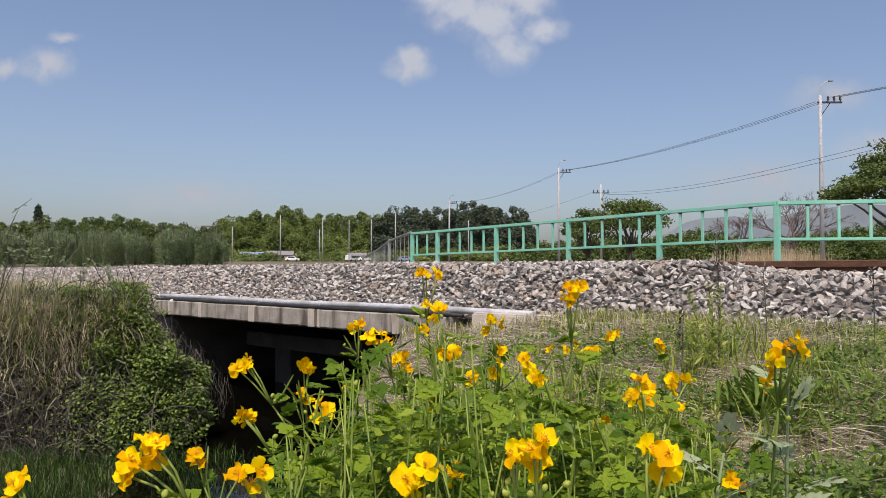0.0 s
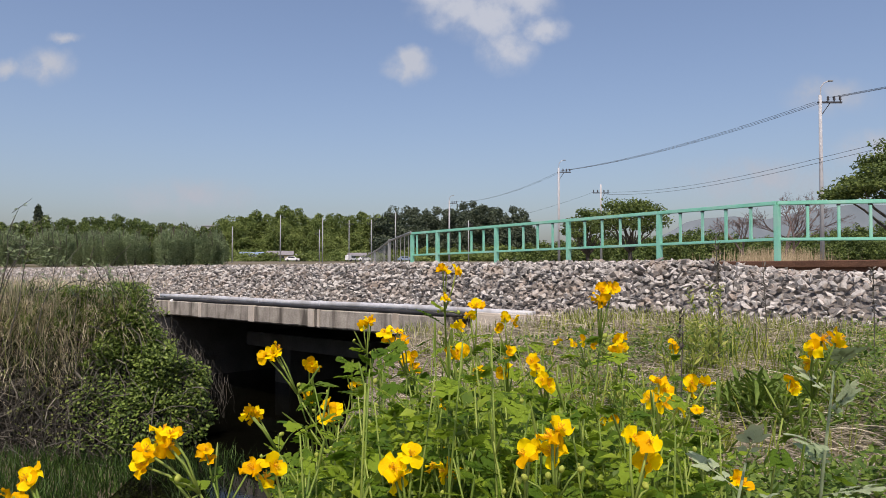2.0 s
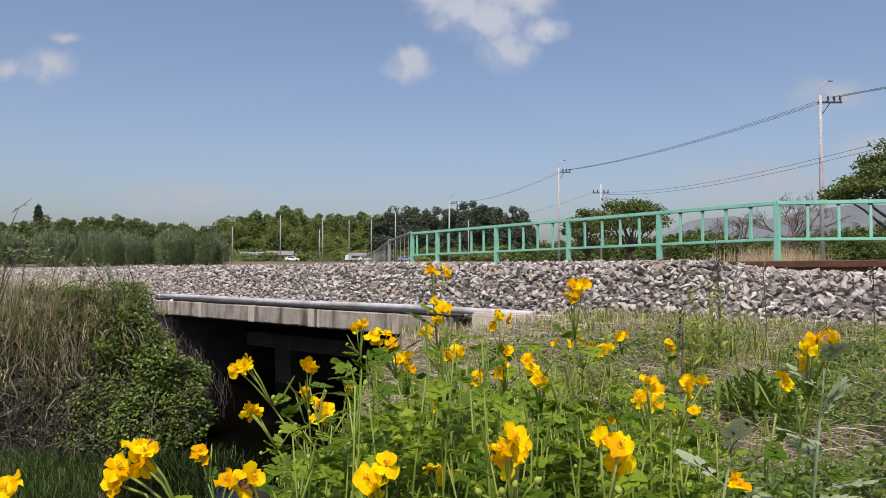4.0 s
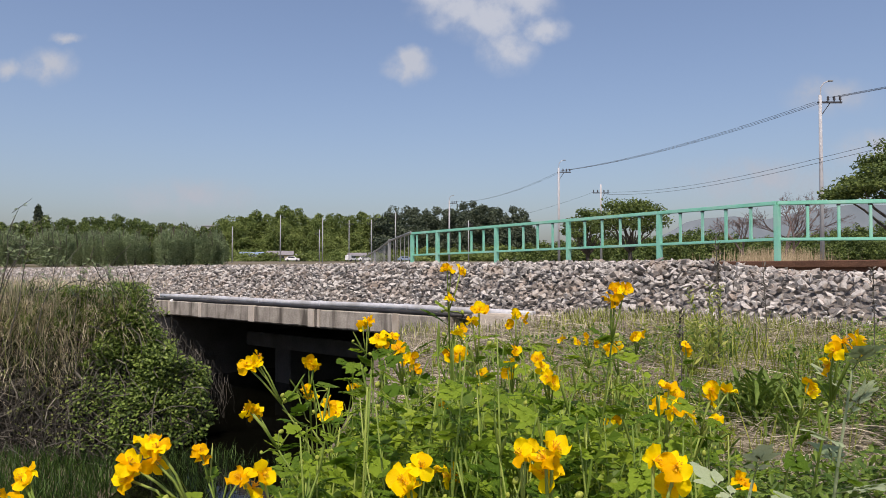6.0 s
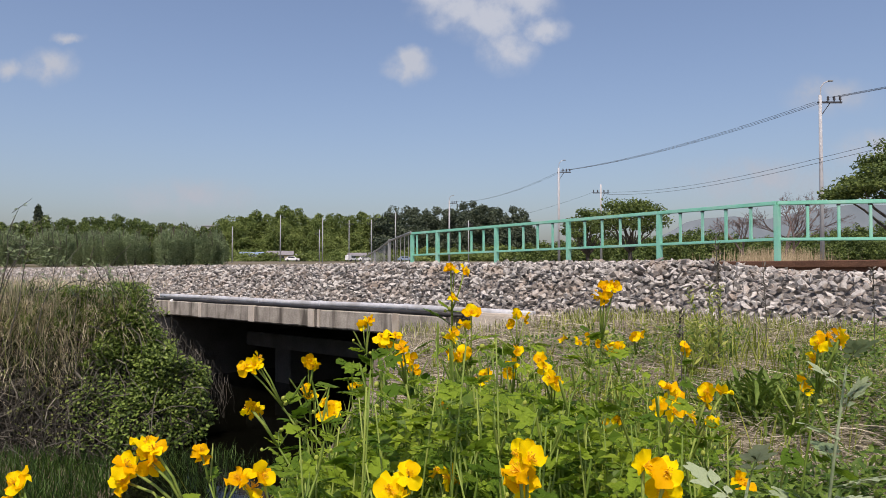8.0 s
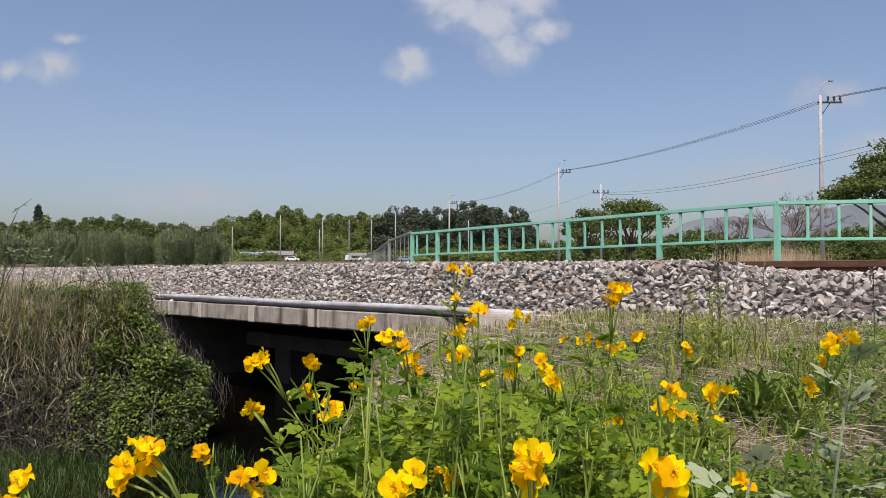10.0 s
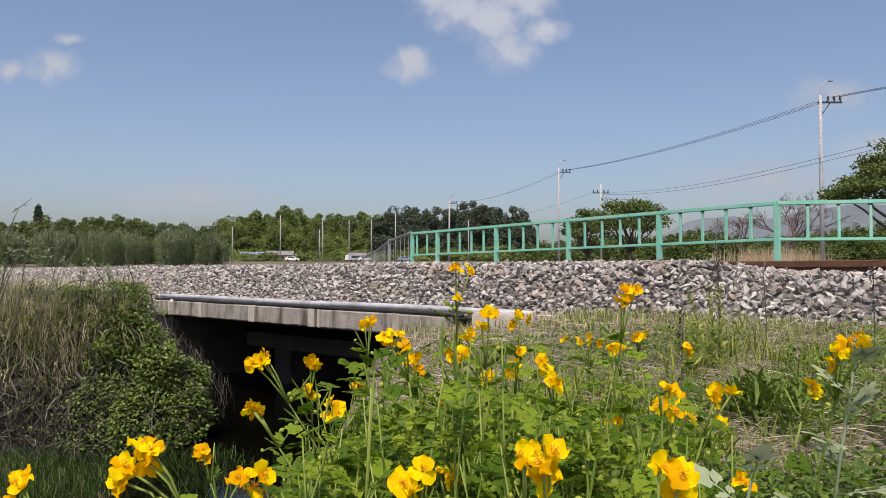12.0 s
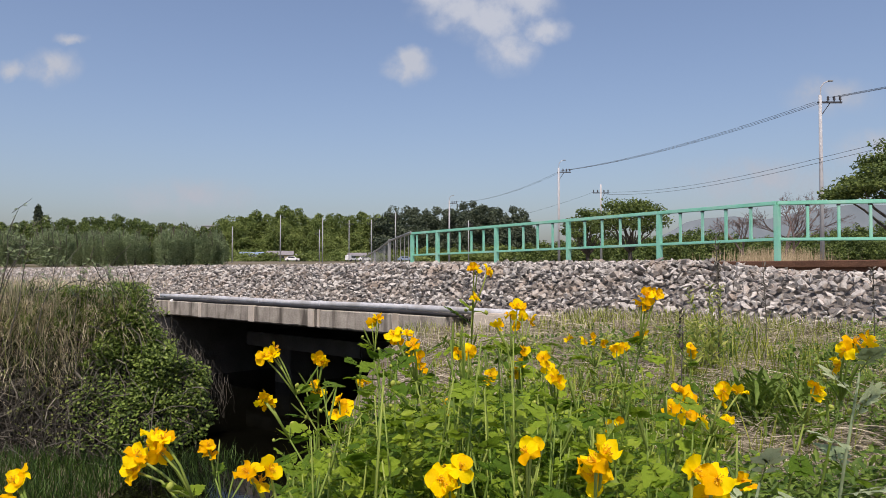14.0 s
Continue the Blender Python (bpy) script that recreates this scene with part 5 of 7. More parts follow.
def celandine(root, head, flowers, leaves, pods, buds):
    """A flowering celandine stalk: hairy stem, lobed leaves, and an umbel of flowers, buds and slim pods."""
    rng = random.Random(int(abs(root[0] * 9173 + root[1] * 3571) * 1000))
    c = empty("celandine", pose(*root), "flowering celandine stalk with yellow four-petalled blooms and lobed green leaves", "wildflower", "celandine stalks")
    pts = stem_points(head, rng)
    so = Soup()
    node = on_stem(pts, 0.90)
    so.tube([on_stem(pts, q) for q in (0, 0.2, 0.4, 0.6, 0.8, 0.90)], [0.0018, 0.0016, 0.0014, 0.0012, 0.0010, 0.0009], 6)
    h = Vector(head)
    for a, b in flowers:
        tip = h + Vector((a, rng.uniform(-0.008, 0.008), b))
        so.tube([node if b > -0.02 else on_stem(pts, 0.8), node.lerp(tip, 0.5) + Vector((a * 0.15, 0, 0.003)), tip], [0.0011, 0.0009, 0.0009], 5)
        add_flower(c, tip, rng, rng.uniform(0.0080, 0.0104))
    if flowers:
        a, b = flowers[0]
        tip = h + Vector((a + rng.gauss(0, 0.008), rng.uniform(0.0, 0.012), b + rng.gauss(-0.004, 0.006)))
        so.tube([node, node.lerp(tip, 0.5), tip], [0.0010, 0.0008, 0.0008], 5)
        add_flower(c, tip, rng, rng.uniform(0.0080, 0.0100))
    for k in range(buds):
        tip = node + Vector((rng.gauss(0, 0.014), rng.gauss(0, 0.012), rng.uniform(-0.012, 0.02)))
        so.tube([node, node.lerp(tip, 0.6) + Vector((0, 0, 0.002)), tip], 0.0007, 4)
        bd = new("bud", BUD)
        bd.parent, bd.matrix_basis = c, faced(tip, (rng.gauss(0, 0.5), rng.gauss(0, 0.5), 0.6), rng.uniform(0.004, 0.0065))
    so.thing("stem", M_STEM, c, smooth=True)
    for k in range(pods):
        base = on_stem(pts, rng.uniform(0.78, 0.93))
        d = Vector((rng.gauss(0, 0.5), rng.gauss(0, 0.4), 1)).normalized() * rng.uniform(0.022, 0.036)
        so = Soup()
        foot = base + Vector((d.x * 0.5, d.y * 0.5, 0.004))
        so.tube([base, foot, foot + d * 0.35, foot + d * 0.8, foot + d], [0.0005, 0.0006, 0.0011, 0.0010, 0.0004], 5)
        so.thing("seed_pod", M_STEM, c, "slim upright green seed pod")
    yaw = rng.uniform(0, 6.28)
    for k in range(leaves + 6):
        t = 0.30 + 0.62 * (k + rng.uniform(-0.2, 0.2)) / (leaves + 6)
        yaw += 2.4 + rng.uniform(-0.4, 0.4)
        add_leaf(c, on_stem(pts, t), yaw, rng.uniform(-0.75, 0.75), rng.uniform(0.7, 1.15) * (0.062 - 0.030 * t), rng, LEAVES)
    for k in range(2):
        add_leaf(c, node, rng.uniform(0, 6.28), rng.uniform(0.1, 0.7), rng.uniform(0.018, 0.028), rng, LEAVES)
    return c


def mugwort(root, head):
    """A pale grey-green leafy shoot."""
    rng = random.Random(int(abs(root[0]) * 5000))
    c = empty("mugwort", pose(*root), "pale grey-green mugwort shoot with deeply cut leaves", "weed", "mugwort shoots")
    pts = stem_points(head, rng)
    so = Soup()
    so.tube(pts, [0.0022, 0.0021, 0.0019, 0.0017, 0.0015, 0.0012, 0.0008], 6)
    so.thing("stem", M_MUGWORT, c, smooth=True)
    yaw = 0.0
    for k in range(17):
        t = 0.25 + 0.75 * k / 16
        yaw += 2.4
        add_leaf(c, on_stem(pts, t), yaw, rng.uniform(0.1, 0.6) + 0.4 * (t > 0.9), rng.uniform(0.9, 1.15) * (0.078 - 0.040 * t), rng, PALE_LEAVES)
    return c


def shoot(x, y, h, rng):
    """A leafy celandine shoot without open flowers."""
    root = (x, y, 0.10 * min(max(across(x, y) - 0.4, 0), 2.5))
    c = empty("celandine_shoot", pose(*root), "leafy celandine shoot with fresh green lobed leaves", "wildflower", "celandine shoots")
    head = (rng.gauss(0, 0.06) * h, rng.gauss(0, 0.06) * h, h)
    pts = stem_points(head, rng)
    so = Soup()
    so.tube(pts, [0.0015, 0.0014, 0.0012, 0.0010, 0.0009, 0.0008, 0.0006], 5)
    so.thing("stem", M_STEM, c, smooth=True)
    yaw = rng.uniform(0, 6.28)
    n = rng.randint(9, 13)
    for k in range(n):
        t = 0.25 + 0.75 * k / (n - 1)
        yaw += 2.4 + rng.uniform(-0.5, 0.5)
        add_leaf(c, on_stem(pts, t), yaw, rng.uniform(-0.85, 0.7), rng.uniform(0.7, 1.2) * (0.054 - 0.026 * t), rng, LEAVES)
    for k in range(rng.randint(0, 1)):
        b = on_stem(pts, rng.uniform(0.85, 1))
        bd = new("bud", BUD)
        bd.parent, bd.matrix_basis = c, faced(b + Vector((rng.gauss(0, 0.008), rng.gauss(0, 0.008), 0.008)), (rng.gauss(0, 0.5), rng.gauss(0, 0.5), 1), 0.0042)
    for k in range(rng.randint(0, 3)):
        base = on_stem(pts, rng.uniform(0.7, 0.98))
        d = Vector((rng.gauss(0, 0.3), rng.gauss(0, 0.3), 1)).normalized() * rng.uniform(0.022, 0.036)
        so = Soup()
        so.tube([base, base + d * 0.3, base + d * 0.8, base + d], [0.0005, 0.0011, 0.0010, 0.0004], 5)
        so.thing("seed_pod", M_STEM, c, "slim upright green seed pod")
    return c


STALKS = {}
STALKS['A'] = celandine((0.034, 0.870, 0.016), (-0.030, -0.020, 0.484), [(0.000, 0.001), (0.016, 0.000), (0.002, -0.033)], 6, 2, 3)
STALKS['B'] = celandine((0.110, 0.741, 0.014), (0.060, -0.020, 0.463), [(0.000, 0.003), (-0.004, -0.004)], 6, 1, 4)
STALKS['C'] = celandine((0.051, 0.772, 0.012), (-0.020, -0.030, 0.441), [(0.000, 0.000), (-0.014, -0.015), (0.007, 0.008)], 6, 2, 3)
STALKS['D'] = celandine((0.026, 0.723, 0.007), (-0.020, -0.020, 0.412), [(0.000, 0.000), (0.010, 0.003)], 4, 3, 1)
STALKS['E'] = celandine((-0.000, 0.752, 0.006), (-0.050, -0.030, 0.427), [(0.000, 0.003), (0.008, -0.008), (-0.012, 0.002)], 6, 2, 2)
STALKS['F'] = celandine((-0.118, 0.982, 0.011), (0.020, -0.030, 0.425), [(0.000, 0.000), (-0.007, -0.006)], 5, 2, 3)
STALKS['G'] = celandine((-0.015, 0.753, 0.005), (-0.170, -0.030, 0.404), [(0.000, 0.000), (-0.008, -0.002), (0.002, 0.007)], 4, 1, 2)
STALKS['H'] = celandine((-0.053, 0.754, 0.002), (-0.130, -0.030, 0.361), [(0.000, 0.000), (-0.004, 0.004)], 3, 0, 3)
STALKS['I'] = celandine((-0.126, 0.884, 0.005), (-0.030, -0.030, 0.391), [(0.000, 0.000), (0.007, -0.005), (-0.001, -0.031), (0.003, -0.043)], 4, 6, 1)
STALKS['J'] = celandine((-0.077, 0.775, 0.002), (-0.040, -0.020, 0.358), [(0.000, 0.006), (-0.003, -0.007), (0.007, -0.005)], 4, 7, 0)
STALKS['K'] = celandine((-0.003, 0.984, 0.020), (-0.040, -0.030, 0.367), [(0.000, 0.000), (-0.009, -0.004)], 3, 4, 1)
STALKS['L'] = celandine((-0.048, 1.035, 0.020), (-0.080, -0.030, 0.318), [(0.000, 0.000)], 4, 1, 1)
STALKS['M'] = celandine((-0.034, 0.483, 0.000), (-0.150, -0.020, 0.391), [(0.000, 0.002), (-0.011, -0.010), (-0.012, -0.020), (0.008, 0.001), (0.006, -0.006)], 3, 1, 2)
STALKS['N'] = celandine((-0.064, 0.464, 0.000), (-0.050, -0.030, 0.380), [(-0.003, 0.000), (0.007, 0.000)], 4, 1, 3)
STALKS['O'] = celandine((-0.143, 0.474, 0.000), (-0.120, -0.020, 0.367), [(0.000, 0.003), (-0.003, -0.005)], 2, 0, 1)
STALKS['P'] = celandine((0.013, 0.464, 0.000), (-0.030, -0.020, 0.379), [(-0.007, -0.005), (0.005, 0.002), (-0.001, -0.010)], 3, 1, 3)
STALKS['P2'] = celandine((0.035, 0.575, 0.000), (-0.030, -0.020, 0.348), [(0.000, 0.000), (0.006, -0.004)], 3, 1, 2)
STALKS['Q'] = celandine((0.053, 0.393, 0.000), (0.000, -0.020, 0.408), [(0.000, 0.000), (-0.004, -0.003)], 3, 0, 4)
STALKS['R'] = celandine((0.087, 0.403, 0.000), (0.030, -0.020, 0.399), [(0.005, -0.001), (-0.006, 0.001)], 3, 0, 3)
STALKS['S'] = celandine((0.141, 0.624, 0.010), (0.050, -0.020, 0.382), [(-0.001, 0.004), (0.009, -0.009), (-0.015, -0.001), (-0.005, -0.004)], 3, 1, 2)
STALKS['T'] = celandine((0.185, 0.674, 0.016), (0.050, -0.020, 0.376), [(0.000, 0.003), (-0.002, -0.006), (0.002, -0.023)], 3, 1, 2)
STALKS['U'] = celandine((0.262, 0.582, 0.016), (0.040, -0.020, 0.429), [(-0.010, -0.003), (0.000, 0.003), (0.015, 0.003), (0.006, 0.001)], 3, 1, 2)
STALKS['V'] = celandine((0.313, 0.723, 0.029), (0.030, -0.020, 0.366), [(0.000, 0.000)], 2, 2, 1)
STALKS['W'] = celandine((0.204, 1.073, 0.042), (0.000, -0.020, 0.358), [(-0.013, 0.000), (0.002, 0.003), (0.014, -0.002)], 3, 2, 1)
STALKS['X'] = celandine((0.073, 0.972, 0.026), (0.020, -0.020, 0.415), [(0.000, 0.004), (-0.010, -0.009)], 5, 3, 2)
STALKS['Y'] = celandine((0.054, 0.823, 0.015), (0.020, -0.020, 0.387), [(0.000, 0.000), (0.004, 0.013)], 4, 1, 1)
STALKS['Z'] = celandine((0.124, 0.773, 0.017), (-0.020, -0.020, 0.379), [(-0.005, 0.006), (0.005, -0.008), (0.000, -0.002)], 3, 2, 1)
STALKS['W2'] = celandine((0.245, 0.973, 0.039), (-0.020, -0.020, 0.363), [(0.000, 0.000), (-0.010, -0.004)], 3, 2, 1)
STALKS['AA'] = celandine((0.355, 1.174, 0.060), (0.020, -0.020, 0.325), [(0.000, 0.000)], 2, 1, 1)
STALKS['BB'] = celandine((0.301, 1.224, 0.059), (0.020, -0.020, 0.338), [(0.000, 0.000), (-0.011, -0.004)], 2, 1, 1)
STALKS['CC'] = celandine((0.024, 0.875, 0.016), (-0.020, -0.020, 0.325), [(0.000, 0.003), (-0.005, -0.008)], 3, 2, 1)
STALKS['EE'] = celandine((0.072, 0.974, 0.026), (-0.020, -0.020, 0.340), [(0.000, 0.000)], 3, 2, 1)
STALKS['HH'] = celandine((-0.189, 0.776, 0.000), (-0.060, -0.020, 0.316), [(0.000, 0.000)], 2, 4, 0)
STALKS['FF'] = celandine((0.213, 0.926, 0.034), (0.000, -0.020, 0.282), [(0.000, 0.000)], 3, 1, 1)
STALKS['Q2'] = celandine((0.048, 0.484, 0.000), (0.000, -0.020, 0.387), [(0.000, 0.000)], 3, 0, 2)
STALKS['GG'] = celandine((0.224, 0.625, 0.016), (0.020, -0.020, 0.310), [(0.000, 0.000)], 2, 0, 1)
STALKS['KK'] = celandine((-0.057, 0.926, 0.013), (-0.020, -0.020, 0.284), [(0.000, 0.000)], 3, 1, 1)
STALKS['LL'] = celandine((0.030, 0.877, 0.016), (-0.020, -0.020, 0.275), [(0.000, 0.000)], 3, 1, 1)
STALKS['MA'] = mugwort((0.284, 0.572, 0.018), (0.020, -0.020, 0.409))
STALKS['MB'] = mugwort((0.166, 0.444, 0.000), (0.010, -0.020, 0.381))

SHOOTS = []
canopy = ((-310, 300), (-250, 260), (-150, 160), (-60, 120), (60, 112), (200, 125), (320, 190), (430, 245), (520, 330))
for k in range(330):
    bearing = rc.uniform(-300, 500)
    y = rc.uniform(0.5, 1.2)
    drop = profile(canopy, bearing) + rc.random() ** 1.15 * 250
    x = bearing / 1305 * y
    top = 0.5 - drop / 1305 * y
    base = 0.10 * min(max(across(x, y) - 0.4, 0), 2.5)
    if top - base > 0.1 and x > -0.26:
        SHOOTS.append(shoot(x, y, top - base, rc))

# low growth under the stalks
under, blades = Soup(), Soup()
for k in range(26000):
    bearing = rc.uniform(-310, 520)
    y = rc.uniform(0.6, 1.7)
    x = bearing / 1305 * y
    if x < -0.27 or low_mask(x, y) > 0.2:
        continue
    z0 = ground_height(x, y)
    top = 0.5 - (profile(canopy, bearing) + 95 + 70 * rc.random()) / 1305 * y
    if top < z0 + 0.02:
        continue
    if k % 4:
        p = Vector((x, y, z0 + (top - z0) * rc.random() ** 0.5))
        n = rc.uniform(0.006, 0.014)
        under.leaflet(p, Vector((rc.gauss(0, 1), rc.gauss(0, 1), rc.gauss(0, 0.4))), Vector((rc.gauss(0, 0.5), rc.gauss(-0.3, 0.5), 1)), n * 1.3, n)
    else:
        h = (top - z0) * rc.uniform(0.4, 0.95)
        blades.blade((x, y, z0), (x + rc.gauss(0, 0.28) * h, y + rc.gauss(0, 0.28) * h, z0 + h), rc.uniform(0.0008, 0.0020), 0.15)
M_UNDER = material("young_leaf", (0.09, 0.17, 0.012), (0.27, 0.37, 0.03), 22, 0.55, 0.0, 160, island=0.7, through_light=0.4)
tagged(under.thing("undergrowth", M_UNDER), "dense low green leaves under the celandine stalks", "undergrowth", kind="stuff")
tagged(blades.thing("tall_grass", M_GRASS), "tall thin grass among the celandines", "grass", kind="stuff")


def sway(stalk, rows):
    """Key a stalk that leans in the wind about its root; rows of seconds and two angles."""
    p = stalk.matrix_basis.translation.copy()
    walk(stalk, [(t, pose(p.x, p.y, p.z, a, b)) for t, a, b in rows])


def motions():
    k = 2400 / 1305
    shift = ((3, -2), (0, -1), (12, -3), (2, 0), (2, 0), (0, 0), (0, 0))
    for c, (dx, dz) in zip(CLOUDS, shift):
        p = c.matrix_basis.translation.copy()
        walk(c, [(0.0, pose(p.x - dx * k / 2, p.y, p.z - dz * k / 2, 90)), (14.0, pose(p.x + dx * k / 2, p.y, p.z + dz * k / 2, 90))])
    sway(STALKS['A'], [(0, 3.4, -3.2), (0.5, 3.4, -3.2), (1, 11.1, -7.2), (1.5, 8.9, -4.7), (2, -2.1, -0.5), (2.5, 11.1, -7.2), (3, 3.2, -3.9), (3.5, 2.7, -3.6), (4.25, -0.4, -1.1), (4.9, -1.5, -0.2), (5.5, -2.3, 0.4), (6, -2.3, 0.1), (6.5, -0.0, 0.0), (7, -2.3, 0.6), (7.5, -2.3, 0.8), (8, -2.3, 0.6), (8.6, -2.3, 0.6), (9.25, -2.2, 1.1), (9.9, -2.2, 1.0), (10.5, -2.1, 1.3), (11, -2.2, 1.1), (11.5, -2.2, 1.3), (12, -2.2, 1.3), (12.5, -2.2, 1.3), (13, -2.2, 1.3), (13.5, -2.2, 1.4), (14, -1.6, 3.8)])
    sway(STALKS['B'], [(0, 4.2, -6.2), (0.5, 7.1, -8.9), (1, 8.4, -12.8), (1.5, 3.0, -9.7), (2, 3.7, -2.4), (2.5, 8.1, -13.4), (3, 3.2, -8.9), (3.5, 2.8, -8.2), (4.25, -0.5, -3.3), (4.9, -1.7, -1.5), (5.5, -2.5, -0.3), (6, 2.1, -0.5), (6.5, 0.0, -0.0), (7, 2.1, 0.0), (7.5, 1.9, 1.6), (8, 0.3, -1.4), (8.6, 0.3, -1.4), (9.25, 1.5, -0.0), (9.9, 1.1, -0.4), (10.5, 1.7, 0.3), (11, -2.1, 1.9), (11.5, -2.1, 1.9), (12, -1.4, 1.6), (12.5, -2.0, 1.9), (13, -2.0, 2.2), (13.5, 0.7, 0.6), (14, -1.4, 4.2)])
    sway(STALKS['C'], [(0, -7.3, -5.5), (0.5, -7.3, -7.1), (1, -7.1, -9.5), (1.5, -2.3, -8.9), (2, -6.8, -0.3), (2.5, -7.0, -9.8), (3, -7.0, -7.2), (3.5, -6.2, -6.8), (4.25, -0.3, -3.7), (4.9, 1.9, -2.5), (5.5, 3.3, -1.8), (6, 1.4, -0.3), (6.5, 0.0, 0.0), (7, -1.2, 0.0), (7.5, 0.2, 0.7), (8, 3.4, -1.4), (8.6, 3.5, -1.4), (9.25, 1.2, -0.1), (9.9, 1.9, -0.5), (10.5, 0.6, 0.3), (11, 4.6, 0.3), (11.5, 3.9, 0.3), (12, 4.6, 0.7), (12.5, 1.3, 1.3), (13, -4.2, 2.3), (13.5, -2.4, 0.9), (14, -6.4, 5.3)])
    sway(STALKS['D'], [(0, -1.3, -0.8), (0.5, -4.1, 0.3), (1, -0.5, -1.3), (1.5, -4.4, -0.2), (2, -2.6, 0.3), (2.5, 2.1, -2.7), (3, -1.4, -1.0), (3.5, -1.3, -0.9), (4.25, -1.0, -0.1), (4.9, -0.9, 0.2), (5.5, -0.8, 0.4), (6, -0.0, -0.0), (6.5, -0.0, -0.0), (7, -0.0, -0.0), (7.5, -0.4, 0.4), (8, -0.3, 0.5), (8.6, -0.3, 0.5), (9.25, 0.0, 0.4), (9.9, -0.1, 0.4), (10.5, 0.1, 0.4), (11, 0.1, 0.3), (11.5, 0.1, 0.3), (12, 0.1, 0.3), (12.5, 0.1, 0.3), (13, -0.3, 0.5), (13.5, -1.3, 0.7), (14, -1.7, 1.2)])
    sway(STALKS['E'], [(0, -8.2, -2.2), (0.5, -8.4, -0.0), (1, -8.3, -1.6), (1.5, -7.3, -0.7), (2, -8.4, 0.1), (2.5, -5.6, -2.4), (3, -8.2, -2.2), (3.5, -7.6, -2.1), (4.25, -3.5, -0.8), (4.9, -2.0, -0.4), (5.5, -1.0, -0.1), (6, 0.4, -0.0), (6.5, -0.0, -0.0), (7, -0.3, 0.3), (7.5, -0.8, 0.2), (8, 0.3, 0.4), (8.6, 0.3, 0.4), (9.25, -1.6, 0.7), (9.9, -1.0, 0.6), (10.5, -2.0, 0.8), (11, -1.0, 0.7), (11.5, -1.0, 0.7), (12, -1.0, 0.7), (12.5, -1.0, 0.7), (13, -1.7, 1.2), (13.5, -0.6, 1.2), (14, -1.3, 1.8)])
    sway(STALKS['F'], [(0, 3.6, -1.0), (0.5, 5.3, -0.5), (1, 14.3, -6.0), (1.5, 11.8, -4.2), (2, -0.1, 0.3), (2.5, 7.6, -1.7), (3, 5.4, -1.4), (3.5, 5.0, -1.3), (4.25, 2.2, -0.1), (4.9, 1.1, 0.3), (5.5, 0.5, 0.6), (6, 0.6, 0.2), (6.5, 0.0, 0.0), (7, -0.1, 0.2), (7.5, -0.1, 0.2), (8, -0.1, 0.2), (8.6, -0.1, 0.2), (9.25, -0.2, 0.4), (9.9, -0.1, 0.3), (10.5, -0.2, 0.5), (11, -0.2, 0.5), (11.5, -0.2, 0.5), (12, -0.2, 0.5), (12.5, -0.2, 0.5), (13, -2.0, 0.8), (13.5, -2.1, 1.0), (14, -5.3, 1.3)])
    sway(STALKS['G'], [(0, -4.1, -2.3), (0.5, -3.9, -2.8), (1, -2.8, -7.0), (1.5, -3.3, -4.9), (2, -5.3, 1.5), (2.5, -3.4, -4.3), (3, -4.1, -2.3), (3.5, -3.6, -2.1), (4.25, -0.0, -1.2), (4.9, 1.3, -0.9), (5.5, 2.2, -0.7), (6, 0.3, 0.2), (6.5, -0.0, -0.0), (7, -1.6, -0.3), (7.5, -0.3, 0.2), (8, 2.5, 0.8), (8.6, 2.6, 0.8), (9.25, -0.9, 1.1), (9.9, 0.1, 1.0), (10.5, -1.8, 1.1), (11, 0.3, 1.1), (11.5, 1.1, 1.1), (12, 1.2, 1.4), (12.5, 0.5, 1.6), (13, -5.5, 1.3), (13.5, -3.4, 1.1), (14, -5.5, 1.2)])
    sway(STALKS['H'], [(0, 3.1, -0.5), (0.5, 3.2, 0.8), (1, 3.8, -0.0), (1.5, 3.5, -0.1), (2, 2.9, 0.5), (2.5, 3.2, 0.0), (3, 0.9, -0.0), (3.5, 0.9, -0.0), (4.25, 1.3, 0.0), (4.9, 1.5, 0.0), (5.5, 1.6, 0.1), (6, 0.9, -0.0), (6.5, 0.0, 0.0), (7, 0.4, -0.2), (7.5, 0.7, -0.2), (8, -0.7, -0.3), (8.6, -0.7, -0.3), (9.25, -0.3, -0.2), (9.9, -0.4, -0.2), (10.5, -0.2, -0.1), (11, -0.2, -0.1), (11.5, -0.2, -0.1), (12, -0.2, -0.1), (12.5, -1.0, 0.0), (13, -1.1, 0.7), (13.5, 0.8, 0.9), (14, -4.6, 0.8)])
    sway(STALKS['I'], [(0, 2.4, -0.4), (0.5, 1.9, 0.6), (1, 5.1, -0.4), (1.5, 5.4, -0.3), (2, 1.9, 0.4), (2.5, 5.0, -0.6), (3, 2.8, -0.2), (3.5, 2.6, -0.2), (4.25, 1.4, 0.2), (4.9, 0.9, 0.3), (5.5, 0.6, 0.4), (6, -0.0, -0.0), (6.5, -0.0, -0.0), (7, -0.5, -0.1), (7.5, -0.5, -0.1), (8, -0.6, -0.2), (8.6, -0.6, -0.2), (9.25, -0.4, 0.1), (9.9, -0.5, 0.0), (10.5, -0.4, 0.2), (11, -0.4, 0.2), (11.5, -0.4, 0.2), (12, -0.4, 0.2), (12.5, -0.4, 0.2), (13, -1.8, 0.7), (13.5, -0.7, 0.9), (14, -3.7, 0.9)])
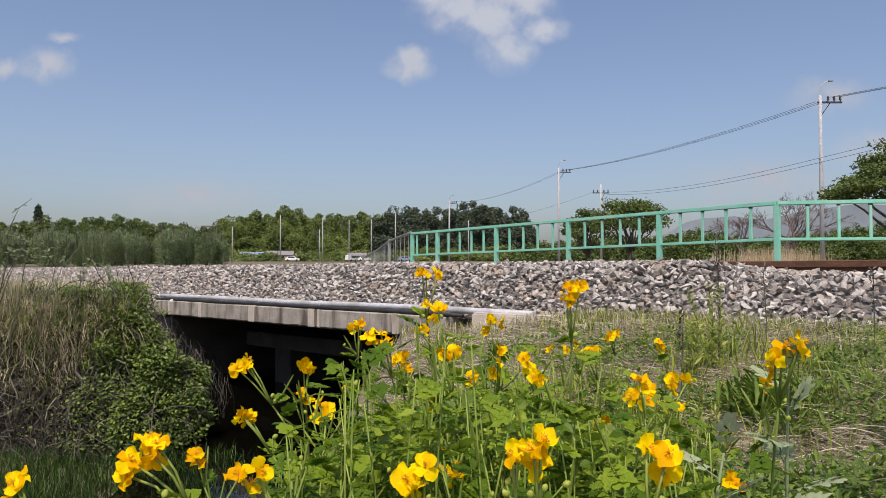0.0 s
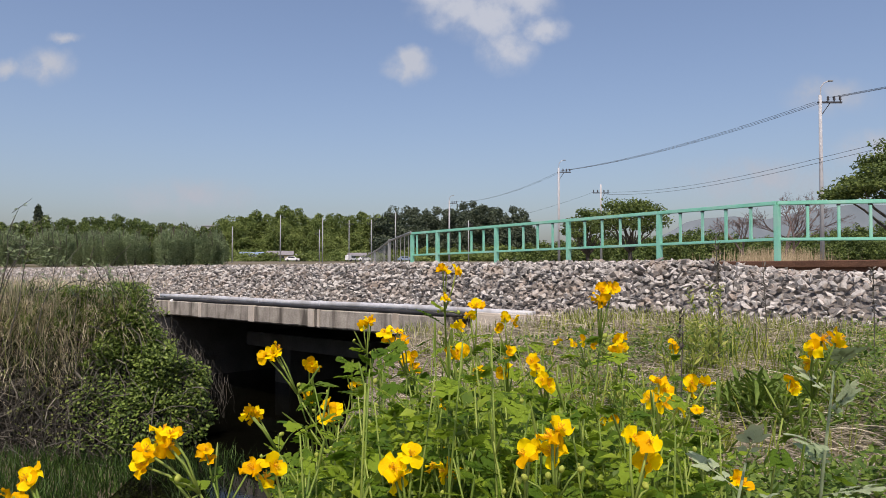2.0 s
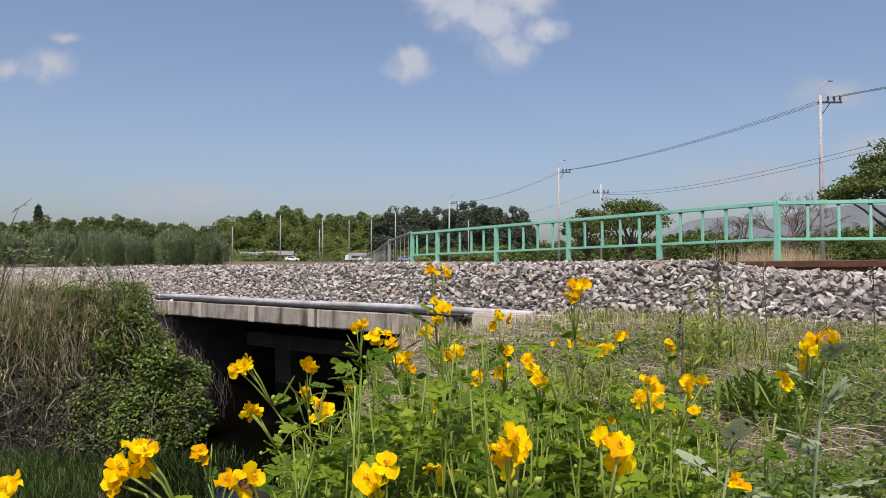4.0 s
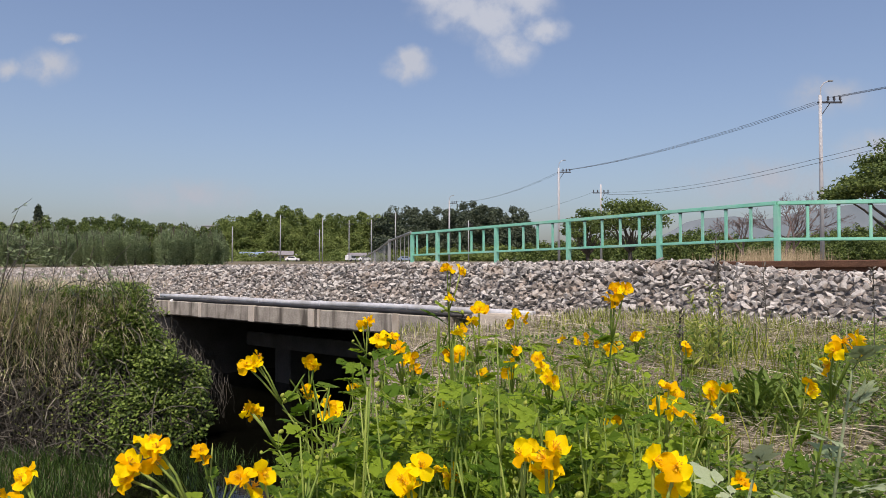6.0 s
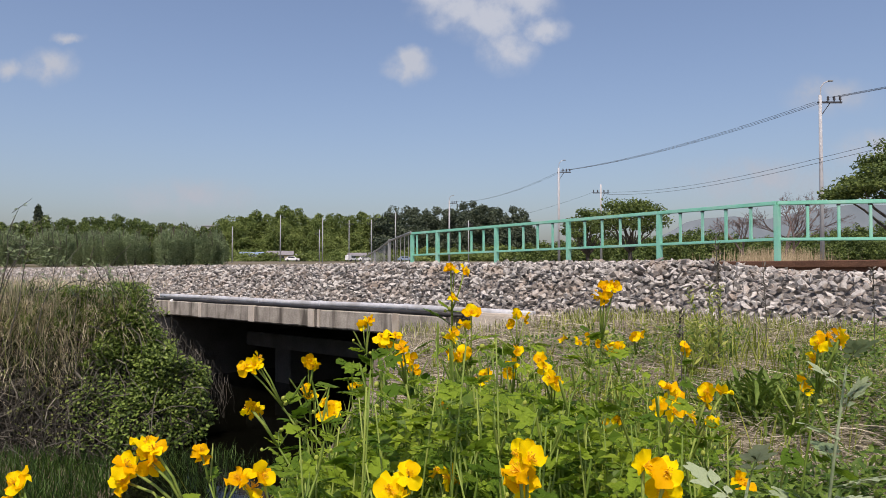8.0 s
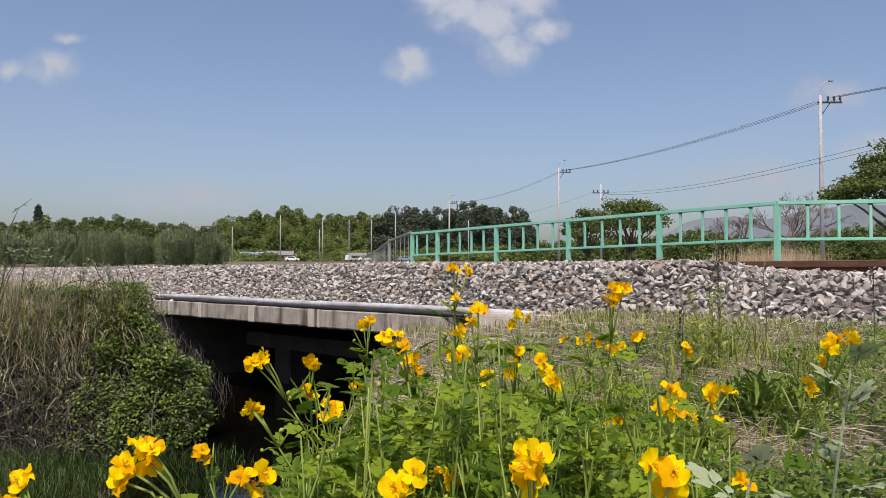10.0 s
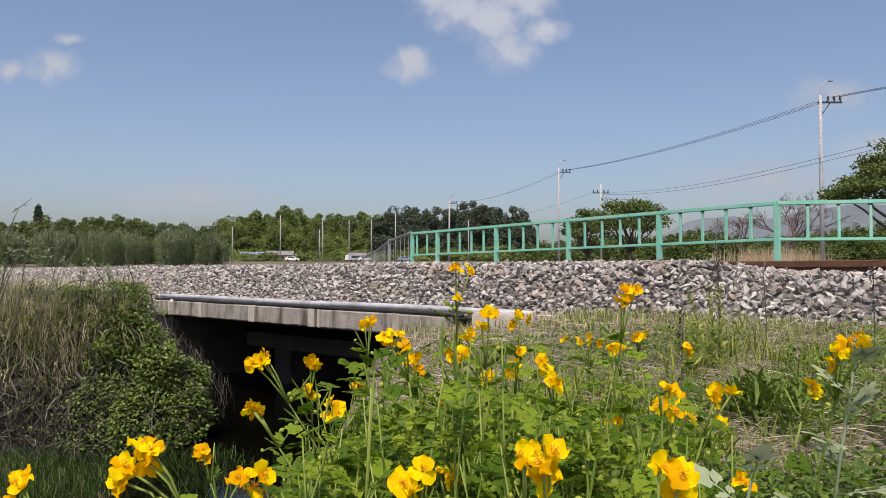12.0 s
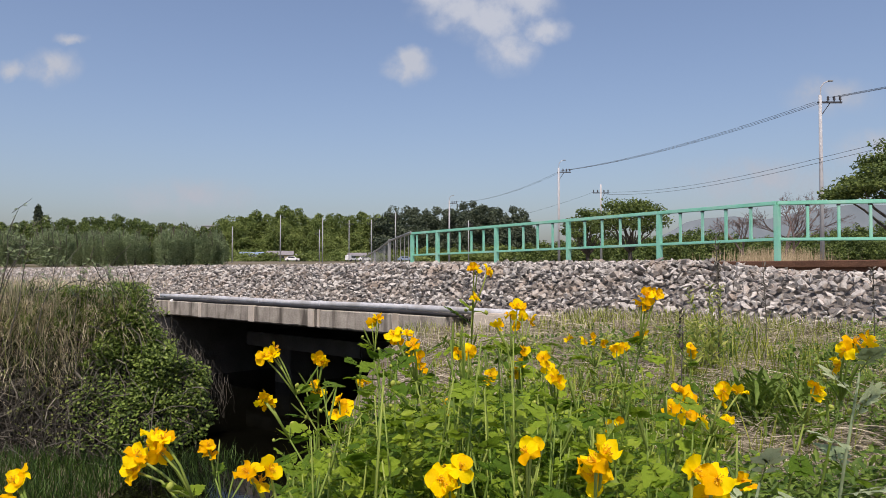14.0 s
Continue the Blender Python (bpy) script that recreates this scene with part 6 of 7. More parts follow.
    sway(STALKS['J'], [(0, 0.5, -1.2), (0.5, -0.6, 0.4), (1, 3.5, -3.3), (1.5, 3.1, -2.4), (2, 1.5, 0.2), (2.5, 2.6, -3.8), (3, 1.3, -2.4), (3.5, 1.2, -2.2), (4.25, 0.5, -0.7), (4.9, 0.3, -0.2), (5.5, 0.1, 0.2), (6, -0.0, -0.0), (6.5, -0.0, -0.0), (7, -0.0, -0.0), (7.5, -0.0, -0.0), (8, -0.1, -0.3), (8.6, -0.1, -0.3), (9.25, 0.0, 0.1), (9.9, -0.0, -0.0), (10.5, 0.1, 0.2), (11, 0.1, 0.3), (11.5, 0.1, 0.3), (12, 0.2, 0.5), (12.5, -0.1, 0.7), (13, 0.2, 1.3), (13.5, -0.1, 0.7), (14, -0.5, 1.7)])
    sway(STALKS['K'], [(0, -3.1, -1.5), (0.5, -5.2, 0.1), (1, -4.1, -2.5), (1.5, -4.7, -1.4), (2, -1.7, 0.3), (2.5, -2.9, -3.6), (3, -3.0, -2.2), (3.5, -2.8, -2.0), (4.25, -1.8, -0.1), (4.9, -1.5, 0.6), (5.5, -1.2, 1.1), (6, -0.6, 0.5), (6.5, -0.0, -0.0), (7, -0.0, -0.0), (7.5, 0.1, 0.2), (8, 0.2, 0.3), (8.6, 0.2, 0.3), (9.25, 0.5, 1.0), (9.9, 0.4, 0.8), (10.5, 0.6, 1.2), (11, 0.6, 1.2), (11.5, 0.6, 1.2), (12, 0.6, 1.2), (12.5, 0.6, 1.2), (13, 0.6, 1.2), (13.5, 0.6, 1.2), (14, -1.0, 1.7)])
    sway(STALKS['L'], [(0, -0.8, -0.8), (0.5, -0.0, 1.1), (1, 1.8, -0.7), (1.5, 3.8, 0.1), (2, -1.8, 0.5), (2.5, 1.2, -1.4), (3, 1.0, -0.6), (3.5, 1.0, -0.5), (4.25, 0.8, 0.3), (4.9, 0.8, 0.6), (5.5, 0.7, 0.8), (6, 0.4, 0.4), (6.5, -0.0, -0.0), (7, -0.0, -0.0), (7.5, -0.2, 0.3), (8, -0.5, 0.6), (8.6, -0.5, 0.6), (9.25, -1.2, 0.9), (9.9, -1.0, 0.8), (10.5, -1.3, 0.9), (11, -1.3, 0.9), (11.5, -1.3, 0.9), (12, -1.3, 0.9), (12.5, -2.0, 1.2), (13, -2.7, 1.5), (13.5, -2.7, 1.5), (14, -4.1, 2.1)])
    sway(STALKS['M'], [(0, -1.3, -0.5), (0.5, 0.6, 1.3), (1, 3.7, 0.2), (1.5, 0.3, -1.3), (2, -6.6, -1.2), (2.5, 2.4, -0.6), (3, 0.4, -1.6), (3.5, 0.4, -1.5), (4.25, 0.4, -0.5), (4.9, 0.4, -0.1), (5.5, 0.4, 0.1), (6, 0.7, 0.3), (6.5, -0.0, -0.0), (7, 1.0, 0.1), (7.5, 1.3, -0.0), (8, 1.0, 0.1), (8.6, 1.0, 0.1), (9.25, 0.5, -0.3), (9.9, 0.7, -0.2), (10.5, 0.4, -0.3), (11, 1.2, -0.6), (11.5, 0.9, -0.6), (12, 0.8, -0.2), (12.5, -1.6, -0.3), (13, -5.5, -0.1), (13.5, -4.1, 0.2), (14, -3.7, -0.9)])
    sway(STALKS['N'], [(0, -1.1, -0.5), (0.5, -1.4, -0.2), (1, 0.8, -1.6), (1.5, -0.5, -1.5), (2, -2.2, 0.5), (2.5, 1.2, -1.7), (3, 0.2, -1.6), (3.5, 0.2, -1.5), (4.25, 0.2, -0.6), (4.9, 0.3, -0.2), (5.5, 0.3, -0.0), (6, 0.1, -0.0), (6.5, -0.0, -0.0), (7, 0.4, 0.0), (7.5, 0.8, 0.0), (8, 0.3, 0.0), (8.6, 0.3, 0.0), (9.25, -0.1, -0.0), (9.9, 0.0, -0.0), (10.5, -0.2, -0.0), (11, 0.5, -0.2), (11.5, 0.8, -0.0), (12, 0.1, -0.0), (12.5, -0.8, 0.2), (13, -2.3, 0.4), (13.5, -1.4, 0.3), (14, -1.2, 0.3)])
    sway(STALKS['O'], [(0, 0.8, 0.0), (0.5, 3.2, 3.1), (1, 2.9, -0.6), (1.5, -0.4, -0.9), (2, 0.6, 1.1), (2.5, 3.3, -0.1), (3, 3.3, -0.1), (3.5, 3.1, -0.1), (4.25, 1.6, 0.2), (4.9, 1.1, 0.3), (5.5, 0.8, 0.3), (6, -0.5, -0.0), (6.5, 0.0, -0.0), (7, 1.0, 0.2), (7.5, 1.9, 0.2), (8, 1.0, 0.2), (8.6, 1.0, 0.2), (9.25, 0.4, 0.2), (9.9, 0.5, 0.2), (10.5, 0.2, 0.2), (11, 0.4, -0.0), (11.5, 0.3, -0.1), (12, 0.8, 0.3), (12.5, -0.1, 0.3), (13, -0.1, 2.5), (13.5, -1.6, 1.8), (14, -1.0, -1.0)])
    sway(STALKS['P'], [(0, -0.7, 0.2), (0.5, -6.5, -3.3), (1, -1.1, -5.0), (1.5, -2.5, -4.3), (2, -5.3, -1.3), (2.5, -1.8, -6.2), (3, -3.0, -6.5), (3.5, -2.8, -6.0), (4.25, -2.1, -2.1), (4.9, -1.8, -0.7), (5.5, -1.6, 0.3), (6, -0.7, -0.2), (6.5, -0.0, -0.0), (7, -1.5, 0.7), (7.5, 0.6, -0.1), (8, 1.4, -1.2), (8.6, 1.4, -1.2), (9.25, 0.8, -0.6), (9.9, 1.0, -0.8), (10.5, 0.6, -0.5), (11, 0.8, 0.0), (11.5, 0.5, 0.0), (12, 0.3, 0.0), (12.5, 0.0, 0.2), (13, -0.0, 1.5), (13.5, 0.2, 2.8), (14, 0.2, 3.4)])
    sway(STALKS['P2'], [(0, -0.3, 0.4), (0.5, -3.2, -0.5), (1, -1.7, -1.8), (1.5, -4.2, -1.6), (2, -1.9, -0.5), (2.5, -4.0, -2.9), (3, -2.3, -1.5), (3.5, -2.1, -1.4), (4.25, -0.8, -0.5), (4.9, -0.3, -0.2), (5.5, 0.0, 0.0), (6, 0.0, 0.0), (6.5, 0.0, 0.0), (7, 0.0, 0.0), (7.5, 0.3, -0.0), (8, 0.6, -0.0), (8.6, 0.6, -0.0), (9.25, 0.5, 0.2), (9.9, 0.5, 0.1), (10.5, 0.5, 0.2), (11, 0.5, 0.2), (11.5, 0.5, 0.2), (12, 0.5, 0.2), (12.5, 0.1, 0.3), (13, -0.3, 0.4), (13.5, -0.3, 0.4), (14, -0.2, 1.0)])
    sway(STALKS['Q'], [(0, -3.1, -0.1), (0.5, -8.1, 0.0), (1, 0.7, -4.4), (1.5, -6.6, -1.4), (2, -8.4, 2.0), (2.5, -4.8, -4.0), (3, -5.7, -5.0), (3.5, -5.4, -4.5), (4.25, -3.3, -1.0), (4.9, -2.5, 0.2), (5.5, -1.9, 1.1), (6, -0.6, 0.4), (6.5, 0.0, -0.0), (7, -0.8, 1.6), (7.5, 0.4, 0.1), (8, 2.0, -1.7), (8.6, 2.0, -1.8), (9.25, 1.1, -0.8), (9.9, 1.4, -1.1), (10.5, 0.9, -0.5), (11, 0.6, 0.2), (11.5, 0.4, 0.1), (12, 0.4, 0.1), (12.5, 0.9, 0.1), (13, 0.6, 0.6), (13.5, 0.5, 2.1), (14, -0.1, 3.9)])
    sway(STALKS['R'], [(0, -4.9, 0.7), (0.5, -13.7, 0.9), (1, -4.9, -4.4), (1.5, -8.6, -3.2), (2, -12.5, 1.3), (2.5, -9.6, -2.5), (3, -13.7, -4.6), (3.5, -12.7, -4.2), (4.25, -5.6, -1.4), (4.9, -3.0, -0.3), (5.5, -1.2, 0.4), (6, -0.6, 0.0), (6.5, 0.0, -0.0), (7, -0.3, 0.3), (7.5, 0.4, -0.2), (8, 1.0, -1.2), (8.6, 1.0, -1.2), (9.25, 0.4, -0.4), (9.9, 0.6, -0.6), (10.5, 0.3, -0.2), (11, 1.0, -0.0), (11.5, 0.8, -0.1), (12, 0.9, -0.0), (12.5, 0.9, -0.1), (13, 1.2, 0.2), (13.5, 1.1, 0.6), (14, 1.4, 2.3)])
    sway(STALKS['S'], [(0, -4.9, -2.1), (0.5, -1.1, -1.4), (1, -4.2, -3.1), (1.5, -10.5, -0.9), (2, -4.0, -0.0), (2.5, -3.9, -3.8), (3, -6.5, -2.4), (3.5, -6.0, -2.2), (4.25, -2.5, -0.8), (4.9, -1.2, -0.2), (5.5, -0.4, 0.1), (6, 0.0, -0.0), (6.5, 0.0, -0.0), (7, -0.5, 0.4), (7.5, 0.5, 0.2), (8, 0.4, -0.1), (8.6, 0.4, -0.1), (9.25, 0.4, 0.1), (9.9, 0.4, 0.1), (10.5, 0.5, 0.2), (11, 1.0, 0.1), (11.5, 0.8, 0.0), (12, 0.6, -0.1), (12.5, 1.0, 0.1), (13, 1.7, -0.2), (13.5, 1.7, -0.1), (14, 1.3, 1.1)])
    sway(STALKS['T'], [(0, -9.8, -1.7), (0.5, -8.7, 1.0), (1, -10.3, -3.4), (1.5, -9.1, 0.2), (2, -8.8, 0.8), (2.5, -5.0, -5.7), (3, -10.1, -2.6), (3.5, -9.6, -2.2), (4.25, -5.4, 0.8), (4.9, -3.9, 1.9), (5.5, -2.9, 2.6), (6, -0.5, 0.7), (6.5, 0.0, -0.0), (7, -1.0, 1.0), (7.5, -1.2, 2.1), (8, 1.3, -0.6), (8.6, 1.3, -0.6), (9.25, 0.6, 0.6), (9.9, 0.8, 0.2), (10.5, 0.4, 0.9), (11, 0.1, 1.4), (11.5, -0.0, 1.6), (12, 0.4, 0.9), (12.5, 0.5, 0.8), (13, 0.5, 0.8), (13.5, -1.1, 1.5), (14, -1.7, 2.7)])
    sway(STALKS['U'], [(0, 4.6, -7.8), (0.5, 3.6, -4.5), (1, 0.5, -6.1), (1.5, -0.5, -1.3), (2, 1.1, -2.4), (2.5, 2.0, -7.3), (3, -2.0, -3.5), (3.5, -1.6, -3.2), (4.25, 0.9, -1.8), (4.9, 1.8, -1.2), (5.5, 2.5, -0.9), (6, 1.8, -0.7), (6.5, -0.0, 0.0), (7, 0.3, 0.2), (7.5, 1.8, -0.1), (8, -4.5, 1.0), (8.6, -4.5, 1.0), (9.25, -0.4, 0.4), (9.9, -1.6, 0.6), (10.5, 0.6, 0.2), (11, 1.5, -0.1), (11.5, 1.5, -0.2), (12, 0.9, 0.3), (12.5, 0.2, 0.8), (13, 1.7, -0.4), (13.5, 2.7, -0.7), (14, 1.0, 0.8)])
    sway(STALKS['V'], [(0, 0.8, -6.1), (0.5, -0.1, -2.5), (1, -9.8, -1.9), (1.5, -8.6, 0.7), (2, -0.7, -1.8), (2.5, -2.4, -6.6), (3, -9.9, -2.3), (3.5, -9.1, -2.0), (4.25, -2.9, -0.3), (4.9, -0.7, 0.4), (5.5, 0.8, 0.8), (6, 0.4, 0.4), (6.5, 0.0, -0.0), (7, 0.0, -0.0), (7.5, -0.8, 0.3), (8, -1.6, 0.6), (8.6, -1.7, 0.6), (9.25, 0.4, 0.5), (9.9, -0.2, 0.6), (10.5, 1.0, 0.5), (11, 1.0, 0.5), (11.5, 1.0, 0.5), (12, 1.0, 0.5), (12.5, 0.9, 0.6), (13, 0.9, 0.7), (13.5, 0.9, 0.7), (14, 2.5, 0.2)])
    sway(STALKS['W'], [(0, 7.4, -3.7), (0.5, 8.6, -1.5), (1, 8.1, -4.5), (1.5, 2.0, -2.4), (2, 2.2, -1.2), (2.5, 10.6, -8.1), (3, 5.2, -3.3), (3.5, 4.8, -3.0), (4.25, 1.8, -1.2), (4.9, 0.7, -0.5), (5.5, -0.0, 0.0), (6, -0.0, 0.0), (6.5, -0.0, 0.0), (7, -0.0, 0.0), (7.5, -0.0, 0.1), (8, -0.0, 0.3), (8.6, -0.0, 0.3), (9.25, -0.0, 0.6), (9.9, -0.0, 0.5), (10.5, -0.0, 0.6), (11, -0.0, 0.6), (11.5, -0.0, 0.6), (12, -0.0, 0.6), (12.5, -0.0, 0.6), (13, -0.0, 0.5), (13.5, -0.0, 0.5), (14, -0.1, 1.6)])
    sway(STALKS['X'], [(0, 7.3, -4.8), (0.5, 5.3, -3.6), (1, 3.3, -9.4), (1.5, 7.1, -5.7), (2, 5.3, -2.2), (2.5, 5.8, -9.5), (3, 4.9, -5.8), (3.5, 4.7, -5.4), (4.25, 3.2, -2.0), (4.9, 2.6, -0.8), (5.5, 2.2, 0.1), (6, 1.2, 0.0), (6.5, 0.0, -0.0), (7, 0.0, -0.0), (7.5, 0.4, 0.1), (8, 0.8, 0.2), (8.6, 0.7, 0.2), (9.25, 1.9, 0.4), (9.9, 1.5, 0.3), (10.5, 2.1, 0.4), (11, 2.1, 0.4), (11.5, 2.1, 0.4), (12, 2.1, 0.4), (12.5, 1.3, 0.7), (13, 0.4, 1.0), (13.5, 0.4, 1.0), (14, 3.1, 1.0)])
    sway(STALKS['Y'], [(0, 0.4, -2.3), (0.5, 0.2, -0.9), (1, 2.6, -3.4), (1.5, 0.3, -1.4), (2, 0.2, -0.9), (2.5, 0.4, -3.7), (3, 0.4, -2.3), (3.5, 0.4, -2.1), (4.25, 0.1, -0.8), (4.9, 0.1, -0.3), (5.5, 0.0, -0.0), (6, 0.0, -0.0), (6.5, 0.0, -0.0), (7, 0.0, -0.0), (7.5, -0.0, 0.1), (8, -0.1, 0.3), (8.6, -0.1, 0.3), (9.25, -0.2, 0.6), (9.9, -0.2, 0.5), (10.5, -0.2, 0.7), (11, -0.2, 0.7), (11.5, -0.2, 0.7), (12, -0.2, 0.7), (12.5, -0.3, 0.8), (13, -0.3, 0.9), (13.5, -0.3, 0.9), (14, -0.5, 1.4)])
    sway(STALKS['Z'], [(0, -0.6, -1.7), (0.5, 1.7, -1.3), (1, 2.5, -3.8), (1.5, 3.3, -1.7), (2, 1.9, -0.7), (2.5, 1.9, -3.4), (3, 1.1, -2.7), (3.5, 1.1, -2.5), (4.25, 1.0, -0.7), (4.9, 1.0, 0.0), (5.5, 1.0, 0.5), (6, 0.5, 0.2), (6.5, 0.0, -0.0), (7, 0.0, -0.0), (7.5, 0.5, 0.2), (8, 1.0, 0.5), (8.6, 1.0, 0.5), (9.25, 1.9, 0.5), (9.9, 1.6, 0.5), (10.5, 2.2, 0.6), (11, 2.2, 0.6), (11.5, 2.2, 0.6), (12, 2.2, 0.6), (12.5, 1.2, 0.6), (13, 0.1, 0.6), (13.5, 0.1, 0.6), (14, 0.2, 1.1)])
    sway(STALKS['W2'], [(0, 2.2, -5.1), (0.5, 5.8, -2.8), (1, 4.3, -4.2), (1.5, 2.6, 0.5), (2, 2.1, 0.6), (2.5, 6.1, -9.7), (3, 1.9, -3.9), (3.5, 1.8, -3.5), (4.25, 0.7, -1.2), (4.9, 0.3, -0.4), (5.5, 0.1, 0.2), (6, 0.0, 0.1), (6.5, -0.0, 0.0), (7, -0.0, 0.0), (7.5, 0.1, 0.2), (8, 0.1, 0.4), (8.6, 0.1, 0.4), (9.25, 0.7, 0.5), (9.9, 0.5, 0.5), (10.5, 0.8, 0.5), (11, 0.8, 0.5), (11.5, 0.8, 0.5), (12, 0.8, 0.5), (12.5, 0.9, 0.5), (13, 0.9, 0.6), (13.5, 0.9, 0.6), (14, 1.6, 1.0)])
    sway(STALKS['AA'], [(0, -8.9, -4.3), (0.5, -7.5, 0.0), (1, -9.3, -6.8), (1.5, -8.5, -3.3), (2, -7.9, -0.7), (2.5, -9.9, -9.5), (3, -9.1, -5.4), (3.5, -8.4, -4.8), (4.25, -3.6, -1.0), (4.9, -1.8, 0.4), (5.5, -0.6, 1.3), (6, -0.3, 0.6), (6.5, -0.0, 0.0), (7, -0.0, 0.0), (7.5, -0.0, 0.1), (8, -0.1, 0.2), (8.6, -0.1, 0.2), (9.25, 1.3, 0.4), (9.9, 0.9, 0.3), (10.5, 1.6, 0.4), (11, 1.6, 0.4), (11.5, 1.6, 0.4), (12, 1.6, 0.4), (12.5, 1.6, 0.4), (13, 1.6, 0.4), (13.5, 1.6, 0.4), (14, 2.1, 1.2)])
    sway(STALKS['BB'], [(0, -2.1, -5.9), (0.5, 0.5, -1.9), (1, 1.3, -9.8), (1.5, 2.6, -7.3), (2, 3.1, -5.1), (2.5, 2.8, -13.3), (3, -0.4, -7.7), (3.5, -0.5, -7.0), (4.25, -0.6, -1.9), (4.9, -0.6, 0.0), (5.5, -0.6, 1.3), (6, -0.3, 0.6), (6.5, 0.0, -0.0), (7, 0.0, -0.0), (7.5, -0.1, 0.2), (8, -0.2, 0.4), (8.6, -0.2, 0.3), (9.25, 0.5, 0.8), (9.9, 0.3, 0.7), (10.5, 0.6, 0.9), (11, 0.6, 0.9), (11.5, 0.6, 0.9), (12, 0.6, 0.9), (12.5, 0.6, 0.9), (13, 0.6, 0.9), (13.5, 0.6, 0.9), (14, -0.9, 1.6)])
    sway(STALKS['CC'], [(0, -5.5, -2.0), (0.5, -4.8, -0.8), (1, -8.4, -3.0), (1.5, -12.1, -1.6), (2, -9.4, 0.3), (2.5, -9.3, -3.6), (3, -4.8, -2.1), (3.5, -4.5, -1.9), (4.25, -2.0, -0.7), (4.9, -1.1, -0.3), (5.5, -0.5, 0.0), (6, -0.2, 0.0), (6.5, -0.0, -0.0), (7, -0.0, -0.0), (7.5, 0.0, 0.1), (8, 0.1, 0.2), (8.6, 0.1, 0.2), (9.25, 0.1, 0.3), (9.9, 0.1, 0.3), (10.5, 0.1, 0.3), (11, 0.1, 0.3), (11.5, 0.1, 0.3), (12, 0.1, 0.3), (12.5, -0.1, 0.5), (13, -0.3, 0.6), (13.5, -0.3, 0.6), (14, -0.7, 1.0)])
    sway(STALKS['EE'], [(0, 0.8, -2.5), (0.5, 3.2, -1.4), (1, 1.3, -3.7), (1.5, 1.0, -2.1), (2, -4.1, -0.8), (2.5, -0.1, -4.1), (3, 2.2, -1.7), (3.5, 2.0, -1.6), (4.25, 0.6, -1.0), (4.9, 0.1, -0.8), (5.5, -0.2, -0.6), (6, -0.1, -0.3), (6.5, 0.0, -0.0), (7, 0.0, -0.0), (7.5, 0.3, 0.2), (8, 0.7, 0.3), (8.6, 0.7, 0.3), (9.25, 1.6, 0.7), (9.9, 1.3, 0.6), (10.5, 1.9, 0.7), (11, 1.9, 0.7), (11.5, 1.9, 0.7), (12, 1.9, 0.7), (12.5, 1.9, 0.7), (13, 1.9, 0.7), (13.5, 1.9, 0.7), (14, 0.9, 1.5)])
    sway(STALKS['HH'], [(0, 2.3, -0.2), (0.5, 1.5, 1.5), (1, 5.2, -0.8), (1.5, 2.7, -0.6), (2, 0.6, 1.0), (2.5, 4.9, -1.4), (3, 0.6, -0.1), (3.5, 0.6, -0.1), (4.25, 0.6, -0.0), (4.9, 0.7, -0.0), (5.5, 0.7, 0.0), (6, 0.3, 0.0), (6.5, 0.0, 0.0), (7, 0.0, 0.0), (7.5, 0.2, 0.1), (8, 0.4, 0.1), (8.6, 0.4, 0.1), (9.25, 0.2, 0.2), (9.9, 0.3, 0.2), (10.5, 0.2, 0.3), (11, 0.2, 0.3), (11.5, 0.2, 0.3), (12, 0.2, 0.3), (12.5, -1.0, 1.2), (13, -2.4, 2.2), (13.5, -2.4, 2.2), (14, -2.7, 0.4)])
    sway(STALKS['FF'], [(0, -0.2, -2.5), (0.5, -0.0, -0.7), (1, -0.3, -3.2), (1.5, -0.6, -1.7), (2, -0.5, -0.3), (2.5, -0.4, -3.4), (3, -0.2, -2.5), (3.5, -0.1, -2.3), (4.25, 0.3, -0.8), (4.9, 0.4, -0.2), (5.5, 0.5, 0.2), (6, 0.3, 0.1), (6.5, -0.0, 0.0), (7, -0.0, 0.0), (7.5, 0.3, 0.1), (8, 0.5, 0.2), (8.6, 0.5, 0.2), (9.25, 0.5, 0.4), (9.9, 0.5, 0.3), (10.5, 0.5, 0.4), (11, 0.5, 0.4), (11.5, 0.5, 0.4), (12, 0.5, 0.4), (12.5, 1.0, 0.3), (13, 1.4, 0.2), (13.5, 1.4, 0.2), (14, 1.4, 0.6)])
    sway(STALKS['Q2'], [(0, -0.0, -0.8), (0.5, -0.9, 0.6), (1, -0.0, -1.0), (1.5, -0.9, -0.2), (2, -0.0, 0.3), (2.5, -1.0, -1.2), (3, -0.9, -1.0), (3.5, -0.9, -0.9), (4.25, -0.6, -0.4), (4.9, -0.4, -0.2), (5.5, -0.4, -0.1), (6, -0.2, -0.0), (6.5, 0.0, -0.0), (7, 0.0, -0.0), (7.5, -0.0, -0.1), (8, -0.0, -0.3), (8.6, -0.0, -0.3), (9.25, 0.3, 0.0), (9.9, 0.2, -0.1), (10.5, 0.3, 0.1), (11, 0.3, 0.1), (11.5, 0.3, 0.1), (12, 0.3, 0.1), (12.5, 0.2, 0.2), (13, -0.0, 0.4), (13.5, -0.0, 0.4), (14, -0.9, 0.6)])
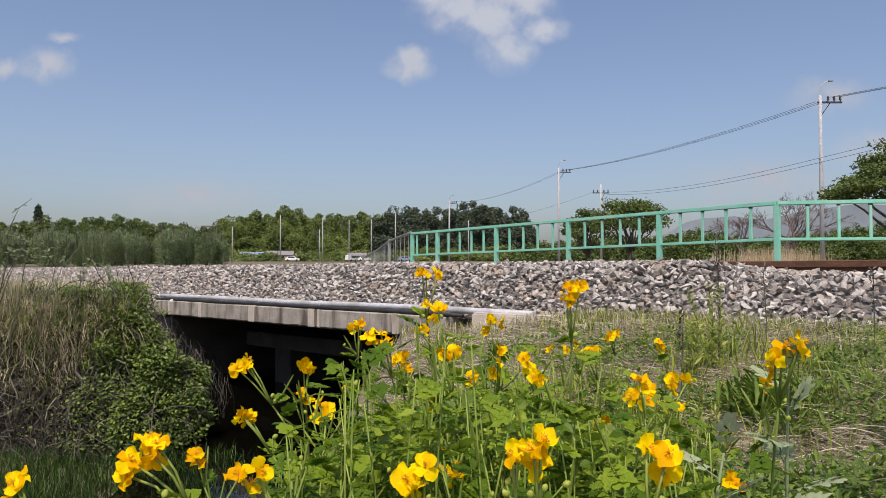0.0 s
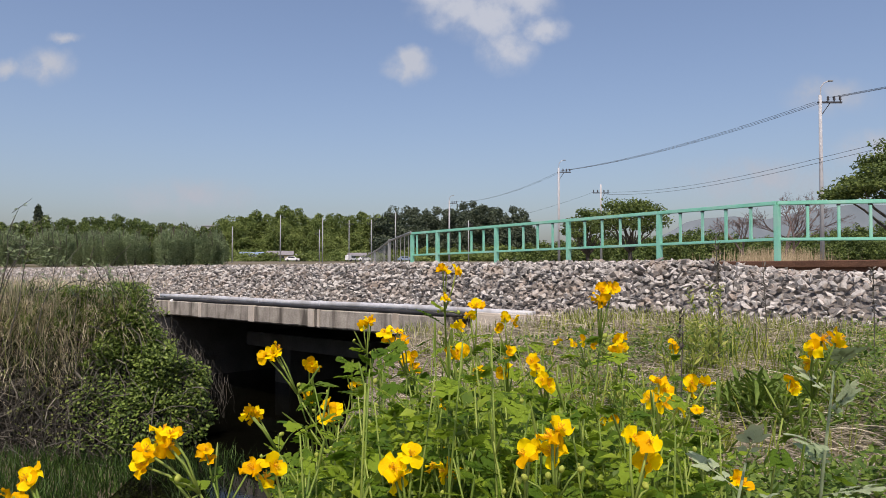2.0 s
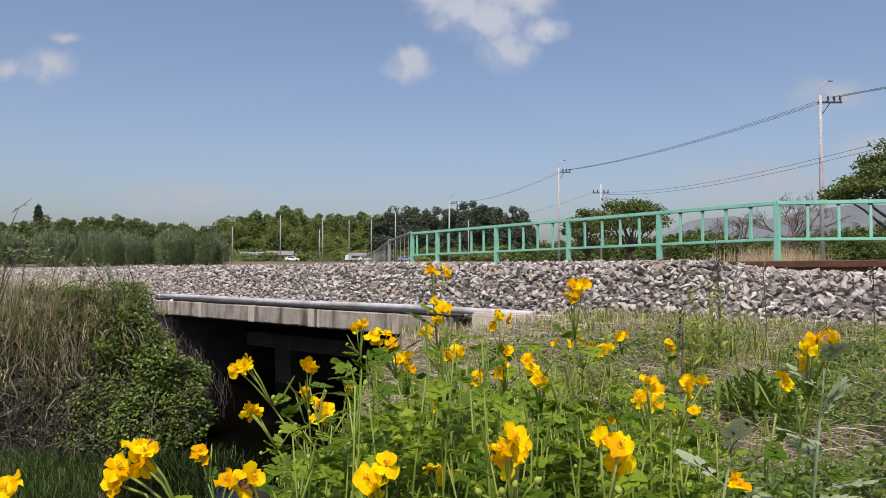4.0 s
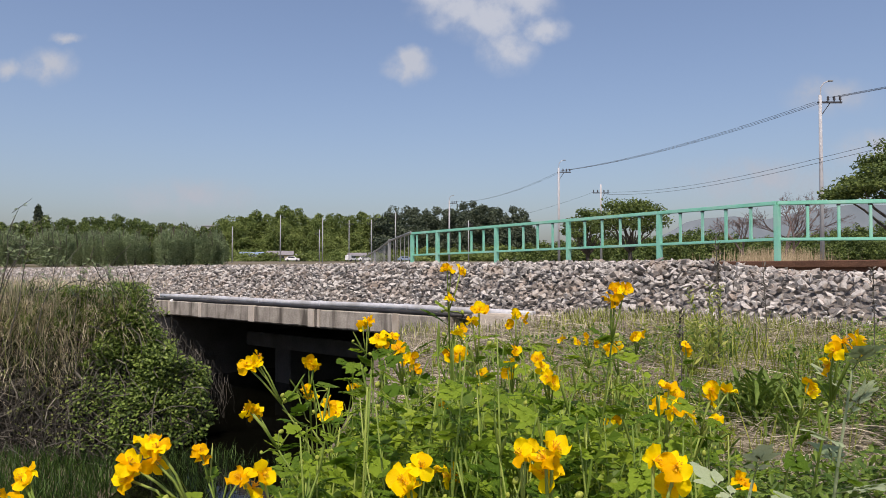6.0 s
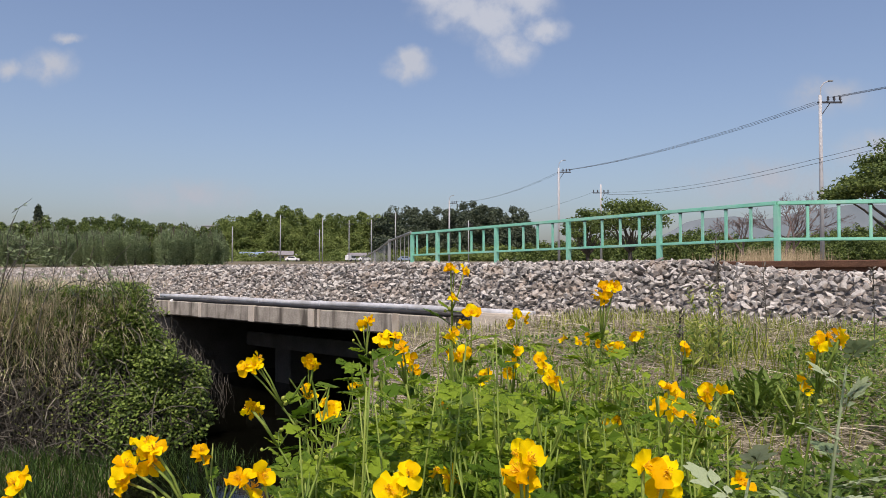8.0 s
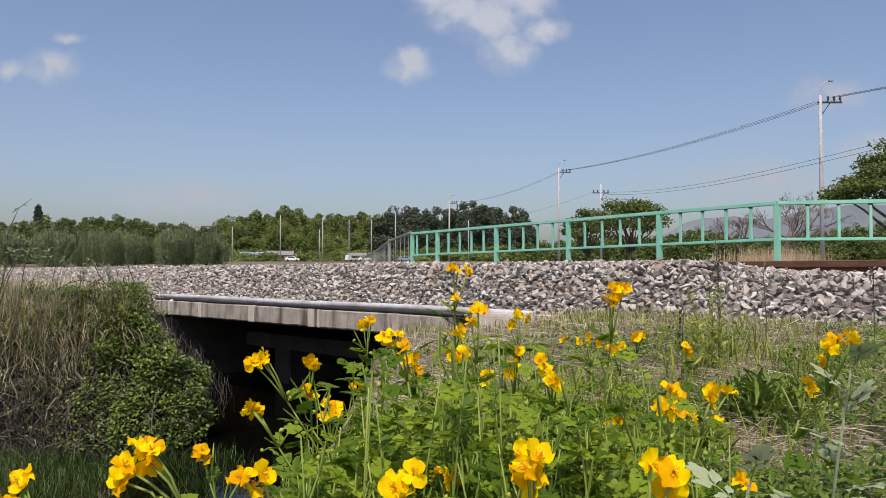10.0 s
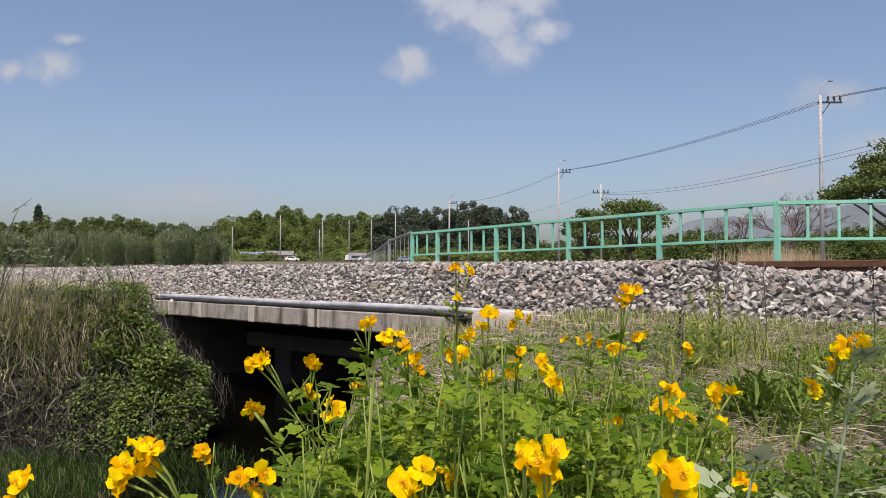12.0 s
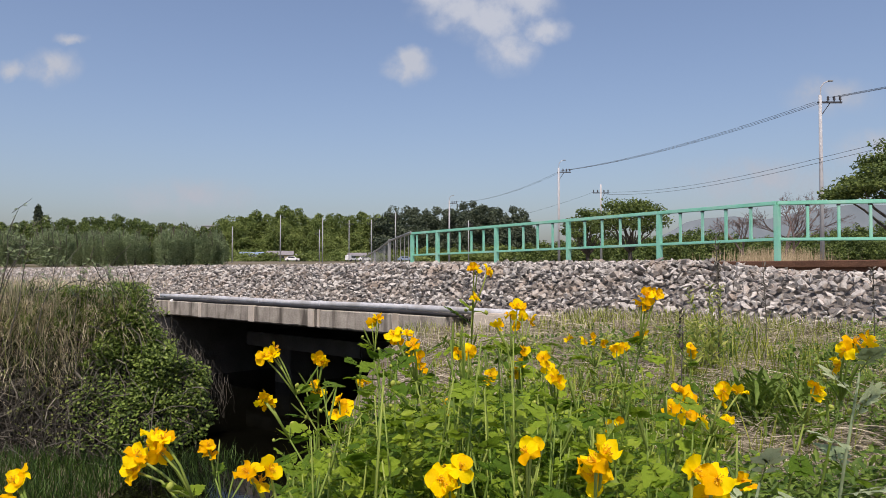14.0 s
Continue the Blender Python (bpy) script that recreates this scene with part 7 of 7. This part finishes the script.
    sway(STALKS['GG'], [(0, 0.2, -1.4), (0.5, -0.7, -0.1), (1, 0.2, -1.8), (1.5, -0.4, -0.7), (2, -0.5, -0.1), (2.5, 0.2, -1.7), (3, 0.2, -1.4), (3.5, 0.2, -1.3), (4.25, 0.1, -0.5), (4.9, 0.0, -0.3), (5.5, 0.0, -0.1), (6, 0.0, -0.0), (6.5, 0.0, -0.0), (7, 0.0, -0.0), (7.5, 0.0, -0.0), (8, 0.0, -0.0), (8.6, 0.0, -0.0), (9.25, -0.0, 0.1), (9.9, -0.0, 0.1), (10.5, -0.0, 0.1), (11, -0.0, 0.1), (11.5, -0.0, 0.1), (12, -0.0, 0.1), (12.5, -0.0, 0.1), (13, -0.0, 0.1), (13.5, -0.0, 0.1), (14, 0.4, 0.2)])
    sway(STALKS['KK'], [(0, -0.8, -2.4), (0.5, -3.0, -1.2), (1, 0.4, -3.0), (1.5, -0.6, -2.0), (2, -2.8, -0.8), (2.5, 0.3, -3.3), (3, -0.8, -2.4), (3.5, -0.7, -2.2), (4.25, -0.3, -0.9), (4.9, -0.1, -0.3), (5.5, -0.0, -0.0), (6, -0.0, -0.0), (6.5, -0.0, -0.0), (7, -0.0, -0.0), (7.5, 0.0, 0.1), (8, 0.0, 0.1), (8.6, 0.0, 0.1), (9.25, -0.3, 0.3), (9.9, -0.2, 0.3), (10.5, -0.4, 0.4), (11, -0.4, 0.4), (11.5, -0.4, 0.4), (12, -0.4, 0.4), (12.5, -0.6, 0.5), (13, -0.8, 0.6), (13.5, -0.8, 0.6), (14, -2.3, 1.2)])
    sway(STALKS['LL'], [(0, -0.6, -2.0), (0.5, -1.2, -1.1), (1, -0.1, -3.0), (1.5, -0.5, -1.9), (2, -1.5, -0.7), (2.5, -0.2, -3.3), (3, -0.6, -2.2), (3.5, -0.6, -2.0), (4.25, -0.2, -0.8), (4.9, -0.1, -0.3), (5.5, -0.0, -0.0), (6, -0.0, -0.0), (6.5, -0.0, -0.0), (7, -0.0, -0.0), (7.5, 0.0, 0.1), (8, 0.0, 0.1), (8.6, 0.0, 0.1), (9.25, 0.1, 0.4), (9.9, 0.1, 0.3), (10.5, 0.1, 0.4), (11, 0.1, 0.4), (11.5, 0.1, 0.4), (12, 0.1, 0.4), (12.5, -0.1, 0.5), (13, -0.3, 0.5), (13.5, -0.3, 0.5), (14, -1.1, 1.1)])
    sway(STALKS['MA'], [(0, -0.2, -6.4), (0.5, 0.4, -3.1), (1, -1.7, -5.4), (1.5, 1.8, -3.0), (2, 1.8, -2.7), (2.5, -8.2, -3.3), (3, -1.5, -4.3), (3.5, -1.2, -4.0), (4.25, 0.5, -1.9), (4.9, 1.2, -1.1), (5.5, 1.6, -0.6), (6, 0.8, -0.3), (6.5, -0.0, 0.0), (7, -0.0, 0.0), (7.5, -0.9, 0.3), (8, -2.1, 0.7), (8.6, -2.1, 0.7), (9.25, 0.9, -0.3), (9.9, -0.0, -0.0), (10.5, 1.6, -0.6), (11, 1.6, -0.6), (11.5, 1.6, -0.6), (12, 1.6, -0.6), (12.5, 1.6, -0.6), (13, 1.6, -0.6), (13.5, 1.6, -0.6), (14, 1.5, 0.1)])
    sway(STALKS['MB'], [(0, -14.4, 3.1), (0.5, -13.7, 5.8), (1, -15.3, 1.3), (1.5, -1.5, -1.4), (2, -5.9, 1.9), (2.5, -14.8, 2.0), (3, -15.1, 2.4), (3.5, -13.9, 2.2), (4.25, -5.3, 1.0), (4.9, -2.1, 0.6), (5.5, -0.0, 0.3), (6, -0.0, 0.1), (6.5, -0.0, 0.0), (7, -0.0, 0.0), (7.5, 0.0, -0.1), (8, 0.0, -0.2), (8.6, 0.0, -0.3), (9.25, 0.0, -0.0), (9.9, 0.0, -0.1), (10.5, -0.0, 0.0), (11, -0.0, 0.0), (11.5, -0.0, 0.0), (12, -0.0, 0.0), (12.5, -0.0, 0.1), (13, -0.0, 0.3), (13.5, -0.0, 0.3), (14, 0.7, 0.4)])
    gust = [(0, -0.50, -2.24), (0.5, -0.90, -1.25), (1, 0.41, -3.84), (1.5, -0.74, -2.19), (2, -1.81, -0.36), (2.5, 0.40, -4.56), (3, -1.47, -2.89), (3.7, -0.92, -1.64), (4.6, -0.38, -0.40), (5.5, -0.11, 0.23), (6, 0.13, 0.05), (6.5, -0.00, -0.00), (7, -0.16, 0.15), (7.5, 0.09, 0.23), (8, 0.09, -0.05), (9.2, 0.05, -0.03), (10.5, 0.29, 0.36), (11, 0.39, 0.44), (11.5, 0.35, 0.45), (12, 0.36, 0.45), (12.5, 0.07, 0.57), (13, -0.34, 0.77), (13.5, -0.10, 0.78), (14, -0.79, 1.57)]
    for i, shoot_thing in enumerate(SHOOTS):
        gain = 0.55 + 0.1 * (i % 7)
        sway(shoot_thing, [(t, a * gain, b * gain) for t, a, b in gust])


motions()
